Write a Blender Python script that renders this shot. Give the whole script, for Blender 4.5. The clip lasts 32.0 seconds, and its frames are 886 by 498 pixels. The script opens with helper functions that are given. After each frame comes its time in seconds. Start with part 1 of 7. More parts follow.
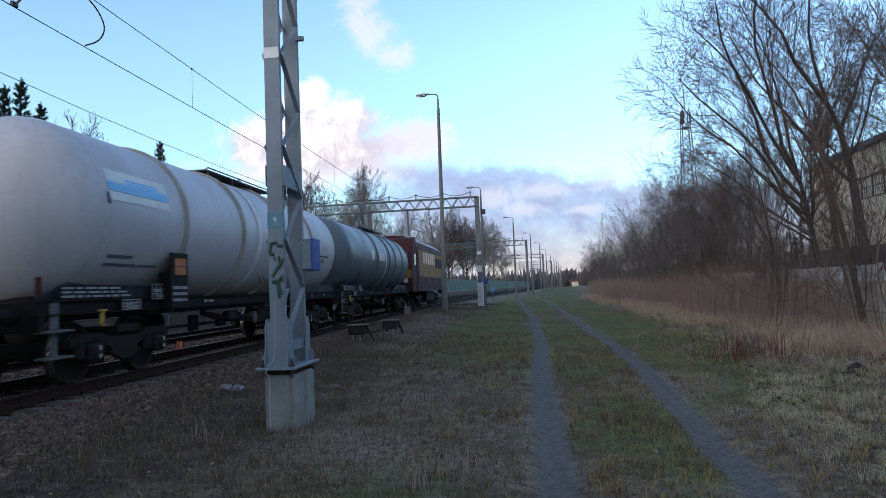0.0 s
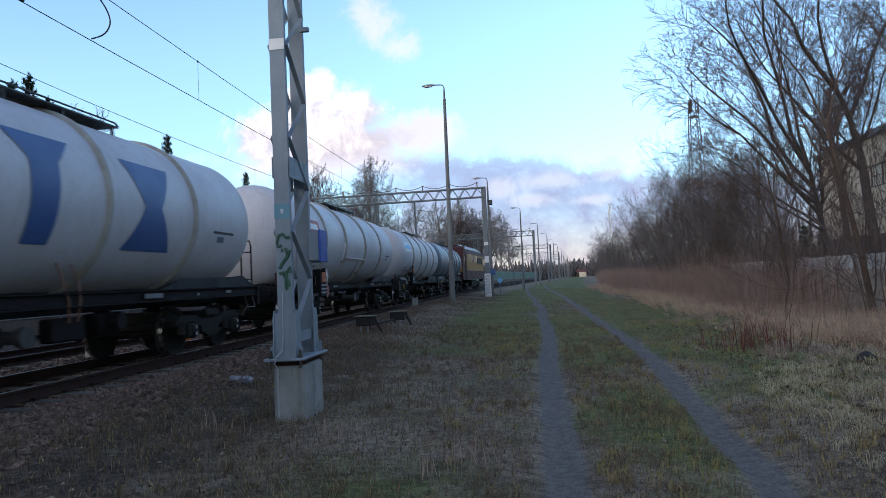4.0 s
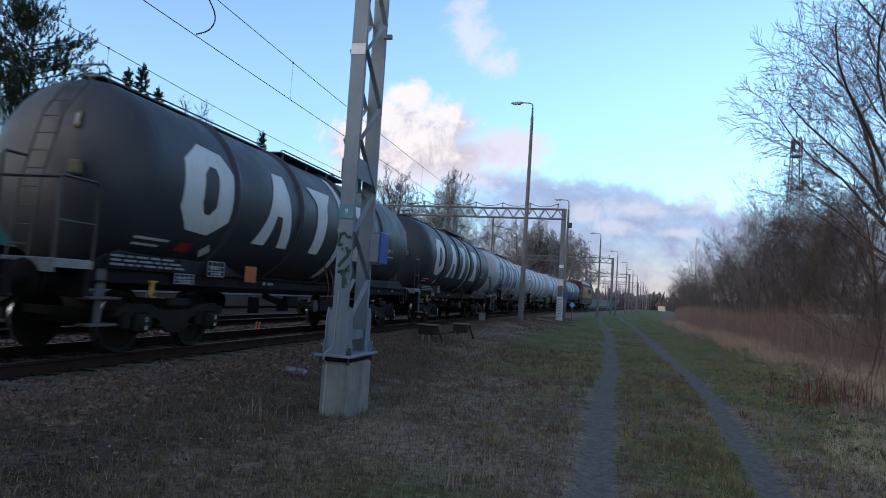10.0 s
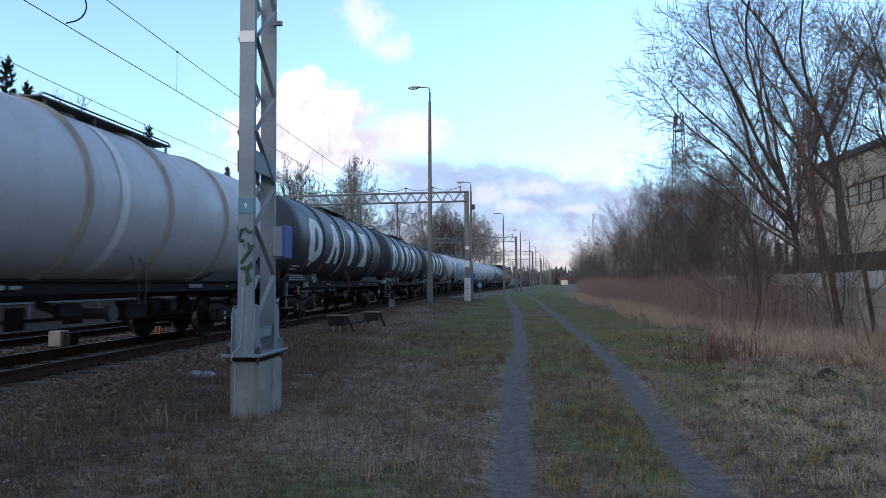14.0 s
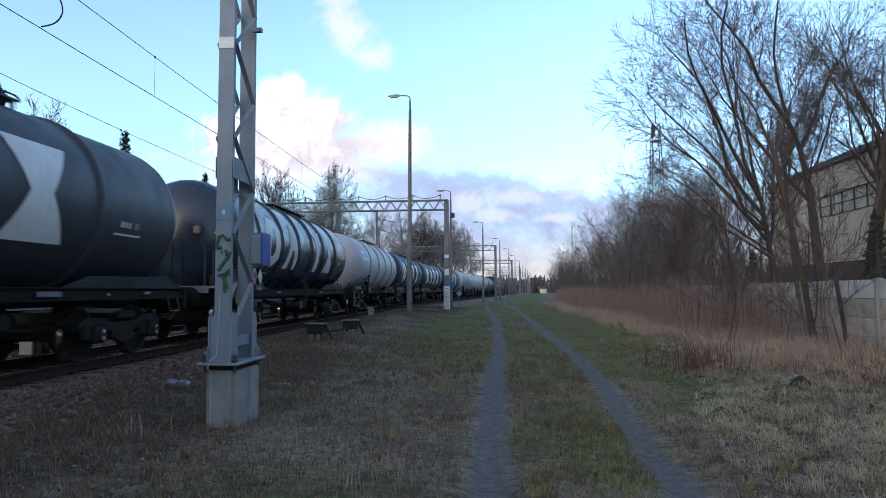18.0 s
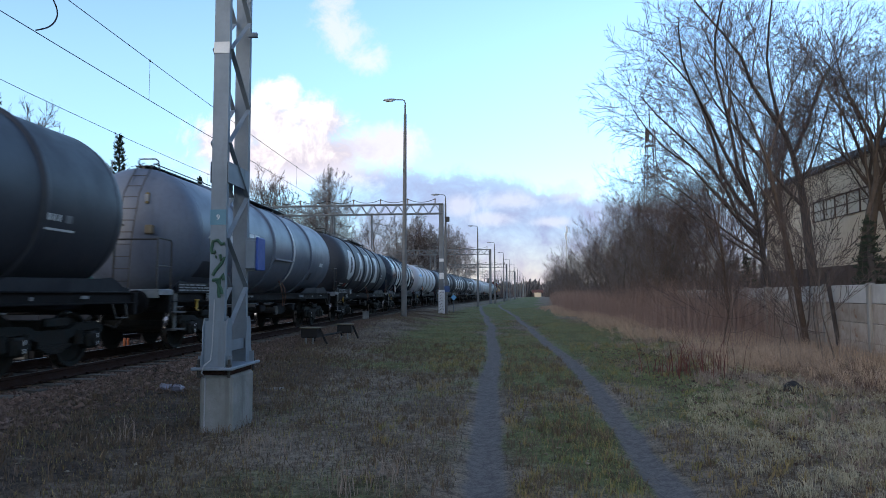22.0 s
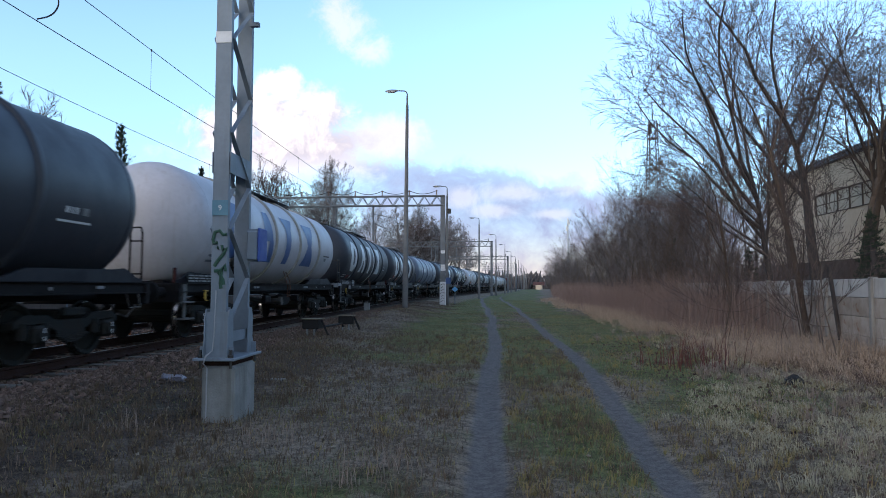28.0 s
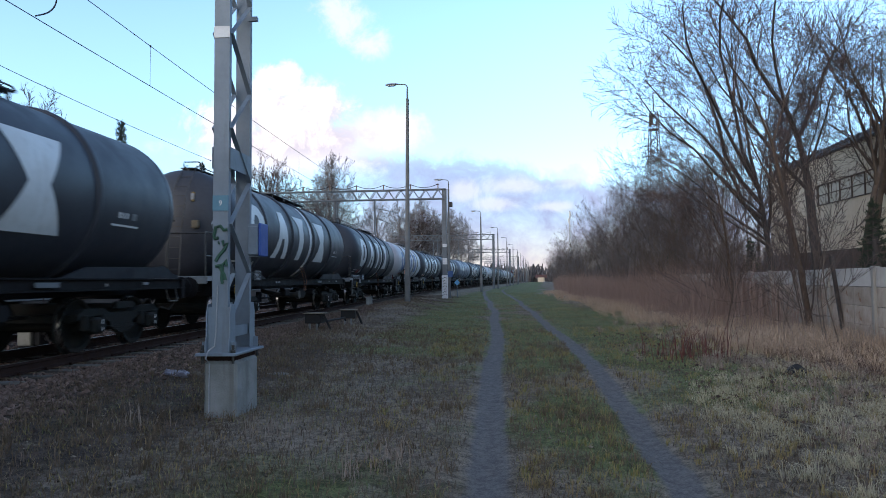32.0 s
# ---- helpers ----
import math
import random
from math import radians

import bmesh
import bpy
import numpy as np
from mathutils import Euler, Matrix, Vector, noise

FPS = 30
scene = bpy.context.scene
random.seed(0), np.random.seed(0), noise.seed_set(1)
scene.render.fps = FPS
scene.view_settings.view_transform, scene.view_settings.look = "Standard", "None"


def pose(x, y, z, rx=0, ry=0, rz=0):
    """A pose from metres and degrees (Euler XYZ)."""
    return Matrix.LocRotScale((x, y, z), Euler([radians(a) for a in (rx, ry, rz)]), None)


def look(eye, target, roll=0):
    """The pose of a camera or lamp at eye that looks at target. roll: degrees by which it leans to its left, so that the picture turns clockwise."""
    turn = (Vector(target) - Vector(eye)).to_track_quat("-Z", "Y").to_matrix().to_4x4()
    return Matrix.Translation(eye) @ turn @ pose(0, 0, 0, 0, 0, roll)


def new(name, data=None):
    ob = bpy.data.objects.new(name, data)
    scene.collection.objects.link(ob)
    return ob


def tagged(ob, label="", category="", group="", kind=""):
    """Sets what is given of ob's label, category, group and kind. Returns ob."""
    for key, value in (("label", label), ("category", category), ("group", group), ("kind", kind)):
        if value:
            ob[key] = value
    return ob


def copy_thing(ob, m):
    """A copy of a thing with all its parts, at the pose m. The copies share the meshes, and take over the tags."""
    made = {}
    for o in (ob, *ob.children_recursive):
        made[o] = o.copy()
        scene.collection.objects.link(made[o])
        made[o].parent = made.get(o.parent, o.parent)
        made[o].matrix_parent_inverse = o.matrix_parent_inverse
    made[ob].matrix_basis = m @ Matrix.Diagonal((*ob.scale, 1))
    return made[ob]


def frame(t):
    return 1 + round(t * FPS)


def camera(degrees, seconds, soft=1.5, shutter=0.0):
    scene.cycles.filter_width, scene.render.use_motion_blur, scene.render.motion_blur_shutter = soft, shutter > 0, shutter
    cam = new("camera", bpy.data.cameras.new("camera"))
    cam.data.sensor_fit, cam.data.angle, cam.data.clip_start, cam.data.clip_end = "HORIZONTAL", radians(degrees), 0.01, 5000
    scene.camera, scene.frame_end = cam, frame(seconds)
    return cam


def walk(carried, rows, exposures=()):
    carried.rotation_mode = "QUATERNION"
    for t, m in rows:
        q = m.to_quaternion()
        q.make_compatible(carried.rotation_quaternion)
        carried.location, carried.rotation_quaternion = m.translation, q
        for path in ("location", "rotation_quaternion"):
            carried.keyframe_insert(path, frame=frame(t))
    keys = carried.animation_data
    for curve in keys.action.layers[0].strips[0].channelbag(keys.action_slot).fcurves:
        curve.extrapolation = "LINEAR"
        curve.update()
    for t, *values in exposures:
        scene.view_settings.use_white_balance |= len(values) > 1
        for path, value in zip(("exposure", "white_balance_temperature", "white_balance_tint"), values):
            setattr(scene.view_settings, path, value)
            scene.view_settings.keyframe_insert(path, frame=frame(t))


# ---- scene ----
# seconds, x, y, z, yaw, pitch, roll of the hand-held camera
PATH = [
    (0, -0.222, -0.055, 1.514, 6.623, 3.389, 2.302),
    (0.5, -0.220, -0.059, 1.512, 6.575, 3.168, 2.109),
    (1, -0.222, -0.055, 1.517, 6.849, 3.012, 2.026),
    (1.5, -0.224, -0.044, 1.517, 7.368, 2.930, 2.467),
    (2, -0.224, -0.054, 1.517, 7.818, 2.851, 2.325),
    (2.5, -0.227, -0.060, 1.516, 8.092, 2.787, 2.207),
    (3, -0.223, -0.055, 1.516, 7.886, 2.681, 2.085),
    (3.5, -0.220, -0.055, 1.513, 7.431, 2.631, 2.204),
    (5.5, -0.136, -0.054, 1.484, 8.131, 3.261, 4.180),
    (6, -0.008, -0.032, 1.485, 13.155, 4.861, -0.039),
    (6.5, 0.004, -0.018, 1.466, 15.572, 5.482, -0.986),
    (7, 0.017, -0.008, 1.466, 16.219, 5.765, -2.162),
    (7.5, 0.016, 0.023, 1.460, 15.666, 5.800, -3.168),
    (8, 0.017, 0.015, 1.458, 15.418, 5.729, -3.763),
    (8.5, 0.018, 0.014, 1.457, 15.402, 5.543, -3.895),
    (9, 0.018, 0.023, 1.448, 15.332, 5.350, -3.917),
    (9.5, 0.015, 0.009, 1.460, 14.547, 4.939, -4.241),
    (10, 0.005, -0.005, 1.470, 13.597, 3.902, -3.540),
    (10.5, -0.006, -0.017, 1.482, 11.127, 3.543, -2.702),
    (11, -0.012, -0.018, 1.489, 9.462, 3.357, -1.707),
    (11.5, -0.017, -0.022, 1.489, 8.683, 3.027, -0.642),
    (12, -0.015, -0.015, 1.490, 8.081, 2.883, -0.003),
    (12.5, -0.011, -0.010, 1.488, 7.550, 2.947, 0.369),
    (13, -0.010, 0.004, 1.489, 7.117, 2.939, 0.659),
    (13.5, -0.004, 0.001, 1.485, 6.467, 2.906, 0.845),
    (14, -0.008, 0.016, 1.486, 5.747, 2.889, 0.442),
    (14.5, -0.011, 0.014, 1.489, 5.173, 2.955, 0.299),
    (16.5, -0.008, 0.012, 1.490, 4.196, 3.254, 0.507),
    (17, -0.001, 0.009, 1.492, 4.103, 3.310, 0.511),
    (17.5, -0.007, 0.016, 1.491, 4.037, 3.442, 0.403),
    (18, -0.005, 0.009, 1.483, 3.980, 3.595, 0.283),
    (18.5, -0.001, 0.001, 1.499, 3.959, 3.638, 0.112),
    (19, -0.011, 0.010, 1.498, 3.911, 3.753, 0.072),
    (19.5, -0.001, 0.005, 1.495, 3.839, 3.830, 0.115),
    (20, -0.006, 0.001, 1.497, 3.719, 3.885, 0.113),
    (20.5, -0.005, 0.005, 1.497, 3.614, 3.969, 0.157),
    (21, -0.004, 0.006, 1.494, 3.559, 3.987, 0.182),
    (21.5, -0.005, 0.003, 1.497, 3.545, 3.968, 0.162),
    (22, -0.000, -0.010, 1.498, 3.530, 3.906, 0.197),
    (22.5, -0.004, 0.009, 1.493, 3.507, 3.864, 0.197),
    (23, 0.000, 0.000, 1.500, 3.500, 3.789, 0.200),
    (23.5, -0.005, 0.006, 1.497, 3.478, 3.736, 0.135),
    (24, -0.008, 0.004, 1.499, 3.511, 3.682, 0.134),
    (24.5, 0.000, -0.007, 1.491, 3.611, 3.653, 0.088),
    (25, -0.010, 0.005, 1.488, 3.628, 3.583, 0.019),
    (25.5, -0.006, 0.001, 1.501, 3.660, 3.426, -0.025),
    (27.5, -0.013, 0.018, 1.493, 3.575, 3.237, -0.107),
    (28, -0.011, 0.006, 1.499, 3.623, 3.204, -0.099),
    (28.5, 0.002, 0.005, 1.490, 3.741, 3.109, 0.219),
    (29, -0.004, 0.011, 1.487, 3.884, 3.059, 0.405),
    (29.5, -0.000, 0.008, 1.496, 3.991, 2.931, 0.328),
    (30, 0.002, 0.014, 1.495, 4.002, 2.852, 0.422),
    (30.5, -0.002, 0.021, 1.490, 4.031, 2.768, 0.455),
    (31, 0.000, 0.013, 1.492, 3.986, 2.698, 0.371),
    (31.5, -0.000, 0.008, 1.493, 3.922, 2.652, 0.439),
    (32, 0.002, 0.009, 1.494, 3.822, 2.648, 0.462),
]
cam = camera(67.3, 32.0, soft=0.9, shutter=0.4)
walk(cam, [(t, pose(x, y, z, 90 + p, r, w)) for t, x, y, z, w, p, r in PATH], exposures=[(0, 2.16), (3.5, 2.21), (5.5, 2.13), (7, 1.99), (9.5, 1.95), (11.5, 2.2), (14, 2.3), (17, 2.29), (20, 2.25), (25, 2.2), (28, 2.27), (32, 2.35)])

# ---- world and light ----
def mth(nt, op, a, b=None, c=None, clamp=False):
    n = nt.nodes.new("ShaderNodeMath")
    n.operation, n.use_clamp = op, clamp
    for i, v in enumerate((a, b, c)):
        if v is None:
            continue
        if isinstance(v, (int, float)):
            n.inputs[i].default_value = v
        else:
            nt.links.new(v, n.inputs[i])
    return n.outputs[0]


def mixc(nt, fac, a, b, blend="MIX"):
    n = nt.nodes.new("ShaderNodeMix")
    n.data_type, n.blend_type = "RGBA", blend
    for i, v in ((0, fac), (6, a), (7, b)):
        if isinstance(v, (int, float)):
            n.inputs[i].default_value = v
        elif isinstance(v, tuple):
            n.inputs[i].default_value = (*v, 1)
        else:
            nt.links.new(v, n.inputs[i])
    return n.outputs[2]


def noise_tex(nt, vec, scale, detail=3.0, rough=0.55, distort=0.0):
    n = nt.nodes.new("ShaderNodeTexNoise")
    n.inputs["Scale"].default_value, n.inputs["Detail"].default_value = scale, detail
    n.inputs["Roughness"].default_value, n.inputs["Distortion"].default_value = rough, distort
    if vec is not None:
        nt.links.new(vec, n.inputs["Vector"])
    return n.outputs[0]


def smooth(nt, v, lo, hi):
    n = nt.nodes.new("ShaderNodeMapRange")
    n.interpolation_type = "SMOOTHSTEP"
    n.inputs[1].default_value, n.inputs[2].default_value = lo, hi
    nt.links.new(v, n.inputs[0])
    return n.outputs[0]


SUN_AZ, SUN_EL = radians(218), radians(9)     # low sun, behind and to the left of the line of view
world = bpy.data.worlds.new("evening_sky")
scene.world = world
world.use_nodes = True
wt = world.node_tree
wt.nodes.clear()
sky = wt.nodes.new("ShaderNodeTexSky")
sky.sky_type, sky.sun_disc = "NISHITA", False
sky.sun_elevation, sky.sun_rotation = SUN_EL, SUN_AZ
sky.air_density, sky.dust_density, sky.ozone_density = 1.0, 0.2, 1.2
co = wt.nodes.new("ShaderNodeTexCoord").outputs["Generated"]
sep = wt.nodes.new("ShaderNodeSeparateXYZ")
wt.links.new(co, sep.inputs[0])
sx, sy, sz = sep.outputs
# clouds lie on a plane of directions ahead: px to the right, pz up
ay = mth(wt, "MAXIMUM", mth(wt, "ABSOLUTE", sy), 0.12)
px, pz = mth(wt, "DIVIDE", sx, ay), mth(wt, "DIVIDE", sz, ay)
comb = wt.nodes.new("ShaderNodeCombineXYZ")
wt.links.new(px, comb.inputs[0])
wt.links.new(pz, comb.inputs[1])
wt.links.new(sy, comb.inputs[2])
cv = comb.outputs[0]
n_big = noise_tex(wt, cv, 5.0, 5.0, 0.6)
n_fine = noise_tex(wt, cv, 21.0, 8.0, 0.68, 0.35)
bump_n = mth(wt, "ADD", mth(wt, "MULTIPLY", mth(wt, "SUBTRACT", n_big, 0.5), 1.5), mth(wt, "MULTIPLY", mth(wt, "SUBTRACT", n_fine, 0.5), 1.7))


def blob(x, z, rx, rz, lo=0.75, hi=1.15, grain=0.9):
    """A cloud round one direction: an ellipse with a torn rim."""
    dx, dz = mth(wt, "DIVIDE", mth(wt, "SUBTRACT", px, x), rx), mth(wt, "DIVIDE", mth(wt, "SUBTRACT", pz, z), rz)
    d = mth(wt, "SQRT", mth(wt, "ADD", mth(wt, "MULTIPLY", dx, dx), mth(wt, "MULTIPLY", dz, dz)))
    d = mth(wt, "ADD", d, mth(wt, "MULTIPLY", bump_n, grain))
    return mth(wt, "SUBTRACT", 1.0, smooth(wt, d, lo, hi))


def union(*parts):
    out = parts[0]
    for p in parts[1:]:
        out = mth(wt, "MAXIMUM", out, p)
    return out


front = smooth(wt, sy, 0.0, 0.3)
cumulus = union(blob(-0.335, 0.268, 0.080, 0.056, 0.55, 1.10), blob(-0.320, 0.312, 0.046, 0.036, 0.5, 1.05), blob(-0.405, 0.245, 0.070, 0.050, 0.5, 1.15), blob(-0.255, 0.268, 0.062, 0.046, 0.45, 1.15), blob(-0.30, 0.222, 0.14, 0.034, 0.4, 1.2))
blush = union(blob(-0.165, 0.226, 0.085, 0.040, 0.4, 1.2, 1.0), blob(-0.30, 0.205, 0.18, 0.04, 0.3, 1.3))
wisps = union(blob(-0.232, 0.432, 0.030, 0.050, 0.1, 1.5, 1.9), blob(-0.210, 0.392, 0.038, 0.030, 0.1, 1.5, 1.9), blob(-0.178, 0.362, 0.034, 0.026, 0.1, 1.5, 1.9))
# a long bank of blue-grey cloud whose top slopes down to the right
rim = mth(wt, "ADD", mth(wt, "SUBTRACT", pz, mth(wt, "MULTIPLY_ADD", px, -0.115, 0.178)), mth(wt, "MULTIPLY", bump_n, 0.045))
bank = mth(wt, "MULTIPLY", mth(wt, "SUBTRACT", 1.0, smooth(wt, rim, -0.022, 0.012)), smooth(wt, mth(wt, "ADD", px, mth(wt, "MULTIPLY", bump_n, 0.1)), -0.30, -0.16))
lining = union(blob(0.017, 0.114, 0.036, 0.010, 0.2, 1.4, 1.3), blob(0.10, 0.108, 0.03, 0.008, 0.2, 1.4, 1.4), blob(-0.035, 0.135, 0.026, 0.017, 0.3, 1.3, 1.2), blob(0.045, 0.140, 0.05, 0.014, 0.1, 1.4, 1.6), blob(0.155, 0.150, 0.07, 0.016, 0.1, 1.4, 1.6))
dappled = mth(wt, "MULTIPLY", smooth(wt, n_big, 0.42, 0.62), mth(wt, "SUBTRACT", 1.0, front))

tone = mixc(wt, smooth(wt, pz, 0.02, 0.42), (0.50, 0.65, 0.90), (0.78, 0.895, 1.07))
blue = mixc(wt, 1.0, sky.outputs[0], tone, "MULTIPLY")
# the after-glow round the low sun, and thin warm cloud in the half of the sky behind
sd = (math.sin(SUN_AZ) * math.cos(SUN_EL), math.cos(SUN_AZ) * math.cos(SUN_EL), math.sin(SUN_EL))
near_sun = mth(wt, "MAXIMUM", mth(wt, "ADD", mth(wt, "ADD", mth(wt, "MULTIPLY", sx, sd[0]), mth(wt, "MULTIPLY", sy, sd[1])), mth(wt, "MULTIPLY", sz, sd[2])), 0.0)
glow = mth(wt, "POWER", near_sun, 5.0)
low = smooth(wt, mth(wt, "ADD", pz, mth(wt, "MULTIPLY", bump_n, 0.03)), 0.0, 0.10)
bank_col = mixc(wt, low, (1.50, 1.27, 1.48), (0.92, 1.07, 1.66))
bank_col = mixc(wt, smooth(wt, n_big, 0.42, 0.7), bank_col, (1.10, 1.23, 1.78))
cum_col = mixc(wt, smooth(wt, mth(wt, "ADD", mth(wt, "MULTIPLY_ADD", px, -0.25, -0.075), mth(wt, "ADD", pz, mth(wt, "MULTIPLY", bump_n, -0.20))), 0.195, 0.285), (1.62, 1.50, 1.74), (2.60, 2.42, 2.44))
col = mixc(wt, mth(wt, "MULTIPLY", mth(wt, "MULTIPLY", bank, front), mth(wt, "MULTIPLY_ADD", n_fine, 0.7, 0.52, clamp=True)), blue, bank_col)
col = mixc(wt, mth(wt, "MULTIPLY", mth(wt, "MULTIPLY", lining, front), 0.7), col, (1.85, 1.93, 2.28))
col = mixc(wt, mth(wt, "MULTIPLY", mth(wt, "MULTIPLY", wisps, front), 0.65), col, (2.3, 2.2, 2.35))
col = mixc(wt, mth(wt, "MULTIPLY", mth(wt, "MULTIPLY", blush, front), 0.8), col, (2.25, 1.95, 2.08))
col = mixc(wt, mth(wt, "MULTIPLY", mth(wt, "MULTIPLY", cumulus, front), 0.95), col, cum_col)
col = mixc(wt, mth(wt, "MULTIPLY", dappled, 0.8), col, (1.6, 1.5, 1.55))
col = mixc(wt, mth(wt, "MULTIPLY", glow, 0.62), col, (4.8, 4.3, 3.9))
bg = wt.nodes.new("ShaderNodeBackground")
bg.inputs[1].default_value = 0.1
wt.links.new(col, bg.inputs[0])
wo = wt.nodes.new("ShaderNodeOutputWorld")
wt.links.new(bg.outputs[0], wo.inputs[0])

sun = new("sun", bpy.data.lights.new("sun", "SUN"))
sun.data.energy, sun.data.angle, sun.data.color = 0.22, radians(30), (1.0, 0.89, 0.79)
sun.matrix_world = look((0, 0, 30), (math.sin(SUN_AZ) * -30, math.cos(SUN_AZ) * -30, 30 - 30 * math.tan(SUN_EL)))

# ---- materials ----
def material(name, base, rough=0.7, metal=0.0, second=None, scale=6.0, amount=0.5, bump=0.0, bump_scale=40.0, spots=None, streak=None, vary=0.0, spec=0.5):
    """A painted, worn or grown surface: base colour with a second tone by noise, fine relief, and stains.
    spots: (colour, scale, threshold); streak: (colour, amount) runs down the sides; vary: change from piece to piece."""
    m = bpy.data.materials.new(name)
    m.use_nodes = True
    nt = m.node_tree
    b = nt.nodes["Principled BSDF"]
    tc = nt.nodes.new("ShaderNodeTexCoord").outputs["Object"]
    second = second or tuple(c * 0.72 for c in base)
    f = smooth(nt, noise_tex(nt, tc, scale, 4.0, 0.6), 0.32, 0.72)
    c = mixc(nt, mth(nt, "MULTIPLY", f, amount), base, second)
    f2 = noise_tex(nt, tc, scale * 9.0, 2.0, 0.5)
    c = mixc(nt, mth(nt, "MULTIPLY", smooth(nt, f2, 0.4, 0.7), amount * 0.5), c, tuple(x * 0.8 for x in base))
    if streak:
        mp = nt.nodes.new("ShaderNodeMapping")
        mp.inputs["Scale"].default_value = (3.0, 3.0, 0.22)
        nt.links.new(tc, mp.inputs[0])
        s = smooth(nt, noise_tex(nt, mp.outputs[0], 2.6, 5.0, 0.65), 0.52, 0.74)
        c = mixc(nt, mth(nt, "MULTIPLY", s, streak[1]), c, streak[0])
    if spots:
        s = smooth(nt, noise_tex(nt, tc, spots[1], 5.0, 0.7), spots[2], spots[2] + 0.08)
        c = mixc(nt, s, c, spots[0])
    if vary:
        oi = nt.nodes.new("ShaderNodeObjectInfo")
        g = nt.nodes.new("ShaderNodeNewGeometry")
        r = mth(nt, "FRACT", mth(nt, "ADD", oi.outputs["Random"], g.outputs["Random Per Island"]))
        hs = nt.nodes.new("ShaderNodeHueSaturation")
        nt.links.new(mth(nt, "MULTIPLY_ADD", r, vary, 1.0 - vary / 2), hs.inputs["Value"])
        nt.links.new(c, hs.inputs["Color"])
        c = hs.outputs[0]
    nt.links.new(c, b.inputs["Base Color"])
    nt.links.new(mth(nt, "MULTIPLY_ADD", f, 0.18, rough - 0.09), b.inputs["Roughness"])
    b.inputs["Metallic"].default_value = metal
    b.inputs["Specular IOR Level"].default_value = spec
    if bump:
        bp = nt.nodes.new("ShaderNodeBump")
        bp.inputs["Strength"].default_value, bp.inputs["Distance"].default_value = bump, 0.02
        nt.links.new(noise_tex(nt, tc, bump_scale, 3.0, 0.6), bp.inputs["Height"])
        nt.links.new(bp.outputs[0], b.inputs["Normal"])
    return m


def foliage(name, base, second, rough=0.8, tip=None):
    """Blades, canes and twigs: a tone of its own for every island."""
    m = bpy.data.materials.new(name)
    m.use_nodes = True
    nt = m.node_tree
    b = nt.nodes["Principled BSDF"]
    r = nt.nodes.new("ShaderNodeNewGeometry").outputs["Random Per Island"]
    c = mixc(nt, r, base, second)
    tc = nt.nodes.new("ShaderNodeTexCoord").outputs["Object"]
    c = mixc(nt, mth(nt, "MULTIPLY", smooth(nt, noise_tex(nt, tc, 0.6, 3.0), 0.4, 0.7), 0.6), c, tip or tuple(x * 0.7 for x in base))
    nt.links.new(c, b.inputs["Base Color"])
    b.inputs["Roughness"].default_value = rough
    b.inputs["Specular IOR Level"].default_value = 0.2
    return m


M = {}
M["tank_dark"] = material("tank_dark", (0.030, 0.034, 0.046), 0.52, 0, (0.038, 0.042, 0.055), 1.3, 0.8, 0.03, 3.0, streak=((0.044, 0.044, 0.051), 0.45), spec=0.4)
M["tank_gloss"] = material("tank_gloss", (0.016, 0.026, 0.045), 0.27, 0, (0.022, 0.034, 0.055), 1.0, 0.6, 0.01, 3.0)
M["tank_white"] = material("tank_white", (0.430, 0.432, 0.483), 0.5, 0, (0.366, 0.363, 0.393), 1.1, 0.7, 0.03, 3.0, streak=((0.292, 0.256, 0.242), 0.40))
M["tank_grey"] = material("tank_grey", (0.094, 0.116, 0.167), 0.45, 0, (0.116, 0.137, 0.183), 1.2, 0.7, 0.03, 3.0, streak=((0.066, 0.075, 0.091), 0.5))
M["tank_slate"] = material("tank_slate", (0.086, 0.109, 0.140), 0.45, 0, (0.108, 0.128, 0.155), 1.2, 0.7, 0.03, 3.0, streak=((0.054, 0.057, 0.060), 0.5))
M["mark_white"] = material("mark_white", (0.62, 0.64, 0.66), 0.55, 0, (0.5, 0.51, 0.52), 1.5, 0.6, streak=((0.30, 0.29, 0.28), 0.4))
M["mark_blue"] = material("mark_blue", (0.035, 0.085, 0.24), 0.5, 0, (0.05, 0.1, 0.23), 1.5, 0.5)
M["mark_sky"] = material("mark_sky", (0.13, 0.40, 0.72), 0.5, 0, (0.2, 0.45, 0.7), 4.0, 0.5)
M["mark_red"] = material("mark_red", (0.33, 0.028, 0.025), 0.55, 0, (0.3, 0.05, 0.04), 4.0, 0.5)
M["orange"] = material("orange", (0.372, 0.092, 0.019), 0.5, 0, (0.298, 0.077, 0.025), 9.0, 0.5)
M["yellow"] = material("yellow", (0.182, 0.119, 0.019), 0.6, 0, (0.098, 0.063, 0.019), 9.0, 0.8)
M["hook_yellow"] = material("hook_yellow", (0.42, 0.27, 0.03), 0.6, 0, (0.25, 0.16, 0.03), 9.0, 0.7)
M["step_steel"] = material("step_steel", (0.105, 0.108, 0.112), 0.65, 0.2, (0.056, 0.053, 0.050), 8.0, 0.8)
M["frame_dark"] = material("frame_dark", (0.009, 0.009, 0.010), 0.7, 0, (0.015, 0.013, 0.015), 3.0, 0.8, 0.2, 30.0, spec=0.12)
M["brown_pipe"] = material("brown_pipe", (0.136, 0.052, 0.025), 0.6, 0, (0.074, 0.031, 0.021), 9.0, 0.6)
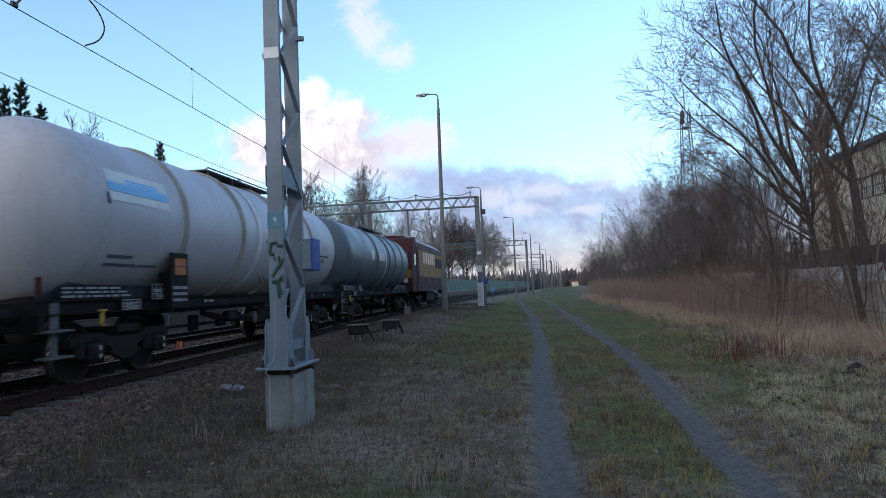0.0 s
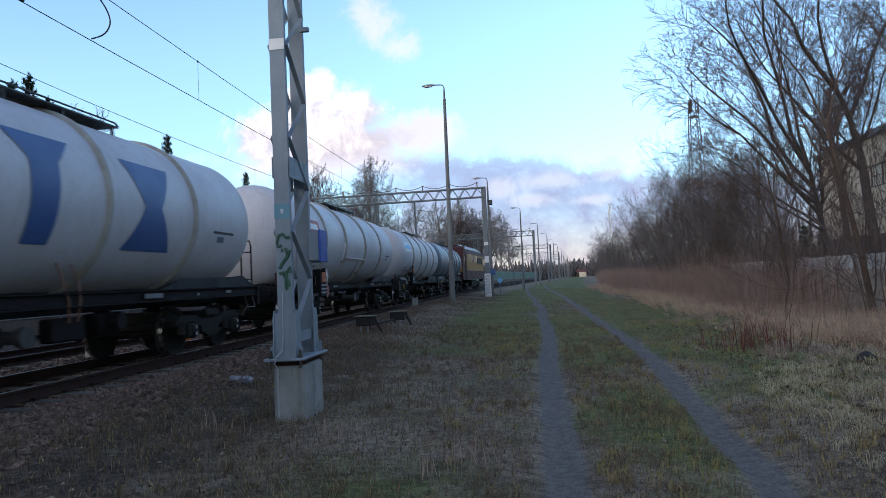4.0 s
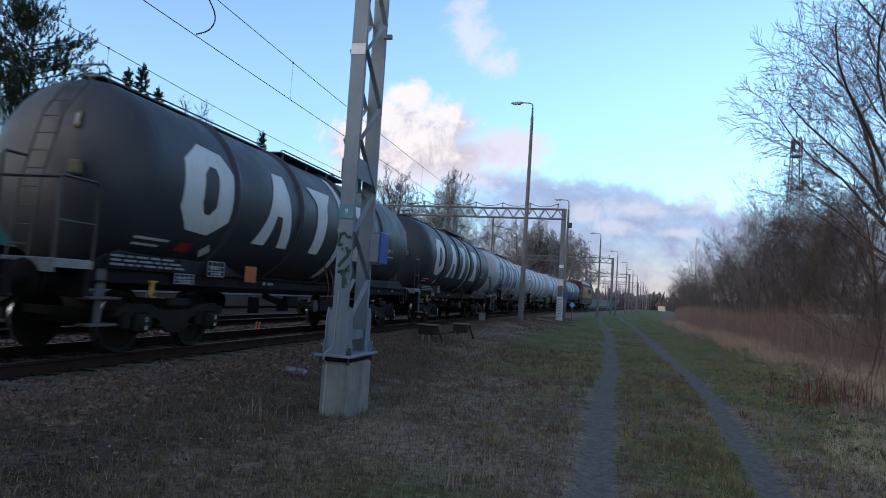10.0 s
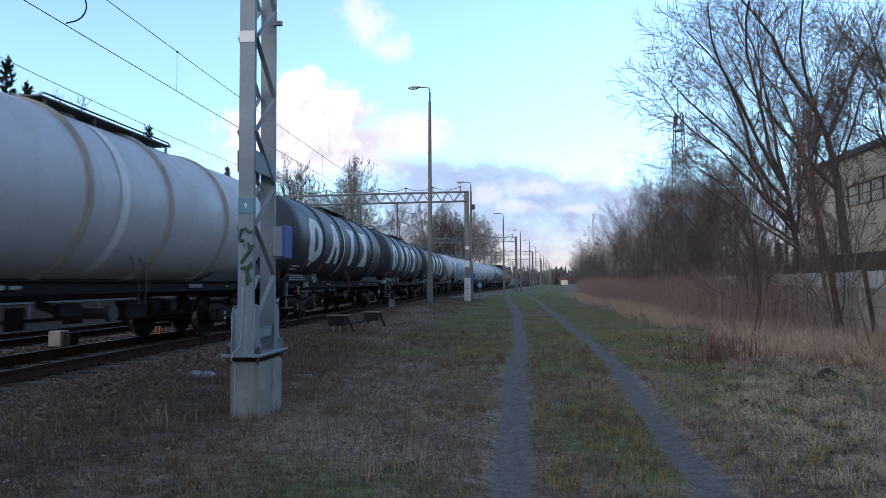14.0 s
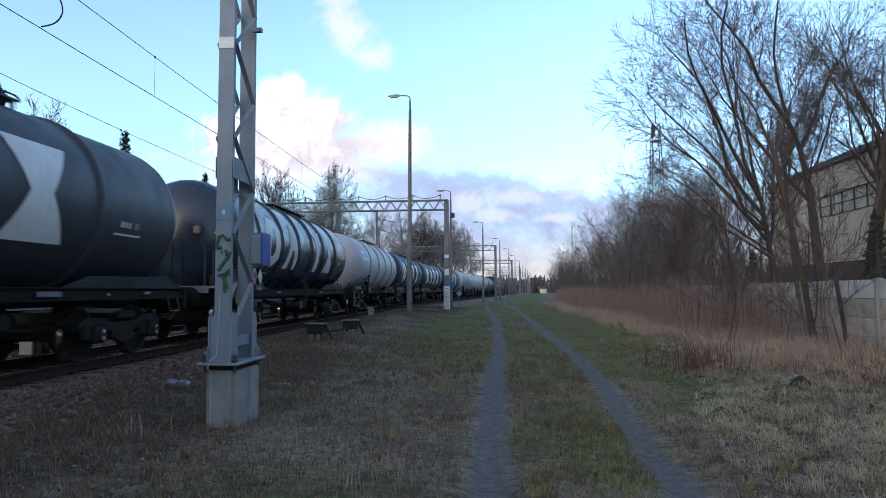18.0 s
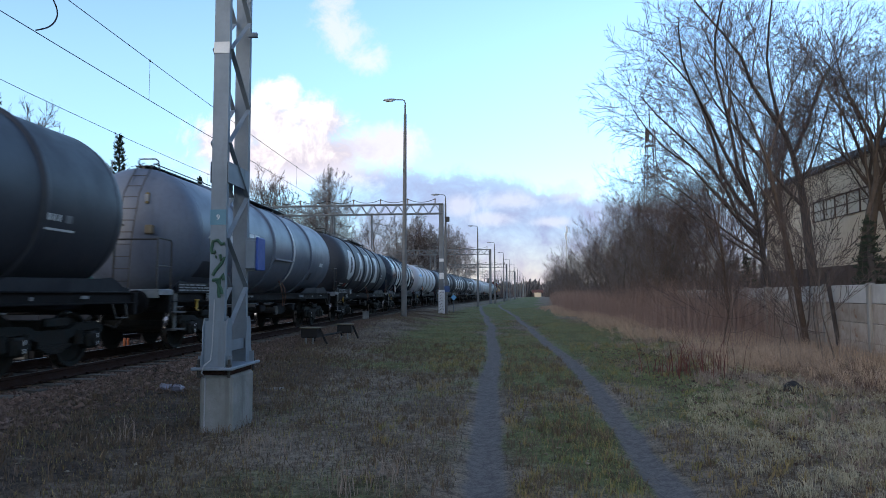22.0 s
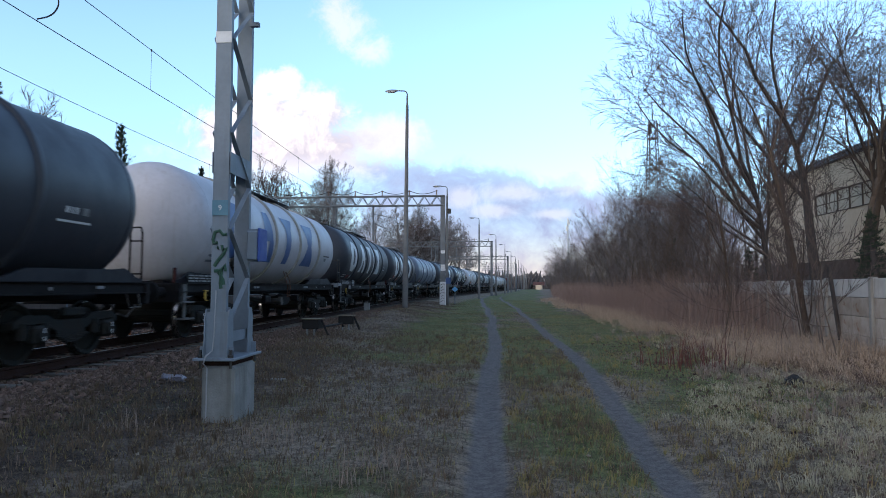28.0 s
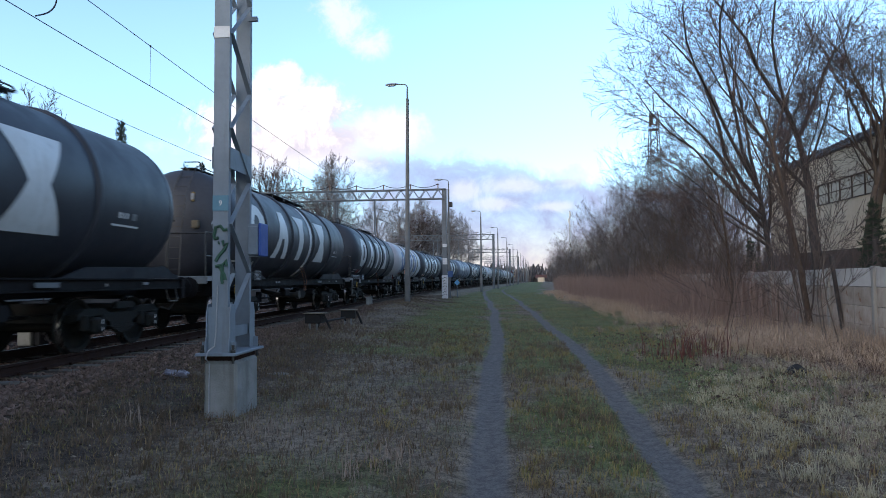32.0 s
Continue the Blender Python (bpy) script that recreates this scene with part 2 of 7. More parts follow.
M["bogie"] = material("bogie", (0.011, 0.014, 0.014), 0.8, 0, (0.030, 0.024, 0.021), 4.0, 0.7, 0.3, 25.0, spec=0.15)
M["tread"] = material("tread", (0.290, 0.290, 0.304), 0.30, 1.0, (0.528, 0.502, 0.475), 8.0, 0.5)
M["steel_pipe"] = material("steel_pipe", (0.045, 0.047, 0.050), 0.55, 0.3, (0.054, 0.042, 0.031), 9.0, 0.7)
M["walk_grid"] = material("walk_grid", (0.078, 0.078, 0.077), 0.6, 0.5, (0.048, 0.045, 0.043), 9.0, 0.6)
M["rail_side"] = material("rail_side", (0.032, 0.019, 0.017), 0.9, 0, (0.032, 0.017, 0.013), 5.0, 0.8, 0.3, 60.0, spec=0.1)
M["rail_head"] = material("rail_head", (0.16, 0.155, 0.16), 0.45, 1.0, (0.33, 0.32, 0.31), 9.0, 0.5)
M["concrete"] = material("concrete", (0.242, 0.250, 0.253), 0.9, 0, (0.162, 0.166, 0.163), 4.0, 0.8, 0.4, 50.0, streak=((0.104, 0.102, 0.095), 0.6))
M["concrete_pole"] = material("concrete_pole", (0.143, 0.144, 0.145), 0.9, 0, (0.098, 0.100, 0.101), 2.0, 0.7, 0.3, 30.0)
M["stone"] = material("stone", (0.154, 0.108, 0.089), 0.9, 0, (0.088, 0.058, 0.047), 8.0, 0.7, 0.3, 60.0, vary=0.9, spec=0.1)
M["stone_dark"] = material("stone_dark", (0.110, 0.082, 0.069), 0.9, 0, (0.064, 0.045, 0.037), 8.0, 0.7, 0.3, 60.0, vary=0.9, spec=0.1)
# dark brown bed; shade beneath the train is worked into this base colour too
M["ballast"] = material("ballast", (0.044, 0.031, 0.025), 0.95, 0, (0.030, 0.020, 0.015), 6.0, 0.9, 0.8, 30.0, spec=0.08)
M["mast_grey"] = material("mast_grey", (0.177, 0.219, 0.271), 0.6, 0, (0.141, 0.172, 0.207), 2.5, 0.7, 0.12, 20.0, streak=((0.110, 0.119, 0.126), 0.35))
M["mast_far"] = material("mast_far", (0.119, 0.132, 0.151), 0.65, 0, (0.089, 0.097, 0.108), 2.5, 0.6)
M["mast_blue"] = material("mast_blue", (0.085, 0.21, 0.29), 0.6, 0, (0.07, 0.17, 0.24), 8.0, 0.5)
M["graffiti"] = material("graffiti", (0.022, 0.075, 0.05), 0.6, 0, (0.03, 0.09, 0.06), 9.0, 0.5)
M["box_blue"] = material("box_blue", (0.02, 0.065, 0.30), 0.5, 0, (0.03, 0.08, 0.26), 6.0, 0.5)
M["plain_white"] = material("plain_white", (0.620, 0.632, 0.660), 0.6, 0, (0.450, 0.449, 0.462), 7.0, 0.6)
M["black"] = material("black", (0.018, 0.018, 0.020), 0.6, 0, (0.034, 0.031, 0.030), 7.0, 0.5)
M["wire"] = material("wire", (0.02, 0.019, 0.018), 0.6, 0.4)
M["insulator"] = material("insulator", (0.10, 0.05, 0.035), 0.3, 0, (0.14, 0.09, 0.07), 9.0, 0.5)
M["bark"] = material("bark", (0.039, 0.032, 0.031), 0.95, 0, (0.056, 0.046, 0.042), 5.0, 0.7, 0.6, 30.0)
M["bark_green"] = material("bark_green", (0.093, 0.070, 0.057), 0.95, 0, (0.076, 0.055, 0.042), 5.0, 0.7, 0.5, 30.0)
M["birch"] = material("birch", (0.172, 0.150, 0.142), 0.9, 0, (0.065, 0.049, 0.044), 3.0, 0.9)
M["twig"] = foliage("twig", (0.064, 0.048, 0.047), (0.127, 0.089, 0.076), 0.9)
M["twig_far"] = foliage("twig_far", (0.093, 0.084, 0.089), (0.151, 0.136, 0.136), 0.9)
M["needle"] = foliage("needle", (0.018, 0.032, 0.021), (0.034, 0.052, 0.031), 0.8)
M["grass"] = foliage("grass", (0.156, 0.165, 0.051), (0.312, 0.233, 0.106), 0.8, (0.277, 0.177, 0.101))
M["grass_dry"] = foliage("grass_dry", (0.518, 0.465, 0.327), (0.295, 0.259, 0.174), 0.85, (0.334, 0.300, 0.210))
M["reed"] = foliage("reed", (0.323, 0.252, 0.205), (0.186, 0.147, 0.123), 0.85, (0.242, 0.189, 0.158))
M["straw"] = foliage("straw", (0.531, 0.391, 0.277), (0.308, 0.224, 0.161), 0.85, (0.378, 0.267, 0.194))
M["rust"] = foliage("rust", (0.166, 0.104, 0.076), (0.089, 0.059, 0.047), 0.9, (0.130, 0.088, 0.065))
M["weed"] = foliage("weed", (0.185, 0.128, 0.086), (0.092, 0.075, 0.047), 0.9, (0.122, 0.090, 0.061))
M["cane"] = foliage("cane", (0.199, 0.136, 0.116), (0.294, 0.209, 0.175), 0.85, (0.182, 0.127, 0.110))
M["fence_concrete"] = material("fence_concrete", (0.306, 0.293, 0.273), 0.9, 0, (0.216, 0.204, 0.189), 1.5, 0.7, 0.4, 20.0, streak=((0.136, 0.126, 0.107), 0.5), vary=0.2, spec=0.15)
M["fence_pale"] = material("fence_pale", (0.510, 0.479, 0.451), 0.9, 0, (0.362, 0.339, 0.316), 1.5, 0.7, 0.4, 20.0, streak=((0.181, 0.166, 0.146), 0.4), vary=0.15, spec=0.15)
M["fence_stone"] = material("fence_stone", (0.422, 0.355, 0.301), 0.9, 0, (0.284, 0.219, 0.172), 2.6, 0.9, 0.5, 22.0, spots=((0.252, 0.151, 0.100), 2.2, 0.60), streak=((0.199, 0.168, 0.130), 0.45), vary=0.35, spec=0.15)
M["bark_brown"] = material("bark_brown", (0.083, 0.056, 0.042), 0.95, 0, (0.055, 0.038, 0.030), 5.0, 0.7, 0.5, 30.0)
M["facade"] = material("facade", (0.591, 0.481, 0.365), 0.85, 0, (0.512, 0.412, 0.314), 0.5, 0.7, 0.1, 10.0, streak=((0.323, 0.271, 0.215), 0.3))
M["roof_edge"] = material("roof_edge", (0.045, 0.055, 0.085), 0.5, 0, (0.06, 0.065, 0.085), 2.0, 0.5)
M["pane"] = material("pane", (0.462, 0.409, 0.336), 0.55, 0, (0.528, 0.468, 0.380), 0.7, 0.6, spec=0.3)
M["green_panel"] = material("green_panel", (0.026, 0.105, 0.079), 0.6, 0, (0.034, 0.086, 0.068), 1.0, 0.6, vary=0.15)
M["loco_red"] = material("loco_red", (0.056, 0.017, 0.017), 0.7, 0, (0.042, 0.016, 0.016), 2.0, 0.6, spec=0.2)
M["loco_yellow"] = material("loco_yellow", (0.300, 0.150, 0.035), 0.75, 0, (0.204, 0.101, 0.027), 2.0, 0.6, streak=((0.090, 0.051, 0.021), 0.4))
M["loco_roof"] = material("loco_roof", (0.30, 0.30, 0.31), 0.5, 0, (0.22, 0.21, 0.21), 1.5, 0.7)
M["glass_dark"] = material("glass_dark", (0.012, 0.013, 0.015), 0.08, 0, (0.02, 0.02, 0.02), 2.0, 0.3)
M["plastic_bag"] = material("plastic_bag", (0.216, 0.216, 0.264), 0.45, 0, (0.072, 0.075, 0.106), 14.0, 0.8)
M["tin"] = material("tin", (0.021, 0.020, 0.021), 0.7, 0, (0.030, 0.027, 0.025), 6.0, 0.6, 0.2, 30.0, spec=0.15)
M["plinth_brown"] = material("plinth_brown", (0.095, 0.066, 0.052), 0.85, 0, (0.07, 0.05, 0.04), 2.0, 0.6)
M["plank"] = material("plank", (0.176, 0.144, 0.098), 0.85, 0, (0.120, 0.096, 0.068), 8.0, 0.7, 0.3, 40.0)
M["beige_box"] = material("beige_box", (0.315, 0.293, 0.248), 0.75, 0, (0.225, 0.205, 0.168), 6.0, 0.7)
M["roof_tile"] = material("roof_tile", (0.096, 0.039, 0.032), 0.8, 0, (0.072, 0.033, 0.028), 3.0, 0.6)
M["tower_red"] = material("tower_red", (0.052, 0.040, 0.039), 0.7, 0, (0.041, 0.035, 0.037), 3.0, 0.5)
M["clover"] = foliage("clover", (0.108, 0.145, 0.061), (0.249, 0.231, 0.112), 0.75, (0.216, 0.162, 0.099))
M["moor"] = foliage("moor", (0.083, 0.067, 0.048), (0.178, 0.127, 0.096), 0.9, (0.059, 0.045, 0.035))
M["red_cane"] = foliage("red_cane", (0.100, 0.034, 0.031), (0.170, 0.068, 0.054), 0.8)
M["cradle"] = material("cradle", (0.019, 0.020, 0.027), 0.65, 0, (0.014, 0.014, 0.018), 2.0, 0.7, 0.1, 20.0, streak=((0.027, 0.024, 0.024), 0.4), spec=0.2)
M["panel_ink"] = material("panel_ink", (0.24, 0.25, 0.27), 0.6, 0, (0.15, 0.155, 0.16), 5.0, 0.8)
# twigs of the far birches: haze and light on them mixed into a lighter tone
M["twig_hazed"] = foliage("twig_hazed", (0.148, 0.133, 0.133), (0.236, 0.213, 0.215), 0.9)
M["lamp_alu"] = material("lamp_alu", (0.33, 0.35, 0.39), 0.5, 0, (0.26, 0.275, 0.30), 6.0, 0.6)
M["ring_dirty"] = material("ring_dirty", (0.31, 0.30, 0.285), 0.6, 0, (0.21, 0.185, 0.155), 2.2, 0.9, 0.05, 10.0, streak=((0.14, 0.11, 0.085), 0.6))
M["sleeper_pale"] = material("sleeper_pale", (0.150, 0.138, 0.126), 0.9, 0, (0.090, 0.078, 0.068), 3.0, 0.8, 0.3, 40.0, vary=0.4, spec=0.1)

# ---- mesh tools ----
class Mesh:
    """Collects the vertices and faces of one part."""

    def __init__(self):
        self.v, self.f, self.weld = [], [], False

    def add(self, vs, fs):
        o = len(self.v)
        self.v += [tuple(p) for p in vs]
        self.f += [tuple(i + o for i in f) for f in fs]
        return self

    def box(self, c, s, b=0.0, m=None):
        """A box with centre c and size s, its edges chamfered by b, turned by the matrix m."""
        hx, hy, hz = s[0] / 2, s[1] / 2, s[2] / 2
        if b <= 0:
            vs = [(x * hx, y * hy, z * hz) for x in (-1, 1) for y in (-1, 1) for z in (-1, 1)]
            fs = [(0, 1, 3, 2), (4, 6, 7, 5), (0, 4, 5, 1), (2, 3, 7, 6), (0, 2, 6, 4), (1, 5, 7, 3)]
        else:
            b = min(b, hx * 0.9, hy * 0.9, hz * 0.9)
            vs, ix = [], {}
            for i, x in enumerate((-1, 1)):
                for j, y in enumerate((-1, 1)):
                    for k, z in enumerate((-1, 1)):
                        for a in range(3):
                            d = [b, b, b]
                            d[a] = 0
                            ix[i, j, k, a] = len(vs)
                            vs.append((x * (hx - d[0]), y * (hy - d[1]), z * (hz - d[2])))
            g = lambda i, j, k, a: ix[i, j, k, a]
            fs = []
            for a in range(3):
                for s1 in (0, 1):
                    def q(u, w):
                        t = [0, 0, 0]
                        t[a], t[(a + 1) % 3], t[(a + 2) % 3] = s1, u, w
                        return g(*t, a)
                    r = [q(0, 0), q(1, 0), q(1, 1), q(0, 1)]
                    fs.append(tuple(r if s1 else r[::-1]))
            for a in range(3):
                p, r = (a + 1) % 3, (a + 2) % 3
                for u in (0, 1):
                    for w in (0, 1):
                        def e(s1, ax):
                            t = [0, 0, 0]
                            t[a], t[p], t[r] = s1, u, w
                            return g(*t, ax)
                        face = [e(0, p), e(1, p), e(1, r), e(0, r)]
                        fs.append(tuple(face if (u + w) % 2 == 0 else face[::-1]))
            for i in (0, 1):
                for j in (0, 1):
                    for k in (0, 1):
                        t = (g(i, j, k, 0), g(i, j, k, 1), g(i, j, k, 2))
                        fs.append(t if (i + j + k) % 2 else t[::-1])
        if m is not None:
            vs = [m @ Vector(p) for p in vs]
        return self.add([(p[0] + c[0], p[1] + c[1], p[2] + c[2]) for p in vs], fs)

    def beam(self, p, q, w, h, b=0.0, up=(0, 0, 1)):
        """A bar of section w by h from p to q."""
        p, q = Vector(p), Vector(q)
        d = (q - p)
        y = d.normalized()
        x = y.cross(Vector(up))
        if x.length < 1e-4:
            x = Vector((1, 0, 0))
        x.normalize()
        z = x.cross(y)
        m = Matrix((x, y, z)).transposed()
        return self.box((p + q) / 2, (w, d.length, h), b, m)

    def cyl(self, p, q, r0, r1=None, n=12, caps=True):
        r1 = r0 if r1 is None else r1
        p, q = Vector(p), Vector(q)
        d = (q - p).normalized()
        x = d.orthogonal().normalized()
        y = d.cross(x)
        ring = [(math.cos(2 * math.pi * i / n), math.sin(2 * math.pi * i / n)) for i in range(n)]
        vs = [p + (x * c + y * s) * r0 for c, s in ring] + [q + (x * c + y * s) * r1 for c, s in ring]
        fs = [(i, (i + 1) % n, n + (i + 1) % n, n + i) for i in range(n)]
        if caps:
            fs += [tuple(range(n))[::-1], tuple(range(n, 2 * n))]
        return self.add(vs, fs)

    def tube(self, pts, r, n=8):
        """A round bar along a line of points."""
        pts = [Vector(p) for p in pts]
        vs, fs = [], []
        x = (pts[1] - pts[0]).orthogonal().normalized()
        for k, p in enumerate(pts):
            d = (pts[min(k + 1, len(pts) - 1)] - pts[max(k - 1, 0)]).normalized()
            x = (x - d * x.dot(d)).normalized()
            y = d.cross(x)
            vs += [p + (x * math.cos(2 * math.pi * i / n) + y * math.sin(2 * math.pi * i / n)) * r for i in range(n)]
        for k in range(len(pts) - 1):
            fs += [(k * n + i, k * n + (i + 1) % n, (k + 1) * n + (i + 1) % n, (k + 1) * n + i) for i in range(n)]
        fs += [tuple(range(n))[::-1], tuple(range((len(pts) - 1) * n, len(pts) * n))]
        return self.add(vs, fs)

    def lathe(self, profile, n=48, c=(0, 0, 0), axis="y"):
        """A turned body: profile of (along, radius) round the axis through c."""
        vs, fs = [], []
        for a, r in profile:
            for i in range(n):
                u, w = r * math.cos(2 * math.pi * i / n), r * math.sin(2 * math.pi * i / n)
                p = (u, a, w) if axis == "y" else ((a, u, w) if axis == "x" else (u, w, a))
                vs.append((p[0] + c[0], p[1] + c[1], p[2] + c[2]))
        flip = axis == "y"
        for k in range(len(profile) - 1):
            for i in range(n):
                q = (k * n + i, k * n + (i + 1) % n, (k + 1) * n + (i + 1) % n, (k + 1) * n + i)
                fs.append(q if flip else q[::-1])
        last = (len(profile) - 1) * n
        fs += [tuple(range(n)), tuple(range(last, last + n))[::-1]]
        return self.add(vs, fs)

    def prism(self, outline, x0, x1):
        """An outline of (y, z), in order, pulled from x0 to x1."""
        n = len(outline)
        vs = [(x0, y, z) for y, z in outline] + [(x1, y, z) for y, z in outline]
        fs = [tuple(range(n)), tuple(range(n, 2 * n))[::-1]] + [(i, n + i, n + (i + 1) % n, (i + 1) % n) for i in range(n)]
        return self.add(vs, fs)

    def pull(self, outline, p, q):
        """An outline of (x, y), in order, pulled from the point p up to q."""
        n = len(outline)
        vs = [(x + p[0], y + p[1], p[2]) for x, y in outline] + [(x + q[0], y + q[1], q[2]) for x, y in outline]
        fs = [(i, (i + 1) % n, n + (i + 1) % n, n + i) for i in range(n)] + [tuple(range(n))[::-1], tuple(range(n, 2 * n))]
        return self.add(vs, fs)

    def mesh(self, name, mat, smooth_deg=35):
        me = bpy.data.meshes.new(name)
        me.from_pydata(self.v, [], self.f)
        for m in (mat if isinstance(mat, (list, tuple)) else [mat]):
            me.materials.append(m)
        me.validate()
        bm = bmesh.new()
        bm.from_mesh(me)
        if self.weld:
            bmesh.ops.remove_doubles(bm, verts=bm.verts, dist=1e-4)
        bmesh.ops.recalc_face_normals(bm, faces=bm.faces)
        bm.to_mesh(me)
        bm.free()
        if smooth_deg:
            me.polygons.foreach_set("use_smooth", [True] * len(me.polygons))
            me.set_sharp_from_angle(angle=radians(smooth_deg))
        return me


def raw_mesh(name, v, f, mat, smooth=False):
    """A large mesh straight from arrays: v (n, 3), f (m, 3 or 4)."""
    me = bpy.data.meshes.new(name)
    v, f = np.asarray(v, np.float32), np.asarray(f, np.int32)
    k = f.shape[1]
    me.vertices.add(len(v))
    me.vertices.foreach_set("co", v.ravel())
    me.loops.add(f.size)
    me.loops.foreach_set("vertex_index", f.ravel())
    me.polygons.add(len(f))
    me.polygons.foreach_set("loop_start", np.arange(0, f.size, k, dtype=np.int32))
    me.polygons.foreach_set("loop_total", np.full(len(f), k, np.int32))
    me.polygons.foreach_set("use_smooth", np.full(len(f), smooth))
    me.materials.append(mat)
    me.update(calc_edges=True)
    return me


def part(name, bm, mat, parent, label="", at=None, smooth_deg=35):
    """One mesh object under a thing or a part. bm: a Mesh, or mesh data to share."""
    ob = new(name, bm.mesh(name, mat, smooth_deg) if isinstance(bm, Mesh) else bm)
    ob.parent = parent
    if at is not None:
        ob.matrix_basis = at
    return tagged(ob, label)


def thing(name, label, category, m=None, group="", kind=""):
    ob = new(name)
    ob.empty_display_size = 0.2
    if m is not None:
        ob.matrix_basis = m
    return tagged(ob, label, category, group, kind)


# ---- the plan: the line of the track, and the lie of the land ----
TRACK_X, RAIL_Z, GAUGE = -7.8, 0.30, 1.505
BEND0, BEND1, BEND = 48.0, 82.0, radians(4.7)
BEND_R = (BEND1 - BEND0) / BEND


def track_at(s, off=0.0):
    """A place s metres along the line, off metres to its right, and the line's heading."""
    if s < BEND0:
        x, y, a = TRACK_X, s, 0.0
    else:
        a = min((s - BEND0) / BEND_R, BEND)
        x, y = TRACK_X + BEND_R * (1 - math.cos(a)), BEND0 + BEND_R * math.sin(a)
        if s > BEND1:
            x, y = x + (s - BEND1) * math.sin(a), y + (s - BEND1) * math.cos(a)
    return x + off * math.cos(a), y - off * math.sin(a), a


def line_x(y):
    """How far the line has bent to the right at y; takes arrays."""
    y = np.asarray(y, float)
    a = np.clip((y - BEND0) / BEND_R, 0, BEND)
    return BEND_R * (1 - np.cos(a)) + np.maximum(y - (BEND0 + BEND_R * math.sin(BEND)), 0) * math.tan(BEND)


def wave(x, y, k, seed=0.0):
    return np.sin(x * k * 1.3 + seed + 1.7 * np.sin(y * k * 0.7 + seed)) * np.cos(y * k + 0.8 * np.sin(x * k * 0.9 + 2 * seed))


def land(x, y):
    """Height of the ground."""
    x, y = np.asarray(x, float), np.asarray(y, float)
    xs = x - line_x(y)
    z = 0.035 * wave(x, y, 0.55, 1.0) + 0.012 * wave(x, y, 1.9, 2.0)
    z = z * np.clip((np.hypot(x, y) - 1.0) / 5, 0.15, 1)
    z += 0.36 * np.exp(-((xs + 4.2) / 1.6) ** 2 - ((y - 34) / 9) ** 2)
    z += 0.13 * np.clip((-xs - 3.2) / 2.6, 0, 1) * (xs < 0)
    z += 0.10 * np.clip((xs - 4.5) / 4.0, 0, 1)
    z -= 0.30 * np.clip((-xs - 6.15) / 0.35, 0, 1) * np.clip((xs + 14.3) / 0.4, 0, 1)
    for c, w in ((rut_l(y), 0.20), (rut_r(y), 0.18)):
        z -= 0.055 * np.exp(-((x - c) / w) ** 2)
    return z


def rut_l(y):
    y = np.asarray(y, float)
    return np.interp(y, [-50, 0, 5, 9, 15, 22, 30, 45, 60, 84, 120, 200, 600], [-0.3, -0.12, -0.06, 0.06, 0.16, 0.26, 0.30, 0.12, -0.25, -0.45, 1.2, 7.8, 40]) + 0.05 * np.sin(y * 0.45)


def rut_r(y):
    y = np.asarray(y, float)
    return np.interp(y, [-50, 0, 5.2, 10, 15.4, 27, 40, 57, 75, 92, 130, 200, 600], [0.5, 0.85, 1.50, 1.72, 1.88, 2.0, 2.1, 2.08, 1.85, 2.0, 4.4, 9.6, 42]) + 0.05 * np.sin(y * 0.4 + 2)

# ---- ground ----
def spaced(lo, hi, near, fine, grow):
    """Grid lines: fine steps within near, growing outwards."""
    out = list(np.arange(near[0], near[1], fine))
    d, v = fine, near[1]
    while v < hi:
        out.append(v)
        d *= grow
        v += d
    d, v = fine, near[0]
    while v > lo:
        d *= grow
        v -= d
        out.insert(0, v)
    return np.array(out)


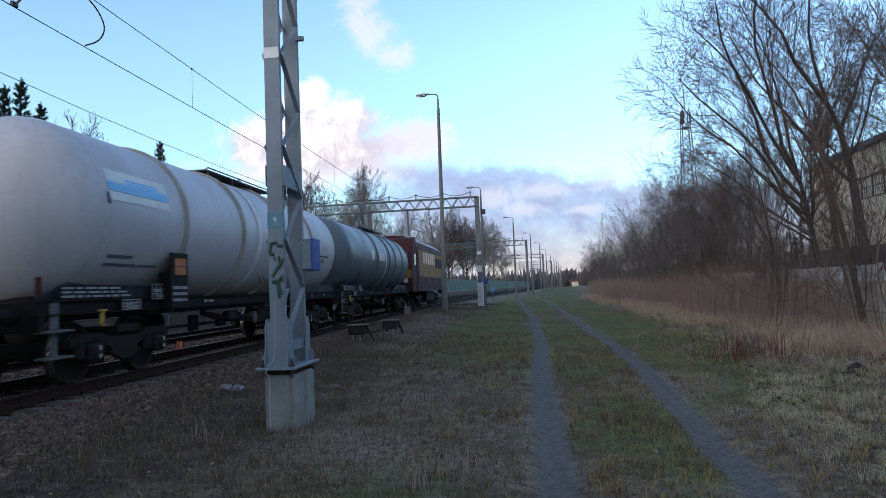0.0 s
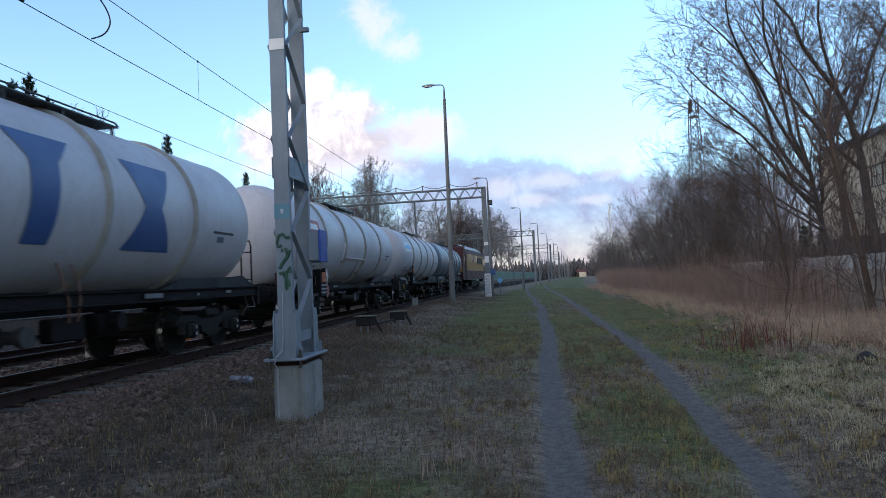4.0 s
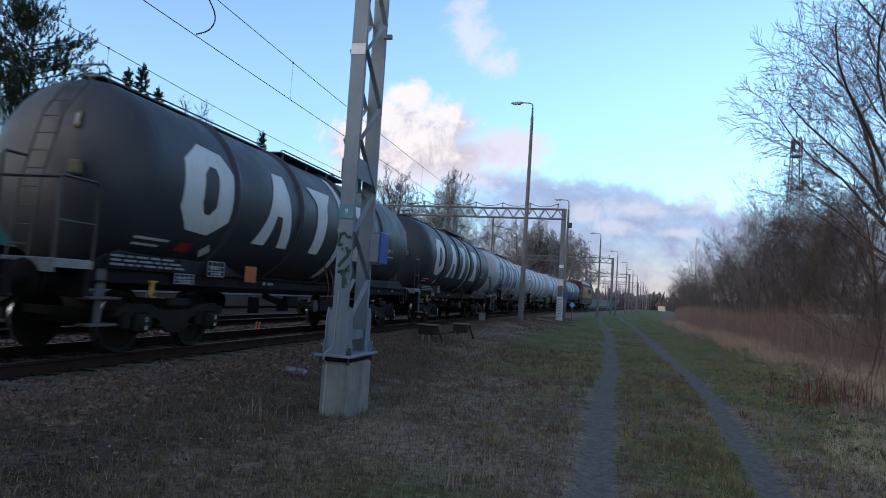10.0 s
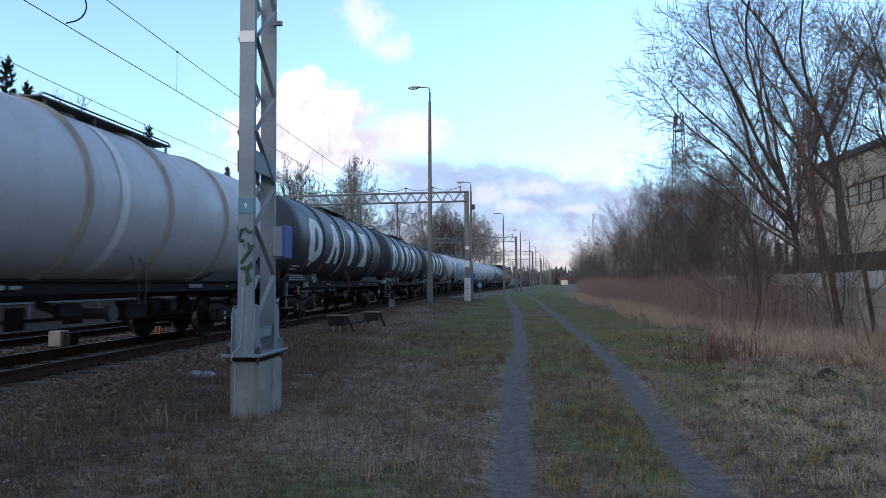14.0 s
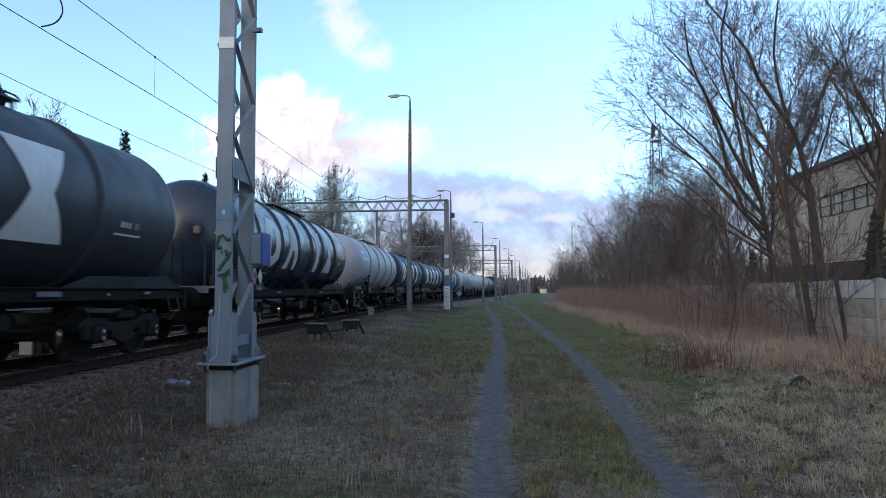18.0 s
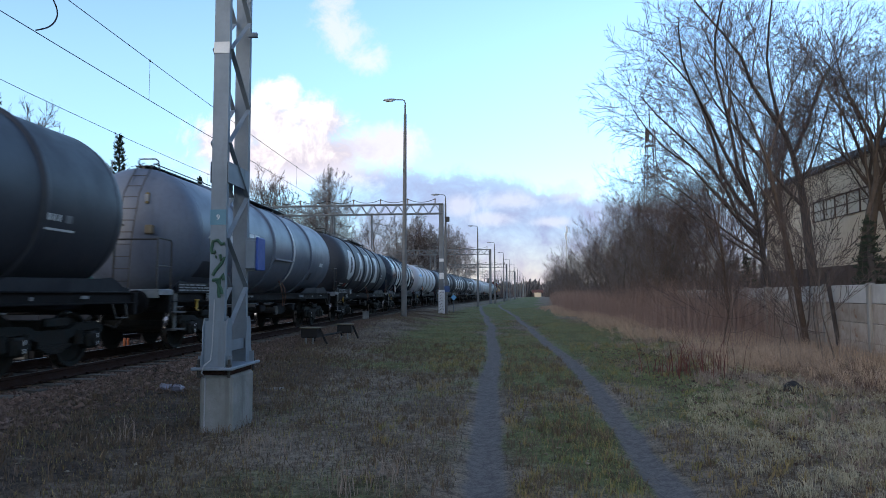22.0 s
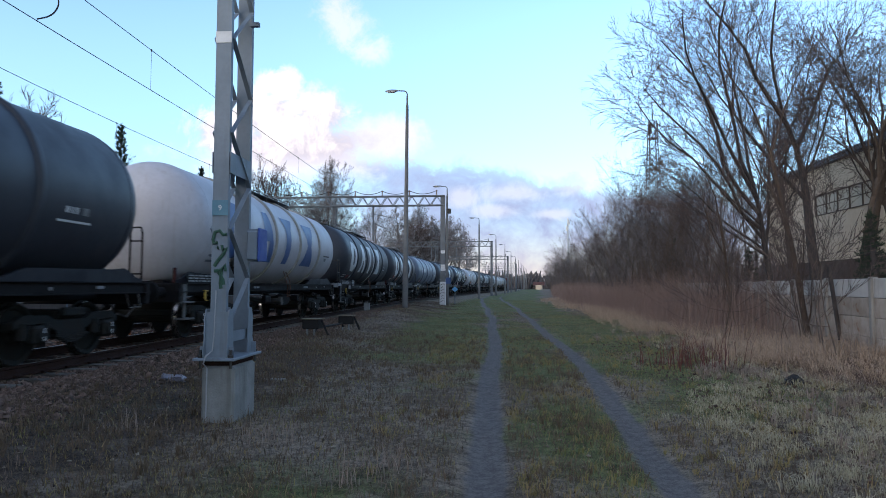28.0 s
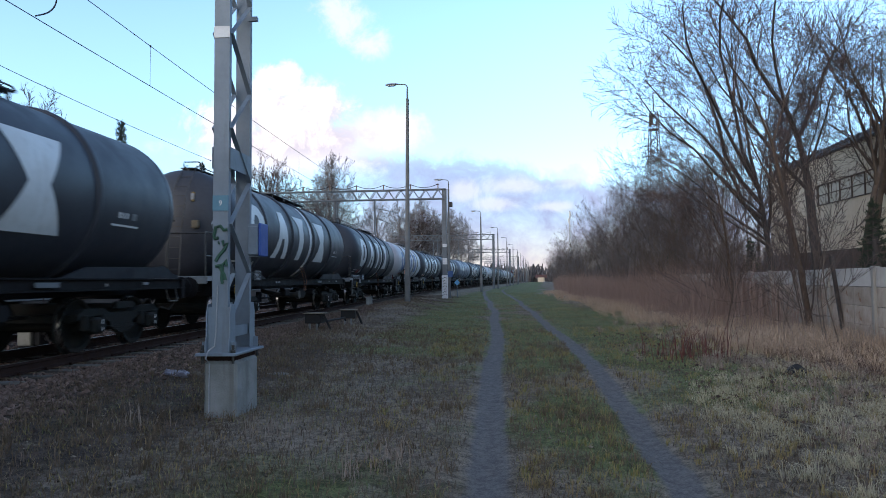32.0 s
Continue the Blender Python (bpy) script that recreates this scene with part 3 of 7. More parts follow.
def ground_material():
    m = bpy.data.materials.new("grass_ground")
    m.use_nodes = True
    nt = m.node_tree
    b = nt.nodes["Principled BSDF"]
    at = nt.nodes.new("ShaderNodeAttribute")
    at.attribute_name = "cover"
    sp = nt.nodes.new("ShaderNodeSeparateColor")
    nt.links.new(at.outputs["Color"], sp.inputs[0])
    tc = nt.nodes.new("ShaderNodeTexCoord").outputs["Object"]
    fine, mid = mth(nt, "MULTIPLY_ADD", mth(nt, "SUBTRACT", noise_tex(nt, tc, 11.0, 3.0, 0.6), 0.5), 0.7, noise_tex(nt, tc, 42.0, 5.0, 0.75)), noise_tex(nt, tc, 1.7, 5.0, 0.7)
    green = mixc(nt, smooth(nt, fine, 0.3, 0.7), (0.058, 0.074, 0.033), (0.168, 0.182, 0.080))
    dead = mixc(nt, smooth(nt, fine, 0.3, 0.7), (0.084, 0.071, 0.056), (0.275, 0.226, 0.178))
    soil = mixc(nt, smooth(nt, fine, 0.3, 0.7), (0.030, 0.024, 0.020), (0.112, 0.088, 0.074))
    mud = mixc(nt, smooth(nt, fine, 0.3, 0.7), (0.088, 0.083, 0.081), (0.165, 0.154, 0.148))
    edge = mth(nt, "MULTIPLY", mth(nt, "SUBTRACT", mid, 0.5), 0.9)
    c = mixc(nt, smooth(nt, mth(nt, "ADD", sp.outputs[1], edge), 0.3, 0.7), green, dead)
    c = mixc(nt, smooth(nt, mth(nt, "ADD", sp.outputs[2], edge), 0.35, 0.65), c, soil)
    # patches of dark humus and moss
    humus = mth(nt, "MULTIPLY", smooth(nt, noise_tex(nt, tc, 0.75, 6.0, 0.72), 0.44, 0.60), 0.75)
    c = mixc(nt, humus, c, mixc(nt, 1.0, c, (0.50, 0.48, 0.42), "MULTIPLY"))
    c = mixc(nt, smooth(nt, mth(nt, "ADD", sp.outputs[0], mth(nt, "MULTIPLY", edge, 0.9)), 0.30, 0.75), c, mud)
    nt.links.new(c, b.inputs["Base Color"])
    b.inputs["Roughness"].default_value = 0.95
    b.inputs["Specular IOR Level"].default_value = 0.15
    bp = nt.nodes.new("ShaderNodeBump")
    bp.inputs["Strength"].default_value, bp.inputs["Distance"].default_value = 0.55, 0.03
    nt.links.new(mth(nt, "ADD", fine, noise_tex(nt, tc, 120.0, 2.0)), bp.inputs["Height"])
    nt.links.new(bp.outputs[0], b.inputs["Normal"])
    return m


def lush(xs, y):
    """Where the grass is still green: along both sides of the path, less so close by and at the brush."""
    g = 0.75 * np.exp(-((xs + 1.3) / 1.7) ** 2) * np.clip((y - 9) / 7, 0.25, 1)
    g = np.maximum(g, 0.85 * np.exp(-((xs - 3.5) / 1.6) ** 2) * np.clip((y - 7) / 5, 0.15, 1))
    g = np.maximum(g, 0.62 * np.clip((y - 30) / 20, 0, 1) * np.exp(-((xs - 1.5) / 4.2) ** 4))
    g = np.maximum(g, 0.62 * np.exp(-((xs - 1.0) / 0.8) ** 2))
    return g + 0.28 * wave(xs, y, 0.75, 5.0)


def cover(x, y):
    """How much of the ground is bare path, dead grass, dark soil."""
    xs = x - line_x(y)
    mud = np.maximum(np.exp(-((x - rut_l(y)) / 0.185) ** 4), np.exp(-((x - rut_r(y)) / 0.16) ** 4))
    dead = 0.85 - lush(xs, y) + 0.15 * wave(x, y, 0.9, 3.0)
    soil = 0.95 * np.clip((-xs - 4.6 - 0.7 * np.clip((y - 14) / 6, 0, 1)) / 1.4, 0, 1) + 0.62 * np.clip((-xs - 1.1) / 2.4, 0, 1) * np.clip((24 - y) / 10, 0.35, 1) + 0.25 * np.clip((xs - 6) / 3, 0, 1)
    return mud, dead, soil


gx, gy = spaced(-700, 900, (-7.0, 9.0), 0.11, 1.13), spaced(-250, 3000, (2.5, 34.0), 0.13, 1.07)
X, Y = np.meshgrid(gx, gy)
V = np.stack([X, Y, land(X, Y)], -1).reshape(-1, 3)
nx, ny = len(gx), len(gy)
ii = (np.arange(ny - 1)[:, None] * nx + np.arange(nx - 1)[None]).ravel()
ground = new("ground", raw_mesh("ground", V, np.stack([ii, ii + 1, ii + nx + 1, ii + nx], 1), ground_material(), True))
col = np.ones((len(V), 4), np.float32)
for k, layer in enumerate(cover(V[:, 0], V[:, 1])):
    col[:, k] = np.clip(layer, 0, 1)
ground.data.color_attributes.new("cover", "FLOAT_COLOR", "POINT").data.foreach_set("color", col.ravel())
tagged(ground, "short green and dead grass with two worn wheel ruts", "ground", kind="structure")


# ---- ballast, sleepers and rails ----
def swept(outline, s0, s1, step, off=0.0):
    """A cross-section of (offset, z) drawn along the line."""
    ss = list(np.arange(s0, s1, step)) + [s1]
    v, n = [], len(outline)
    for s in ss:
        for o, z in outline:
            x, y, a = track_at(s, off + o)
            v.append((x, y, z))
    f = [(k * n + i, k * n + i + 1, (k + 1) * n + i + 1, (k + 1) * n + i) for k in range(len(ss) - 1) for i in range(n - 1)]
    return v, f


BALLAST_Z = RAIL_Z - 0.19
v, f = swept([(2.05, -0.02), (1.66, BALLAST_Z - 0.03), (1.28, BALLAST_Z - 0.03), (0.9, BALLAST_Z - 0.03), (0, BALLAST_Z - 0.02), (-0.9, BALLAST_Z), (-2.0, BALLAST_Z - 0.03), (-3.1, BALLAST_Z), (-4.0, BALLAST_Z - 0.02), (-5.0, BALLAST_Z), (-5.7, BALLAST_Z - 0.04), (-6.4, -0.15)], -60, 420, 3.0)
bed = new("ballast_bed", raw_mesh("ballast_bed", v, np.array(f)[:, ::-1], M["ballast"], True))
tagged(bed, "brown crushed stone ballast under two tracks", "ballast", kind="structure")


def stones(name, n, spot, size, mat, seed, label, category):
    """Loose stones joined into one mesh: squashed, turned pebbles at the places that spot gives."""
    rng = np.random.default_rng(seed)
    base = np.array([(1, 0, 0), (-1, 0, 0), (0, 1, 0), (0, -1, 0), (0, 0, 1), (0, 0, -1)], float)
    tri = np.array([(0, 2, 4), (2, 1, 4), (1, 3, 4), (3, 0, 4), (2, 0, 5), (1, 2, 5), (3, 1, 5), (0, 3, 5)])
    p = spot(rng, n)
    n = len(p)
    sc = rng.uniform(size[0], size[1], (n, 1, 1)) * rng.uniform(0.55, 1.1, (n, 1, 3))
    pts = base[None] * sc + rng.normal(0, 1, (n, 6, 3)) * sc * 0.22
    a = rng.uniform(0, 6.28, n)
    c, s = np.cos(a)[:, None], np.sin(a)[:, None]
    q = pts.copy()
    q[..., 0], q[..., 1] = pts[..., 0] * c - pts[..., 1] * s, pts[..., 0] * s + pts[..., 1] * c
    q[..., 2] *= 0.7
    q += p[:, None]
    ob = new(name, raw_mesh(name, q.reshape(-1, 3), (tri[None] + 6 * np.arange(n)[:, None, None]).reshape(-1, 3), mat))
    return tagged(ob, label, category, kind="stuff")


def ballast_spot(rng, n):
    y = 5 + 40 * rng.random(n) ** 1.6
    o = np.where(rng.random(n) < 0.62, rng.uniform(0.88, 3.3, n), rng.uniform(-6.0, 0.9, n))
    z = np.interp(o, [-6.4, -5.7, -5, -0.9, 0.9, 1.28, 1.62, 2.05, 2.7], [-0.1, BALLAST_Z - 0.04, BALLAST_Z, BALLAST_Z, BALLAST_Z - 0.03, BALLAST_Z - 0.03, BALLAST_Z - 0.03, 0.02, 0.0])
    x = TRACK_X + o
    z = np.maximum(z, land(x, y))
    keep = (rng.random(n) < np.clip(1.0 - (o - 2.0) / 1.4, 0.05, 1.0)) & (np.abs(np.abs(o) - 0.75) > 0.10)
    return np.stack([x, y, z + 0.008], 1)[keep]


stones("ballast_stones", 34000, ballast_spot, (0.022, 0.060), M["stone"], 5, "loose grey and brown ballast stones beside the rails", "stones")


def verge_spot(rng, n):
    x, y = rng.uniform(-6.3, -1.2, n), 3.2 + 22 * rng.random(n) ** 1.5
    keep = rng.random(n) < np.clip((-x - 1.5) / 4.5, 0.02, 1) ** 2
    x, y = x[keep], y[keep]
    return np.stack([x, y, land(x, y) + 0.006], 1)


stones("verge_stones", 9000, verge_spot, (0.010, 0.034), M["stone_dark"], 6, "stray ballast stones scattered over the verge", "stones")


def litter_spot(rng, n):
    x, y = rng.uniform(-5.5, 7.0, n), 3.0 + 20 * rng.random(n) ** 1.4
    keep = (np.abs(x - rut_l(y)) > 0.34) & (np.abs(x - rut_r(y)) > 0.30)
    x, y = x[keep], y[keep]
    return np.stack([x, y, land(x, y) + 0.012], 1)


def brown_spot(rng, n):
    x, y = rng.uniform(2.6, 8.0, n), 4.0 + 14 * rng.random(n) ** 1.3
    return np.stack([x, y, land(x, y) + 0.05 * rng.random(n)], 1)


stones("brown_leaves", 3000, brown_spot, (0.016, 0.036), material("brown_leaf", (0.085, 0.050, 0.036), 0.85, 0, (0.05, 0.034, 0.028), 3.0, 0.6, vary=1.0), 8, "dark brown fallen leaves among the dry grass", "leaves")
stones("fallen_leaves", 3000, litter_spot, (0.010, 0.026), material("leaf_litter", (0.19, 0.165, 0.125), 0.8, 0, (0.08, 0.055, 0.035), 3.0, 0.6, vary=1.2), 7, "pale fallen leaves and scraps in the grass", "leaves")

SECTION = [(-0.07, 0.0), (-0.07, 0.012), (-0.018, 0.032), (-0.010, 0.05), (-0.010, 0.118), (-0.036, 0.132), (-0.036, 0.160), (-0.028, 0.168), (0.028, 0.168), (0.036, 0.160), (0.036, 0.132), (0.010, 0.118), (0.010, 0.05), (0.018, 0.032), (0.07, 0.012), (0.07, 0.0)]
sleeper_pale_mesh = Mesh().prism([(-0.14, -0.16), (0.14, -0.16), (0.12, -0.012), (-0.12, -0.012)], -1.28, 1.28).mesh("sleeper", M["sleeper_pale"])
clip_mesh = Mesh().box((0, 0, 0.02), (0.06, 0.11, 0.04), 0.008).mesh("rail_clip", M["rail_side"])
for name, off, s1, words in (("track_near", 0.0, 420, "running track with rusty rails on concrete sleepers"), ("track_far", -4.0, 420, "second track with rusty rails on concrete sleepers")):
    tr = thing(name, words, "railway track", kind="structure")
    for side in (GAUGE / 2, -GAUGE / 2):
        v, f = swept([(side + o, RAIL_Z - 0.168 + z) for o, z in SECTION], -60, s1, 3.0, off)
        me = raw_mesh("rail", v, np.array(f)[:, ::-1], M["rail_side"])
        me.materials.append(M["rail_head"])
        n = len(SECTION) - 1
        me.polygons.foreach_set("material_index", np.tile([1 if i in (7,) else 0 for i in range(n)], len(f) // n))
        part("rail", me, None, tr)
    for k in range(235 if off == 0 else 170):
        s = -14 + 0.62 * k
        x, y, a = track_at(s, off)
        part("sleeper", sleeper_pale_mesh, None, tr, at=pose(x, y, RAIL_Z - 0.172, 0, 0, -math.degrees(a)))
        if off == 0 and 4 < s < 22:
            for o in (GAUGE / 2 + 0.09, GAUGE / 2 - 0.09):
                part("rail_clip", clip_mesh, None, tr, at=pose(x + o, y, RAIL_Z - 0.172))

# ---- the near catenary mast ----
def near_mast():
    """Two steel channels with zigzag lacing on a concrete footing; the channel webs face along the line."""
    t = thing("catenary_mast", "grey lattice steel mast on a concrete footing, green graffiti", "mast", pose(-2.945, 7.52, 0, 0, 0, 0))
    foot = Mesh().box((0.01, 0, 0.22), (0.37, 0.68, 0.80), 0.03)
    part("footing", foot, M["concrete"], t, "weathered concrete footing")
    part("base_plate", Mesh().box((0, 0, 0.70), (0.46, 0.90, 0.03), 0.006), M["mast_grey"], t)
    part("shim_plate", Mesh().box((0, 0, 0.655), (0.34, 0.66, 0.06), 0.01), M["rail_side"], t, "rusty packing plate")
    top, z0, h0, h1 = 9.2, 0.715, 0.335, 0.31
    half = lambda z: h0 + (h1 - h0) * (z - z0) / (top - z0)
    for sy in (-1, 1):
        u = [(-0.088, 0), (0.088, 0), (0.088, 0.062), (0.078, 0.062), (0.078, 0.012), (-0.078, 0.012), (-0.078, 0.062), (-0.088, 0.062)]
        part("channel_leg", Mesh().pull(u, (0, sy * h0, z0), (0, sy * h1, top)), M["mast_grey"], t)
    n = 15
    for k in range(n):
        za, zb = z0 + 0.34 + k * 0.54, z0 + 0.34 + (k + 1) * 0.54
        s = 1 if k % 2 else -1
        for x in (0.094, -0.094):
            part("lacing_bar", Mesh().beam((x, s * (half(za) - 0.03), za), (x, -s * (half(zb) - 0.03), zb), 0.008, 0.055, up=(1, 0, 0)), M["mast_grey"], t)
    for z, h in ((z0 + 0.22, 0.12), (z0 + 2.16, 0.24), (z0 + 6.2, 0.24)):
        for x in (0.100, -0.100):
            part("batten_plate", Mesh().box((x, 0, z), (0.010, 2 * half(z), h), 0.002), M["mast_grey"], t)
    # gussets and plates that stiffen the foot
    for sy in (-1, 1):
        for x in (-0.13, 0.13):
            g = Mesh().prism([(sy * 0.22, z0), (sy * 0.41, z0), (sy * 0.42, z0 + 0.11), (sy * 0.385, z0 + 0.18), (sy * 0.385, z0 + 0.43), (sy * 0.345, z0 + 0.53), (sy * 0.24, z0 + 0.53)], x - 0.006, x + 0.006)
            part("gusset", g, M["mast_grey"], t)
        part("foot_plate", Mesh().pull([(-0.19, -0.006), (0.19, -0.006), (0.19, 0.006), (-0.19, 0.006)], (0, sy * 0.345, z0), (0, sy * 0.345, z0 + 0.12)), M["mast_grey"], t)
        part("foot_plate", Mesh().pull([(-0.135, -0.006), (0.135, -0.006), (0.135, 0.006), (-0.135, 0.006)], (0, sy * 0.345, z0 + 0.12), (0, sy * 0.343, z0 + 0.50)), M["mast_grey"], t)
    for x in (-0.17, 0.17):
        for y in (-0.38, 0.38):
            part("anchor_bolt", Mesh().cyl((x, y, 0.60), (x, y, 0.80), 0.016, n=8).cyl((x, y, 0.715), (x, y, 0.745), 0.03, n=6), M["steel_pipe"], t)
    lean = lambda z: -half(z) - 0.005
    part("white_band", Mesh().beam((0, lean(4.235), 4.235), (0, lean(4.365), 4.365), 0.180, 0.006, up=(0, 1, 0)), M["plain_white"], t, "white paint band")
    part("blue_band", Mesh().beam((0, lean(2.28), 2.28), (0, lean(2.45), 2.45), 0.180, 0.006, up=(0, 1, 0)), M["mast_blue"], t, "pale blue number band")
    fc = bpy.data.curves.new("mast_number", "FONT")
    fc.body, fc.size, fc.align_x, fc.extrude = "9", 0.085, "CENTER", 0.001
    fc.materials.append(M["plain_white"])
    num = new("mast_number", fc)
    num.parent, num.matrix_basis = t, pose(0.0, lean(2.33) - 0.006, 2.335, 90, 0, 0)
    # sprayed scrawl: strokes with no meaning
    def scrawl(pts):
        return Mesh().tube([(x, lean(2.11 - 0.68 * (2.16 - z)) - 0.003, 2.11 - 0.68 * (2.16 - z)) for x, z in pts], 0.019, 6)
    strokes = [[(-0.07, 2.02), (-0.05, 2.14), (0.0, 2.16), (0.04, 2.09), (0.08, 2.10)], [(-0.075, 2.02), (-0.06, 1.95), (-0.02, 1.97)], [(-0.02, 1.88), (-0.01, 1.885)], [(0.03, 1.92), (0.04, 1.84), (0.08, 1.88), (0.05, 1.78), (-0.02, 1.66), (-0.05, 1.58)],
               [(-0.05, 1.50), (0.03, 1.52), (0.07, 1.60), (0.075, 1.50)], [(0.0, 1.48), (0.05, 1.36), (0.06, 1.28)], [(0.03, 1.50), (0.02, 1.30), (0.03, 1.22)]]
    for s in strokes:
        part("graffiti_stroke", scrawl(s), M["graffiti"], t, "dark green spray paint")
    # earthing strip down the front, switch cabinet on the far leg
    part("earth_strip", Mesh().tube([(-0.02, lean(1.45) - 0.012, 1.45), (-0.03, -0.362, 0.95), (-0.045, -0.365, 0.79), (-0.08, -0.46, 0.738), (-0.10, -0.462, 0.66), (-0.105, -0.352, 0.60), (-0.11, -0.350, -0.05)], 0.008, 6), M["lamp_alu"], t, "pale earthing strip")
    part("bracket_stub", Mesh().beam((0.09, 0.26, 4.67), (0.20, 0.26, 4.67), 0.05, 0.05), M["mast_grey"], t)
    box = part("switch_cabinet", Mesh().box((0.165, 0.36, 1.98), (0.13, 0.26, 0.34), 0.01), M["mast_grey"], t, "grey steel switch cabinet")
    part("cabinet_side", Mesh().box((0.245, 0.36, 1.99), (0.03, 0.28, 0.40), 0.012), M["box_blue"], box, "blue enamel plate")
    for z in (2.17, 1.80):
        part("cabinet_bracket", Mesh().beam((0.08, 0.3, z), (0.23, 0.34, z), 0.03, 0.03), M["mast_grey"], box)
    # the swivelling arm that reaches over the track and holds the wires
    o = Vector((2.945, -7.52, 0))
    at_ = lambda x, z: Vector((x, 7.52 + 0.346 * (-2.945 - x), z)) + o
    part("top_tube", Mesh().tube([at_(-3.0, 8.1), at_(-7.7, 7.35)], 0.035, 8), M["steel_pipe"], t)
    part("bracket_arm", Mesh().beam(at_(-2.95, 6.15), at_(-5.2, 5.95), 0.09, 0.11), M["mast_grey"], t)
    part("bracket_post", Mesh().beam(at_(-5.2, 5.76), at_(-5.22, 6.6), 0.13, 0.13, 0.01).beam(at_(-5.26, 5.80), at_(-5.12, 5.74), 0.18, 0.06), M["mast_grey"], t)
    part("arm_tube", Mesh().tube([at_(-6.08, 6.27), at_(-6.9, 6.78), at_(-7.7, 7.28)], 0.035, 8), M["steel_pipe"], t)
    part("registration_tube", Mesh().tube([at_(-6.2, 6.36), at_(-6.93, 6.45), at_(-7.95, 6.57)], 0.024, 8), M["mast_far"], t)
    part("steady_arm", Mesh().tube([at_(-6.93, 6.47), at_(-6.94, 6.28), at_(-7.29, 6.33), at_(-7.80, 6.16)], 0.018, 8), M["mast_far"], t)
    part("wire_clamp", Mesh().box(at_(-7.80, 6.17), (0.06, 0.12, 0.08), 0.01), M["steel_pipe"], t)
    for a, b in ((at_(-6.08, 6.27), at_(-5.36, 5.86)), (at_(-4.2, 7.91), at_(-4.9, 7.80))):
        ins = Mesh().cyl(a, b, 0.03, n=10)
        for k in range(8):
            p = a.lerp(b, (k + 0.5) / 8)
            ins.cyl(p - (b - a) * 0.022, p + (b - a) * 0.022, 0.075, 0.055, 12)
        part("insulator", ins, M["insulator"], t, "brown ribbed insulator")
    return t


near_mast()


# ---- street lamps along the line ----
def lamp_post(height):
    t = thing("street_lamp", "tall tapered concrete lamp post with a short steel arm", "street lamp", group="lamp posts along the track")
    part("post", Mesh().lathe([(-0.3, 0.15), (0.0, 0.15), (1.75, 0.145), (1.78, 0.125), (height - 0.75, 0.075), (height - 0.74, 0.05), (height - 0.25, 0.045)], 14, axis="z"), M["concrete_pole"], t)
    part("arm", Mesh().tube([(0, 0, height - 0.5), (0, 0, height - 0.15), (-0.06, 0, height - 0.03), (-0.16, 0, height + 0.02), (-0.55, 0, height + 0.06)], 0.032, 8), M["mast_far"], t)
    head = Mesh()
    prof = [(-0.52, 0.045, 0.04), (-0.62, 0.10, 0.07), (-0.85, 0.13, 0.085), (-1.08, 0.12, 0.075), (-1.20, 0.07, 0.045)]
    vs, n = [], 12
    for x, ry, rz in prof:
        vs += [(x, ry * math.cos(2 * math.pi * i / n), height + 0.06 + rz * math.sin(2 * math.pi * i / n) * (1.0 if i < 6 else 0.55)) for i in range(n)]
    fs = [(k * n + i, k * n + (i + 1) % n, (k + 1) * n + (i + 1) % n, (k + 1) * n + i) for k in range(len(prof) - 1) for i in range(n)]
    fs += [tuple(range(n)), tuple(range((len(prof) - 1) * n, len(prof) * n))[::-1]]
    head.add(vs, fs)
    h = part("lamp_head", head, M["lamp_alu"], t, "grey streetlight head, unlit")
    part("glass", Mesh().box((-0.88, 0, height + 0.005), (0.42, 0.17, 0.05), 0.02), M["plain_white"], h)
    return t


def far_x(y):
    """The row of lamps and portal legs, right of the line."""
    return float(np.interp(y, [0, 34, 55, 81, 107, 134, 400], [-4.1, -4.1, -3.2, -0.75, 1.7, 3.97, 26.5]))


first_lamp = lamp_post(11.25)
first_lamp.matrix_basis = pose(-4.10, 34.0, float(land(-4.1, 34.0)), 0, 0.3, -12)
lamp = lamp_post(9.75)
lamp.matrix_basis = pose(-3.15, 54.8, 0.0, 0, 0, -10)
for k in range(2, 12):
    y = 54.8 + 26.3 * (k - 1)
    copy_thing(lamp, pose(far_x(y), y, 0.05, 0, 0, -6))


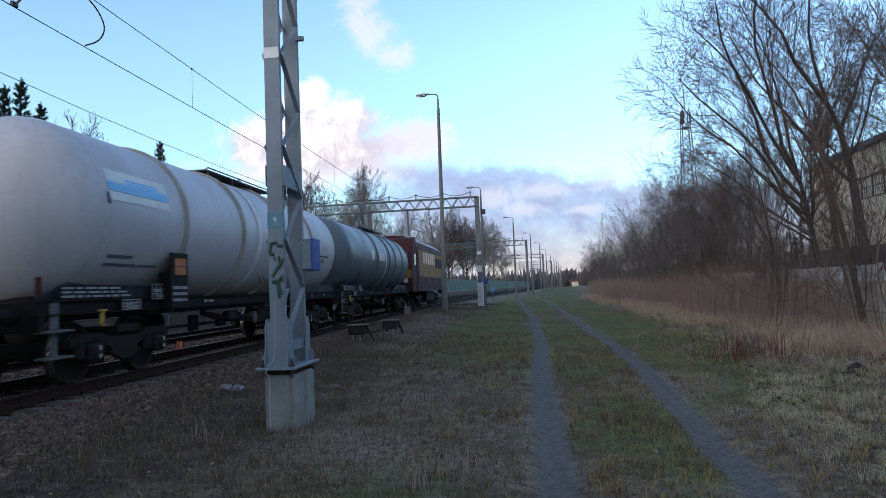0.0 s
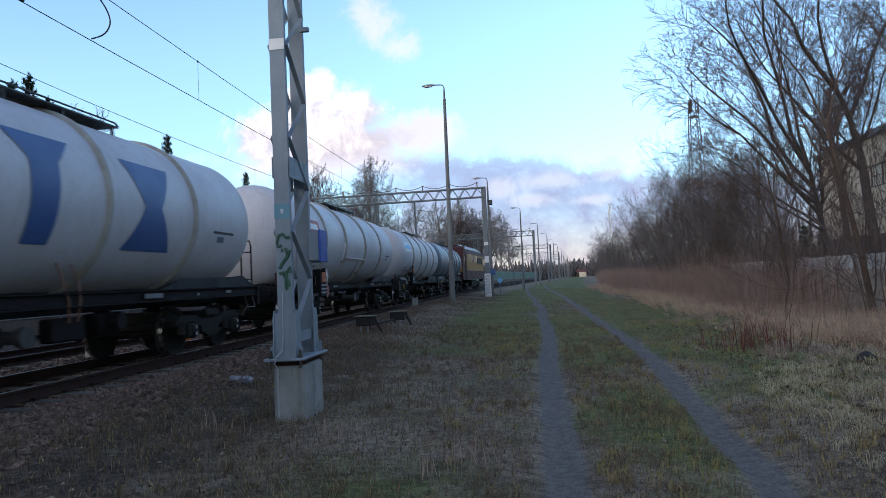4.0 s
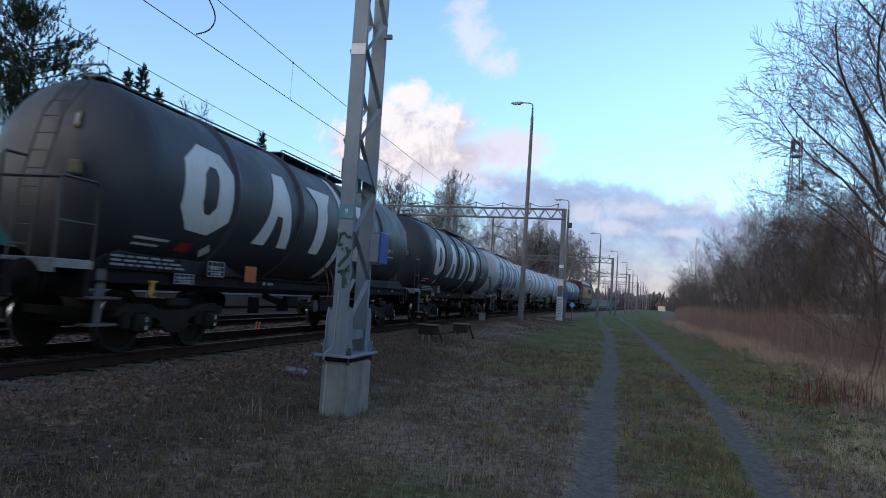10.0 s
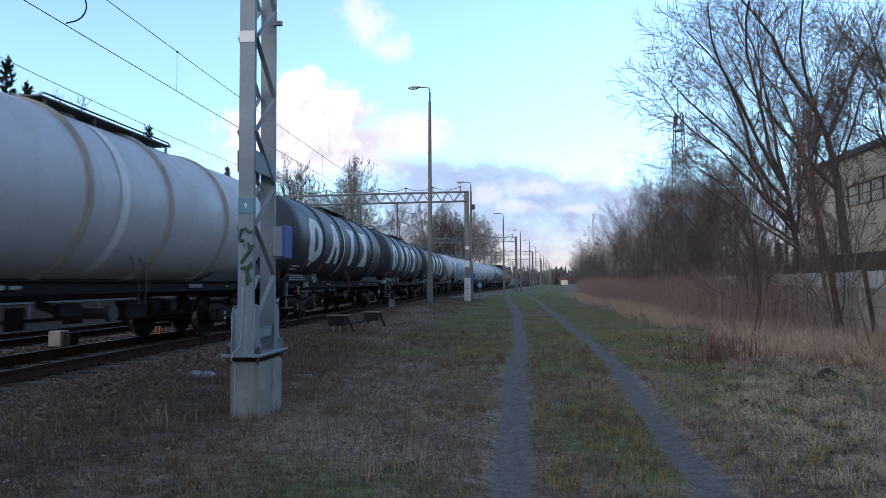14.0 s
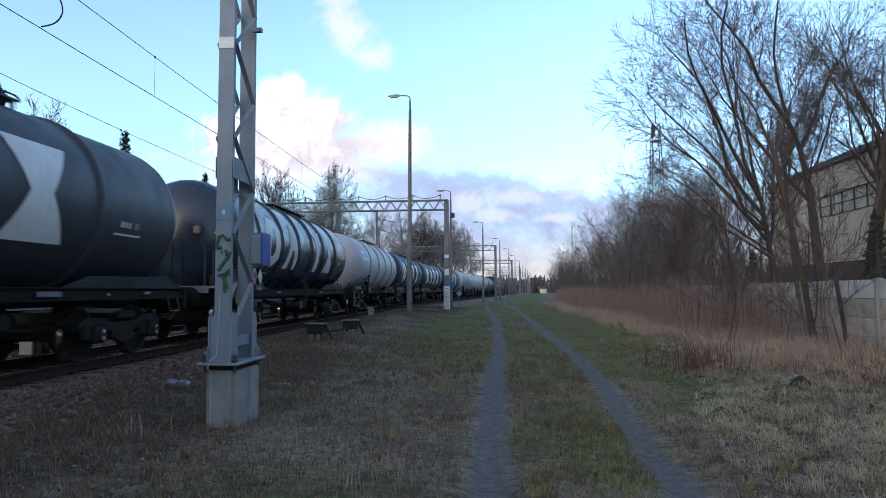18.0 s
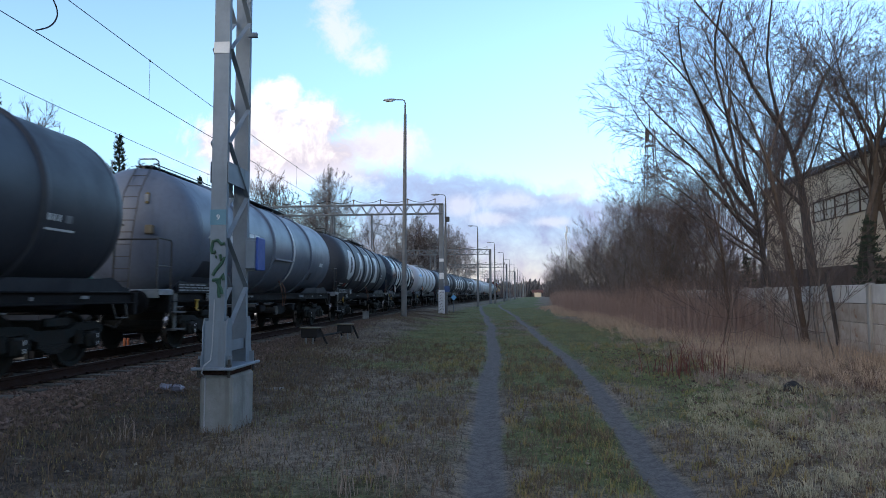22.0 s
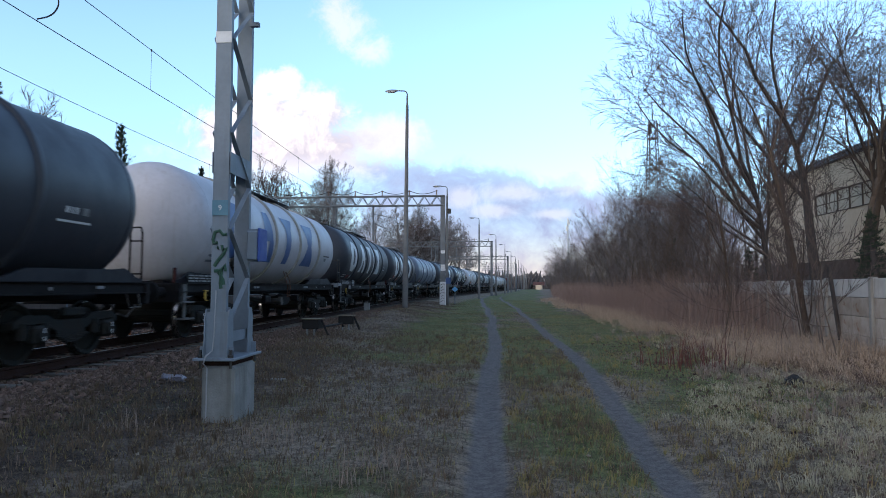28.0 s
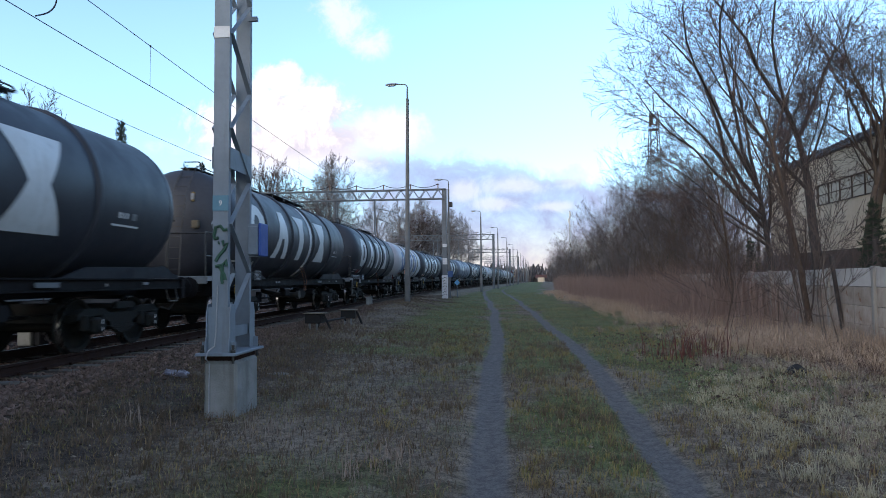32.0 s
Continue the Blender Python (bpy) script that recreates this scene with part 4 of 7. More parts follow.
# ---- portals over the tracks ----
def portal(width, legs_x, top, detail):
    t = thing("catenary_portal", "grey steel lattice portal spanning the tracks", "portal", group="portals over the tracks")
    for x in legs_x:
        leg = Mesh()
        if x == 0:
            leg.beam((0, 0, -0.2), (0, 0, top), 0.36, 0.34, 0.02, up=(0, 1, 0))
        else:
            for dx, dy in ((-0.13, -0.13), (0.13, -0.13), (-0.13, 0.13), (0.13, 0.13)):
                leg.beam((x + dx, dy, -0.2), (x + dx, dy, top - 0.6), 0.05, 0.05)
            for k in range(14):
                z = 0.2 + k * (top - 1) / 14
                s = 1 if k % 2 else -1
                leg.beam((x - 0.13 * s, -0.13, z), (x + 0.13 * s, -0.13, z + (top - 1) / 14), 0.02, 0.03)
        part("leg", leg, M["mast_far"], t)
    for y in (-0.22, 0.22):
        for z in (top - 0.03, top - 0.78):
            part("chord", Mesh().beam((0.15, y, z), (-width, y, z), 0.09, 0.10, 0.01), M["mast_far"], t)
        n = int(width / 0.5)
        for k in range(n):
            s = 1 if k % 2 else 0
            part("lacing_bar", Mesh().beam((-k * width / n, y, top - 0.78 + 0.75 * s), (-(k + 1) * width / n, y, top - 0.78 + 0.75 * (1 - s)), 0.05, 0.05), M["mast_far"], t)
    # hangers, insulators and the feeder looped over the beam
    for x in detail:
        part("hanger", Mesh().beam((x, 0, top - 0.8), (x, 0, 5.2), 0.12, 0.12, 0.01).beam((x, 0, 6.6), (x + 1.3, 0, 6.0), 0.05, 0.05).beam((x, 0, 7.3), (x + 1.5, 0, 7.0), 0.04, 0.04), M["mast_far"], t)
    pins = [-0.5 - k * 2.2 for k in range(int(width / 2.2))]
    for x in pins:
        part("post_insulator", Mesh().cyl((x, 0, top), (x, 0, top + 0.38), 0.05, 0.04, 8).cyl((x, 0, top + 0.34), (x, 0, top + 0.46), 0.09, 0.03, 8), M["insulator"], t)
    for a, b in zip(pins, pins[1:]):
        pts = [(a + (b - a) * i / 8, 0, top + 0.42 - 1.1 * (i / 8) * (1 - i / 8)) for i in range(9)]
        part("feeder_cable", Mesh().tube(pts, 0.022, 6), M["wire"], t)
    return t


p1 = portal(15.5, (0, -8.8, -12.3, -15.3), 8.75, (-5.6, -8.8))
p1.matrix_basis = pose(-3.35, 52.5, -0.05, 0, 0, -2)
part("leg_sleeve", Mesh().box((0, -0.02, 0.95), (0.46, 0.44, 1.9), 0.03), M["plain_white"], p1, "white-painted leg foot with dark scribbles")
for k in range(7):
    z = 0.3 + 0.22 * k
    part("paint_stroke", Mesh().tube([(-0.2 + 0.05 * (k % 3), -0.275, z), (0.05 - 0.04 * (k % 2), -0.275, z + 0.13), (0.18 - 0.06 * (k % 3), -0.275, z + 0.05)], 0.018, 5), M["black"], p1, "dark paint scribble")
part("notice_plate", Mesh().box((0.02, -0.2, 3.0), (0.34, 0.03, 0.5), 0.005), M["plain_white"], p1, "small white notice plate")
part("notice_plate", Mesh().box((0.02, -0.2, 4.25), (0.34, 0.03, 0.24), 0.005), M["plain_white"], p1, "small white notice plate")
part("cable_clamp", Mesh().box((0.5, 0, 7.5), (0.3, 0.3, 0.4), 0.04), M["black"], p1, "dark cable clamp box")
p2 = portal(15.5, (0, -8.8, -15.3), 8.6, (-5.6, -9.6))
p2.matrix_basis = pose(1.0, 105, 0, 0, 0, -4.7)
for y in (157, 210, 262, 315):
    copy_thing(p2, pose(1.0 + (y - 105) * 0.083, y, 0, 0, 0, -4.7))


# ---- gantry mast beyond the tracks, with a post hanging from its arm ----
def gantry_mast():
    t = thing("gantry_mast", "grey steel lattice mast with a hanging post", "mast")
    part("base_plate", Mesh().box((-3.1, 0, 0.06), (0.7, 0.7, 0.16), 0.01), M["concrete_pole"], t)
    for dx in (-0.16, 0.16):
        for dy in (-0.16, 0.16):
            part("leg", Mesh().beam((-3.1 + dx, dy, 0.1), (-3.1 + dx, dy, 9.9), 0.07, 0.07), M["mast_far"], t)
    for k in range(16):
        z, s = 0.5 + k * 0.58, 1 if k % 2 else -1
        for dy in (-0.19, 0.19):
            part("lacing_bar", Mesh().beam((-3.1 - 0.16 * s, dy, z), (-3.1 + 0.16 * s, dy, z + 0.56), 0.01, 0.05, up=(0, 1, 0)), M["mast_far"], t)
    for z in (9.35, 9.8):
        for dy in (-0.16, 0.16):
            part("arm_chord", Mesh().beam((-3.3, dy, z), (0.25, dy, z), 0.06, 0.07), M["mast_far"], t)
    post = part("hanging_post", Mesh().box((0, 0, 7.38), (0.40, 0.40, 0.05), 0.006), M["mast_far"], t)
    for dx in (-0.15, 0.15):
        for dy in (-0.15, 0.15):
            part("corner_angle", Mesh().beam((dx, dy, 7.36), (dx, dy, 9.9), 0.10, 0.07), M["mast_far"], post)
    for k in range(6):
        z = 7.52 + 0.42 * k
        for dy in (-0.19, 0.19):
            part("batten_plate", Mesh().box((0, dy, z), (0.30, 0.012, 0.13), 0.003), M["mast_far"], post)
        for dx in (-0.21, 0.21):
            part("batten_plate", Mesh().box((dx, 0, z), (0.012, 0.30, 0.13), 0.003), M["mast_far"], post)
    t.matrix_basis = pose(-14.13, 12.0, 0, 0, 0, 8)


gantry_mast()


# ---- overhead wires ----
def wires():
    t = thing("overhead_line", "dark contact wires and messenger cables with droppers", "cable")
    spans = [(-40, 7.4), (7.4, 52.5), (52.5, 105), (105, 157), (157, 210), (210, 262), (262, 315)]
    for off, sway in ((0.0, 0.0), (-4.0, 0.0)):
        for a, b in spans:
            con, mes = [], []
            n = 10
            for i in range(n + 1):
                k = i / n
                s = a + (b - a) * k
                x, y, h = track_at(s, off)
                con.append((x, y, (6.15 if off == 0 else 5.55) - 0.16 * 4 * k * (1 - k)))
                mes.append((x, y, 7.20 - 0.36 * 4 * k * (1 - k) if off == 0 else 7.10 - 0.40 * 4 * k * (1 - k) * (1.5 - k)))
            part("contact_wire", Mesh().tube(con, 0.0085, 5), M["wire"], t)
            part("messenger_cable", Mesh().tube(mes, 0.0085, 5), M["wire"], t)
            step, first = (12.3, 2.55) if off == 0 else (7.2, 6.0)
            for j in range(math.ceil((a + 0.8 - first) / step), math.floor((b - 0.8 - first) / step) + 1):
                k = (first + step * j - a) / (b - a) * n
                u, w = min(int(k), n - 1), k - min(int(k), n - 1)
                foot, head = (Vector(z[u]).lerp(Vector(z[u + 1]), w) for z in (con, mes))
                part("dropper", Mesh().tube([foot, head], 0.004, 4), M["wire"], t)
                part("wire_clamp", Mesh().box(head, (0.03, 0.05, 0.05), 0.008), M["wire"], t)
    loop = [(TRACK_X, 10.95, 7.16), (TRACK_X + 0.03, 10.62, 7.21), (TRACK_X + 0.04, 10.82, 7.05), (TRACK_X + 0.05, 11.18, 6.92), (TRACK_X + 0.05, 11.40, 6.71), (TRACK_X + 0.05, 11.36, 6.51), (TRACK_X + 0.03, 11.20, 6.31), (TRACK_X, 10.9, 6.14)]
    pts = [Vector(p) for p in loop]
    for k in range(3):
        pts = [pts[0]] + [q for u, v in zip(pts, pts[1:]) for q in (u.lerp(v, 0.25), u.lerp(v, 0.75))] + [pts[-1]]
    part("jumper_cable", Mesh().tube(pts, 0.014, 6), M["wire"], t, "looped jumper cable")


wires()

# ---- trees ----
def segments_mesh(name, segs, mat, sides):
    """Tapered round pieces from rows of (p0, p1, r0, r1)."""
    s = np.array(segs, float)
    p, q, r0, r1 = s[:, :3], s[:, 3:6], s[:, 6], s[:, 7]
    d = q - p
    d /= np.linalg.norm(d, axis=1, keepdims=True) + 1e-9
    ref = np.where(np.abs(d[:, 2:3]) > 0.9, np.array([[1.0, 0, 0]]), np.array([[0, 0, 1.0]]))
    x = np.cross(d, ref)
    x /= np.linalg.norm(x, axis=1, keepdims=True)
    y = np.cross(d, x)
    a = 2 * np.pi * np.arange(sides) / sides
    ring = x[:, None] * np.cos(a)[None, :, None] + y[:, None] * np.sin(a)[None, :, None]
    v = np.concatenate([p[:, None] + ring * r0[:, None, None], q[:, None] + ring * r1[:, None, None]], 1)
    i = np.arange(sides)
    f = np.stack([i, (i + 1) % sides, sides + (i + 1) % sides, sides + i], 1)
    f = (f[None] + (2 * sides * np.arange(len(s)))[:, None, None]).reshape(-1, 4)
    return raw_mesh(name, v.reshape(-1, 3), f, mat, True)


def chain_mesh(name, segs, mat, sides, steps):
    """Trunks: every run of steps segments is one closed, tapering skin."""
    v, f = [], []
    a = 2 * np.pi * np.arange(sides) / sides
    ring = np.stack([np.cos(a), np.sin(a), np.zeros(sides)], 1)
    for c in range(0, len(segs), steps):
        run_ = segs[c:c + steps]
        b = len(v)
        for p, r in [(run_[0][:3], run_[0][6])] + [(s[3:6], s[7]) for s in run_]:
            v.extend(np.array(p) + ring * r)
        for k in range(len(run_)):
            f.extend((b + k * sides + i, b + k * sides + (i + 1) % sides, b + (k + 1) * sides + (i + 1) % sides, b + (k + 1) * sides + i) for i in range(sides))
    return raw_mesh(name, np.array(v), np.array(f), mat, True)


def grow(rng, start, way, length, r, level, out, counts, droop=0.0, up=0.38, wander=0.12, bare=0.3, fan=(0.5, 1.05), crook=0.25, fork=(0.38, 0.62)):
    """One limb and, from it, its shoots, down to twigs."""
    n = 9 if level == 0 else (7 if level < 2 else (5 if level < 3 else 3))
    p, d = np.array(start, float), np.array(way, float)
    pts, rad = [p], [r]
    for k in range(n):
        d = d + rng.normal(0, wander * (0.75 if level == 0 else 1 + crook * level), 3) + np.array([0, 0, (up * 0.22 - droop * 0.2 * k / n) * (0.5 if level == 0 else 1)])
        d /= np.linalg.norm(d)
        p = p + d * length / n
        pts.append(p)
        rad.append(r * (1 - (0.93 if level == 0 else 0.75) * (k + 1) / n))
    for k in range(n):
        out[min(level, 4)].append((*pts[k], *pts[k + 1], rad[k], rad[k + 1]))
    if level >= len(counts):
        return
    for j in range(counts[level]):
        t = (bare if level == 0 else 0.18) + (1 - (bare if level == 0 else 0.18)) * (j + rng.random()) / counts[level]
        k = min(int(t * n), n - 1)
        w = t * n - k
        at = pts[k] * (1 - w) + pts[k + 1] * w
        axis = pts[k + 1] - pts[k]
        axis /= np.linalg.norm(axis)
        side = rng.normal(0, 1, 3)
        side -= axis * side.dot(axis)
        side /= np.linalg.norm(side)
        ang = rng.uniform(*fan) if level == 0 else rng.uniform(0.32, 0.85)
        nd_ = axis * math.cos(ang) + side * math.sin(ang)
        rr = max((rad[k] * (1 - w) + rad[k + 1] * w) * rng.uniform(*fork), 0.004)
        ln = length * rng.uniform(0.38, 0.62) * (1.1 - 0.45 * t)
        grow(rng, at, nd_, ln, rr, level + 1, out, counts, droop, up, wander, bare, fan, crook, fork)


def bare_tree(name, seed, height, r, counts, label, stems=1, lean=(0, 0), bark="bark", twig="twig", droop=0.0, spread=0.25, bare=0.3, thick=1.0, group="bare trees and thicket beside the path", up=0.38, fan=(0.5, 1.05)):
    rng = np.random.default_rng(seed)
    out = [[], [], [], [], []]
    for s in range(stems):
        a = 6.28 * (s + rng.random() * 0.6) / stems
        o = (0 if stems == 1 else 0.25)
        way = np.array([lean[0] + math.cos(a) * spread * (stems > 1), lean[1] + math.sin(a) * spread * (stems > 1), 1.0])
        way /= np.linalg.norm(way)
        grow(rng, (math.cos(a) * o, math.sin(a) * o, -0.15), way, height * rng.uniform(0.85, 1.0), r * rng.uniform(0.7, 1.0), 0, out, counts, droop, up, bare=bare, fan=fan)
    t = thing(name, label, "tree", group=group)
    part("trunk", chain_mesh("trunk", out[0], M[bark], 9, 9), None, t)
    tagged(part("branchwork", segments_mesh("branchwork", [(*s[:6], max(s[6], 0.012 if height > 6 else 0.005), max(s[7], 0.008 if height > 6 else 0.003)) for s in out[1]], M[bark], 6), None, t), kind="stuff")
    fine = [(*s[:6], max(s[6], 0.005) * thick, max(s[7], 0.003) * thick) for s in out[2] + out[3] + out[4]]
    tagged(part("crown", segments_mesh("crown", fine, M[twig], 3), None, t, "bare brown twigs"), kind="stuff")
    return t


def limb_tree(name, seed, height, r, limbs, counts, label, lean=(0, 0), bark="bark", twig="twig", thick=1.0, wander=0.17, up=0.16, group="bare trees and thicket beside the path"):
    """A tree whose main limbs are given: (height of the fork, compass turn in degrees from +x, rise in degrees, length, radius, upward bend)."""
    rng = np.random.default_rng(seed)
    out = [[], [], [], [], []]
    p, d, pts, n = np.array([0, 0, -0.2]), np.array([lean[0], lean[1], 1.0]), [], 9
    d /= np.linalg.norm(d)
    for k in range(n):
        d = d + rng.normal(0, 0.035, 3)
        d /= np.linalg.norm(d)
        q = p + d * (height + 0.2) / n
        f0, f1 = 1 - 0.55 * k / n, 1 - 0.55 * (k + 1) / n
        out[0].append((*p, *q, r * f0 * (1.25 if k == 0 else 1), r * f1))
        pts.append((p, q))
        p = q
    for h, az, rise, length, lr, bend in limbs:
        t = min(max((h + 0.2) / (height + 0.2), 0), 0.999) * n
        a, b = pts[int(t)]
        at = a + (b - a) * (t - int(t))
        az, rise = radians(az), radians(rise)
        grow(rng, at, (math.cos(az) * math.cos(rise), math.sin(az) * math.cos(rise), math.sin(rise)), length, lr * 0.72, 1, out, counts, 0.0, bend, wander * 0.42, crook=0.75, fork=(0.26, 0.44))
    # shoots straight from the trunk
    for k in range(5):
        a, b = pts[rng.integers(2, n)]
        az = rng.uniform(0, 6.28)
        grow(rng, a, (math.cos(az) * 0.8, math.sin(az) * 0.8, 0.6), height * rng.uniform(0.12, 0.26), r * 0.10, 2, out, counts, 0.0, up, wander * 0.42, crook=0.75, fork=(0.3, 0.5))
    t = thing(name, label, "tree", group=group)
    part("trunk", chain_mesh("trunk", out[0], M[bark], 10, 9), None, t)
    tagged(part("branchwork", segments_mesh("branchwork", [(*s[:6], max(s[6], 0.014), max(s[7], 0.010)) for s in out[1]], M[bark], 7), None, t), kind="stuff")
    fine = [(*s[:6], max(s[6], 0.006) * thick, max(s[7], 0.004) * thick) for s in out[2] + out[3] + out[4]]
    tagged(part("crown", segments_mesh("crown", fine, M[twig], 3), None, t, "bare brown twigs"), kind="stuff")
    return t


hero = limb_tree("alder_tree", 11, 7.2, 0.24, [(4.9, 165, 50, 7.6, 0.11, 0.30), (6.9, 160, 62, 7.6, 0.12, 0.2), (7.1, 190, 80, 8.0, 0.15, 0.1), (7.1, 15, 68, 8.2, 0.14, 0.1), (6.0, -30, 45, 4.6, 0.07, 0.3), (5.6, 100, 45, 4.6, 0.07, 0.3), (5.2, 250, 40, 4.4, 0.06, 0.3)], (0, 11, 8, 5), "tall bare dark-barked tree behind the brush", thick=1.15)
hero.matrix_basis = pose(12.95, 27.0, 0.05)
multi = limb_tree("willow_tree", 23, 5.2, 0.15, [(3.2, 180, 44, 7.2, 0.09, 0.08), (2.6, 158, 44, 4.8, 0.07, 0.18), (3.8, 204, 52, 5.0, 0.07, 0.12), (2.8, 172, 36, 4.4, 0.08, 0.24), (3.6, 196, 42, 7.2, 0.11, 0.16), (4.2, 168, 50, 8.0, 0.12, 0.12), (4.8, 186, 58, 8.6, 0.11, 0.10), (5.1, 175, 68, 9.0, 0.11, 0.06), (5.1, 120, 76, 8.0, 0.09, 0.1), (2.4, 215, 46, 3.6, 0.05, 0.3), (4.0, 20, 64, 4.6, 0.05, 0.2)], (0, 11, 8, 5), "bare tree with long limbs arching over the thicket", (-0.06, 0), thick=1.15)
multi.matrix_basis = pose(10.7, 25.4, 0.05)
front_tree = limb_tree("roadside_tree", 29, 5.0, 0.085, [(2.2, 160, 72, 3.2, 0.04, 0.3), (3.4, 185, 62, 3.4, 0.04, 0.2), (4.6, 165, 72, 3.6, 0.045, 0.1), (4.9, 30, 70, 3.0, 0.04, 0.2), (0.6, 240, 70, 2.4, 0.03, 0.3), (0.4, 20, 76, 2.4, 0.03, 0.3)], (0, 8, 6, 4), "slender brown-barked bare tree before the concrete fence", (-0.12, 0), "bark_brown", "twig", 0.8)
front_tree.matrix_basis = pose(8.1, 17.3, 0.05)
o = copy_thing(front_tree, pose(8.1, 22.4, 0.05, 0, 0, 35))
o.scale = (0.9, 0.9, 0.72)
pale_tree = limb_tree("ash_tree", 33, 7.6, 0.22, [(6.0, 200, 60, 6.5, 0.09, 0.2), (7.0, 165, 66, 7.5, 0.11, 0.1), (7.5, 20, 64, 8.0, 0.12, 0.1), (7.4, 100, 80, 7.5, 0.11, 0.1), (5.2, -20, 50, 5.5, 0.07, 0.3), (6.4, 300, 56, 6.0, 0.08, 0.2)], (0, 10, 8, 5), "tall bare tree with pale grey bark before the hall", bark="bark_green", thick=1.25)
pale_tree.matrix_basis = pose(18.3, 33.0, 0.05)
for x, y, rz, k in ((21.0, 35.0, 200, 1.05), (17.4, 39.0, 290, 0.95)):
    o = copy_thing(pale_tree, pose(x, y, 0.05, 0, 0, rz))
    o.scale = (k, k, k)
slim = bare_tree("birch_tree", 37, 13.0, 0.13, (12, 7, 6, 3), "slender bare tree with upswept branches", 2, (-0.05, 0), spread=0.12, bare=0.25, thick=1.05)
slim.matrix_basis = pose(14.8, 36.5, 0.05)
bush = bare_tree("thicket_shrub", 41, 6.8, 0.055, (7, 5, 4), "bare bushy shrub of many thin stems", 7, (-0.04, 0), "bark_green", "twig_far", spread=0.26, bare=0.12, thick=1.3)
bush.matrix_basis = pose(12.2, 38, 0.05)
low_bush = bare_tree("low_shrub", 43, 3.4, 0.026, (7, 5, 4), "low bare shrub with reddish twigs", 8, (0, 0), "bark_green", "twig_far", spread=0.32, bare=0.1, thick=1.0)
low_bush.matrix_basis = pose(8.0, 24, 0.05)
rng = np.random.default_rng(3)
for src, x, y, rz, sc in ((slim, 11.2, 34.0, 120, 0.72), (slim, 12.4, 42.0, 30, 0.6), (slim, 13.6, 36.0, 300, 0.7), (hero, 19.8, 30.0, 250, 0.9), (pale_tree, 16.8, 31.0, 70, 0.92), (hero, 12.9, 44.0, 90, 0.58), (slim, 12.6, 62.0, 15, 0.80), (slim, 11.9, 53.0, 80, 0.78), (slim, 11.5, 46.0, 160, 0.74), (slim, 13.4, 70.0, 220, 0.74), (slim, 14.2, 80.0, 300, 0.68), (slim, 15.2, 92.0, 40, 0.62), (slim, 13.9, 61.0, 190, 0.85), (slim, 16.0, 104.0, 110, 0.6)):
    o = copy_thing(src, pose(x, y, 0.05, 0, 0, rz))
    o.scale = (sc, sc, sc)
for k in range(44):
    y = 42 + 184 * (k / 44) ** 1.35
    x = 10.3 + 0.040 * (y - 36) + rng.uniform(0, 5.0) + (max(0, y - 120) * 0.035)
    o = copy_thing(bush if rng.random() < 0.75 else slim, pose(x, y, 0.0, 0, 0, rng.uniform(0, 360)))
    s = rng.uniform(0.8, 1.15) * (1.0 if o.name.startswith("thicket") else 0.66)
    o.scale = (s * 1.1, s * 1.1, s)
for k in range(22):
    y = 30 + 70 * (k / 30) ** 1.2
    x = 7.6 + 0.128 * (min(y, 60) - 11) + rng.uniform(0.7, 3.4)
    o = copy_thing(low_bush, pose(x, y, 0.03, 0, 0, rng.uniform(0, 360)))
    s = rng.uniform(0.7, 1.15)
    o.scale = (s, s, s)
sapling = bare_tree("sapling", 47, 3.6, 0.020, (12, 6), "thin bare upright sapling before the concrete fence", 1, (0, 0), "bark_green", "twig", spread=0.10, bare=0.2, group="saplings along the fence")
sapling.matrix_basis = pose(8.3, 18.0, 0.05)
for k in range(40):
    y = 13.5 + 44 * (k / 40) ** 1.2
    x = 7.6 + 0.128 * (y - 11) - rng.uniform(0.25, 2.2)
    o = copy_thing(sapling, pose(x, y, 0.03, 0, 0, rng.uniform(0, 360)))
    s = rng.uniform(0.5, 1.25)
    o.scale = (s, s, s)

for k in range(26):
    y = 3 + 2.7 * k
    o = copy_thing(low_bush, pose(-18.6 - rng.uniform(0, 3.0), y, 0.0, 0, 0, rng.uniform(0, 360)))
    s = rng.uniform(0.7, 1.1)
    o.scale = (s, s, s)
round_limbs = [(3.4 + 0.34 * k, 137.5 * k, 38 + 3.0 * k, 5.8 - 0.10 * k, 0.17 - 0.004 * k, 0.25) for k in range(13)]
far_tree = limb_tree("distant_tree", 51, 7.6, 0.2, round_limbs, (0, 9, 7, 4), "tall bare tree with a rounded crown beyond the railway", bark="bark", twig="twig", thick=2.2, group="bare trees beyond the tracks")
far_tree.matrix_basis = pose(-19.6, 60.0, 0)
far_tree.scale = (0.82, 0.82, 1.03)
tall_limbs = [(2.6 + 0.40 * k, 137.5 * k + 40, 40 + 1.1 * k, 5.8 - 0.15 * k, 0.09 - 0.002 * k, 0.18) for k in range(21)]
birch = limb_tree("distant_birch", 57, 11.4, 0.17, tall_limbs, (0, 9, 6, 4), "bare birch with fine twigs beyond the railway", bark="birch", twig="twig_hazed", thick=1.9, up=-0.1, group="bare trees beyond the tracks")
birch.matrix_basis = pose(-17.3, 70.0, 0)
birch.scale = (1.12, 1.12, 1.10)
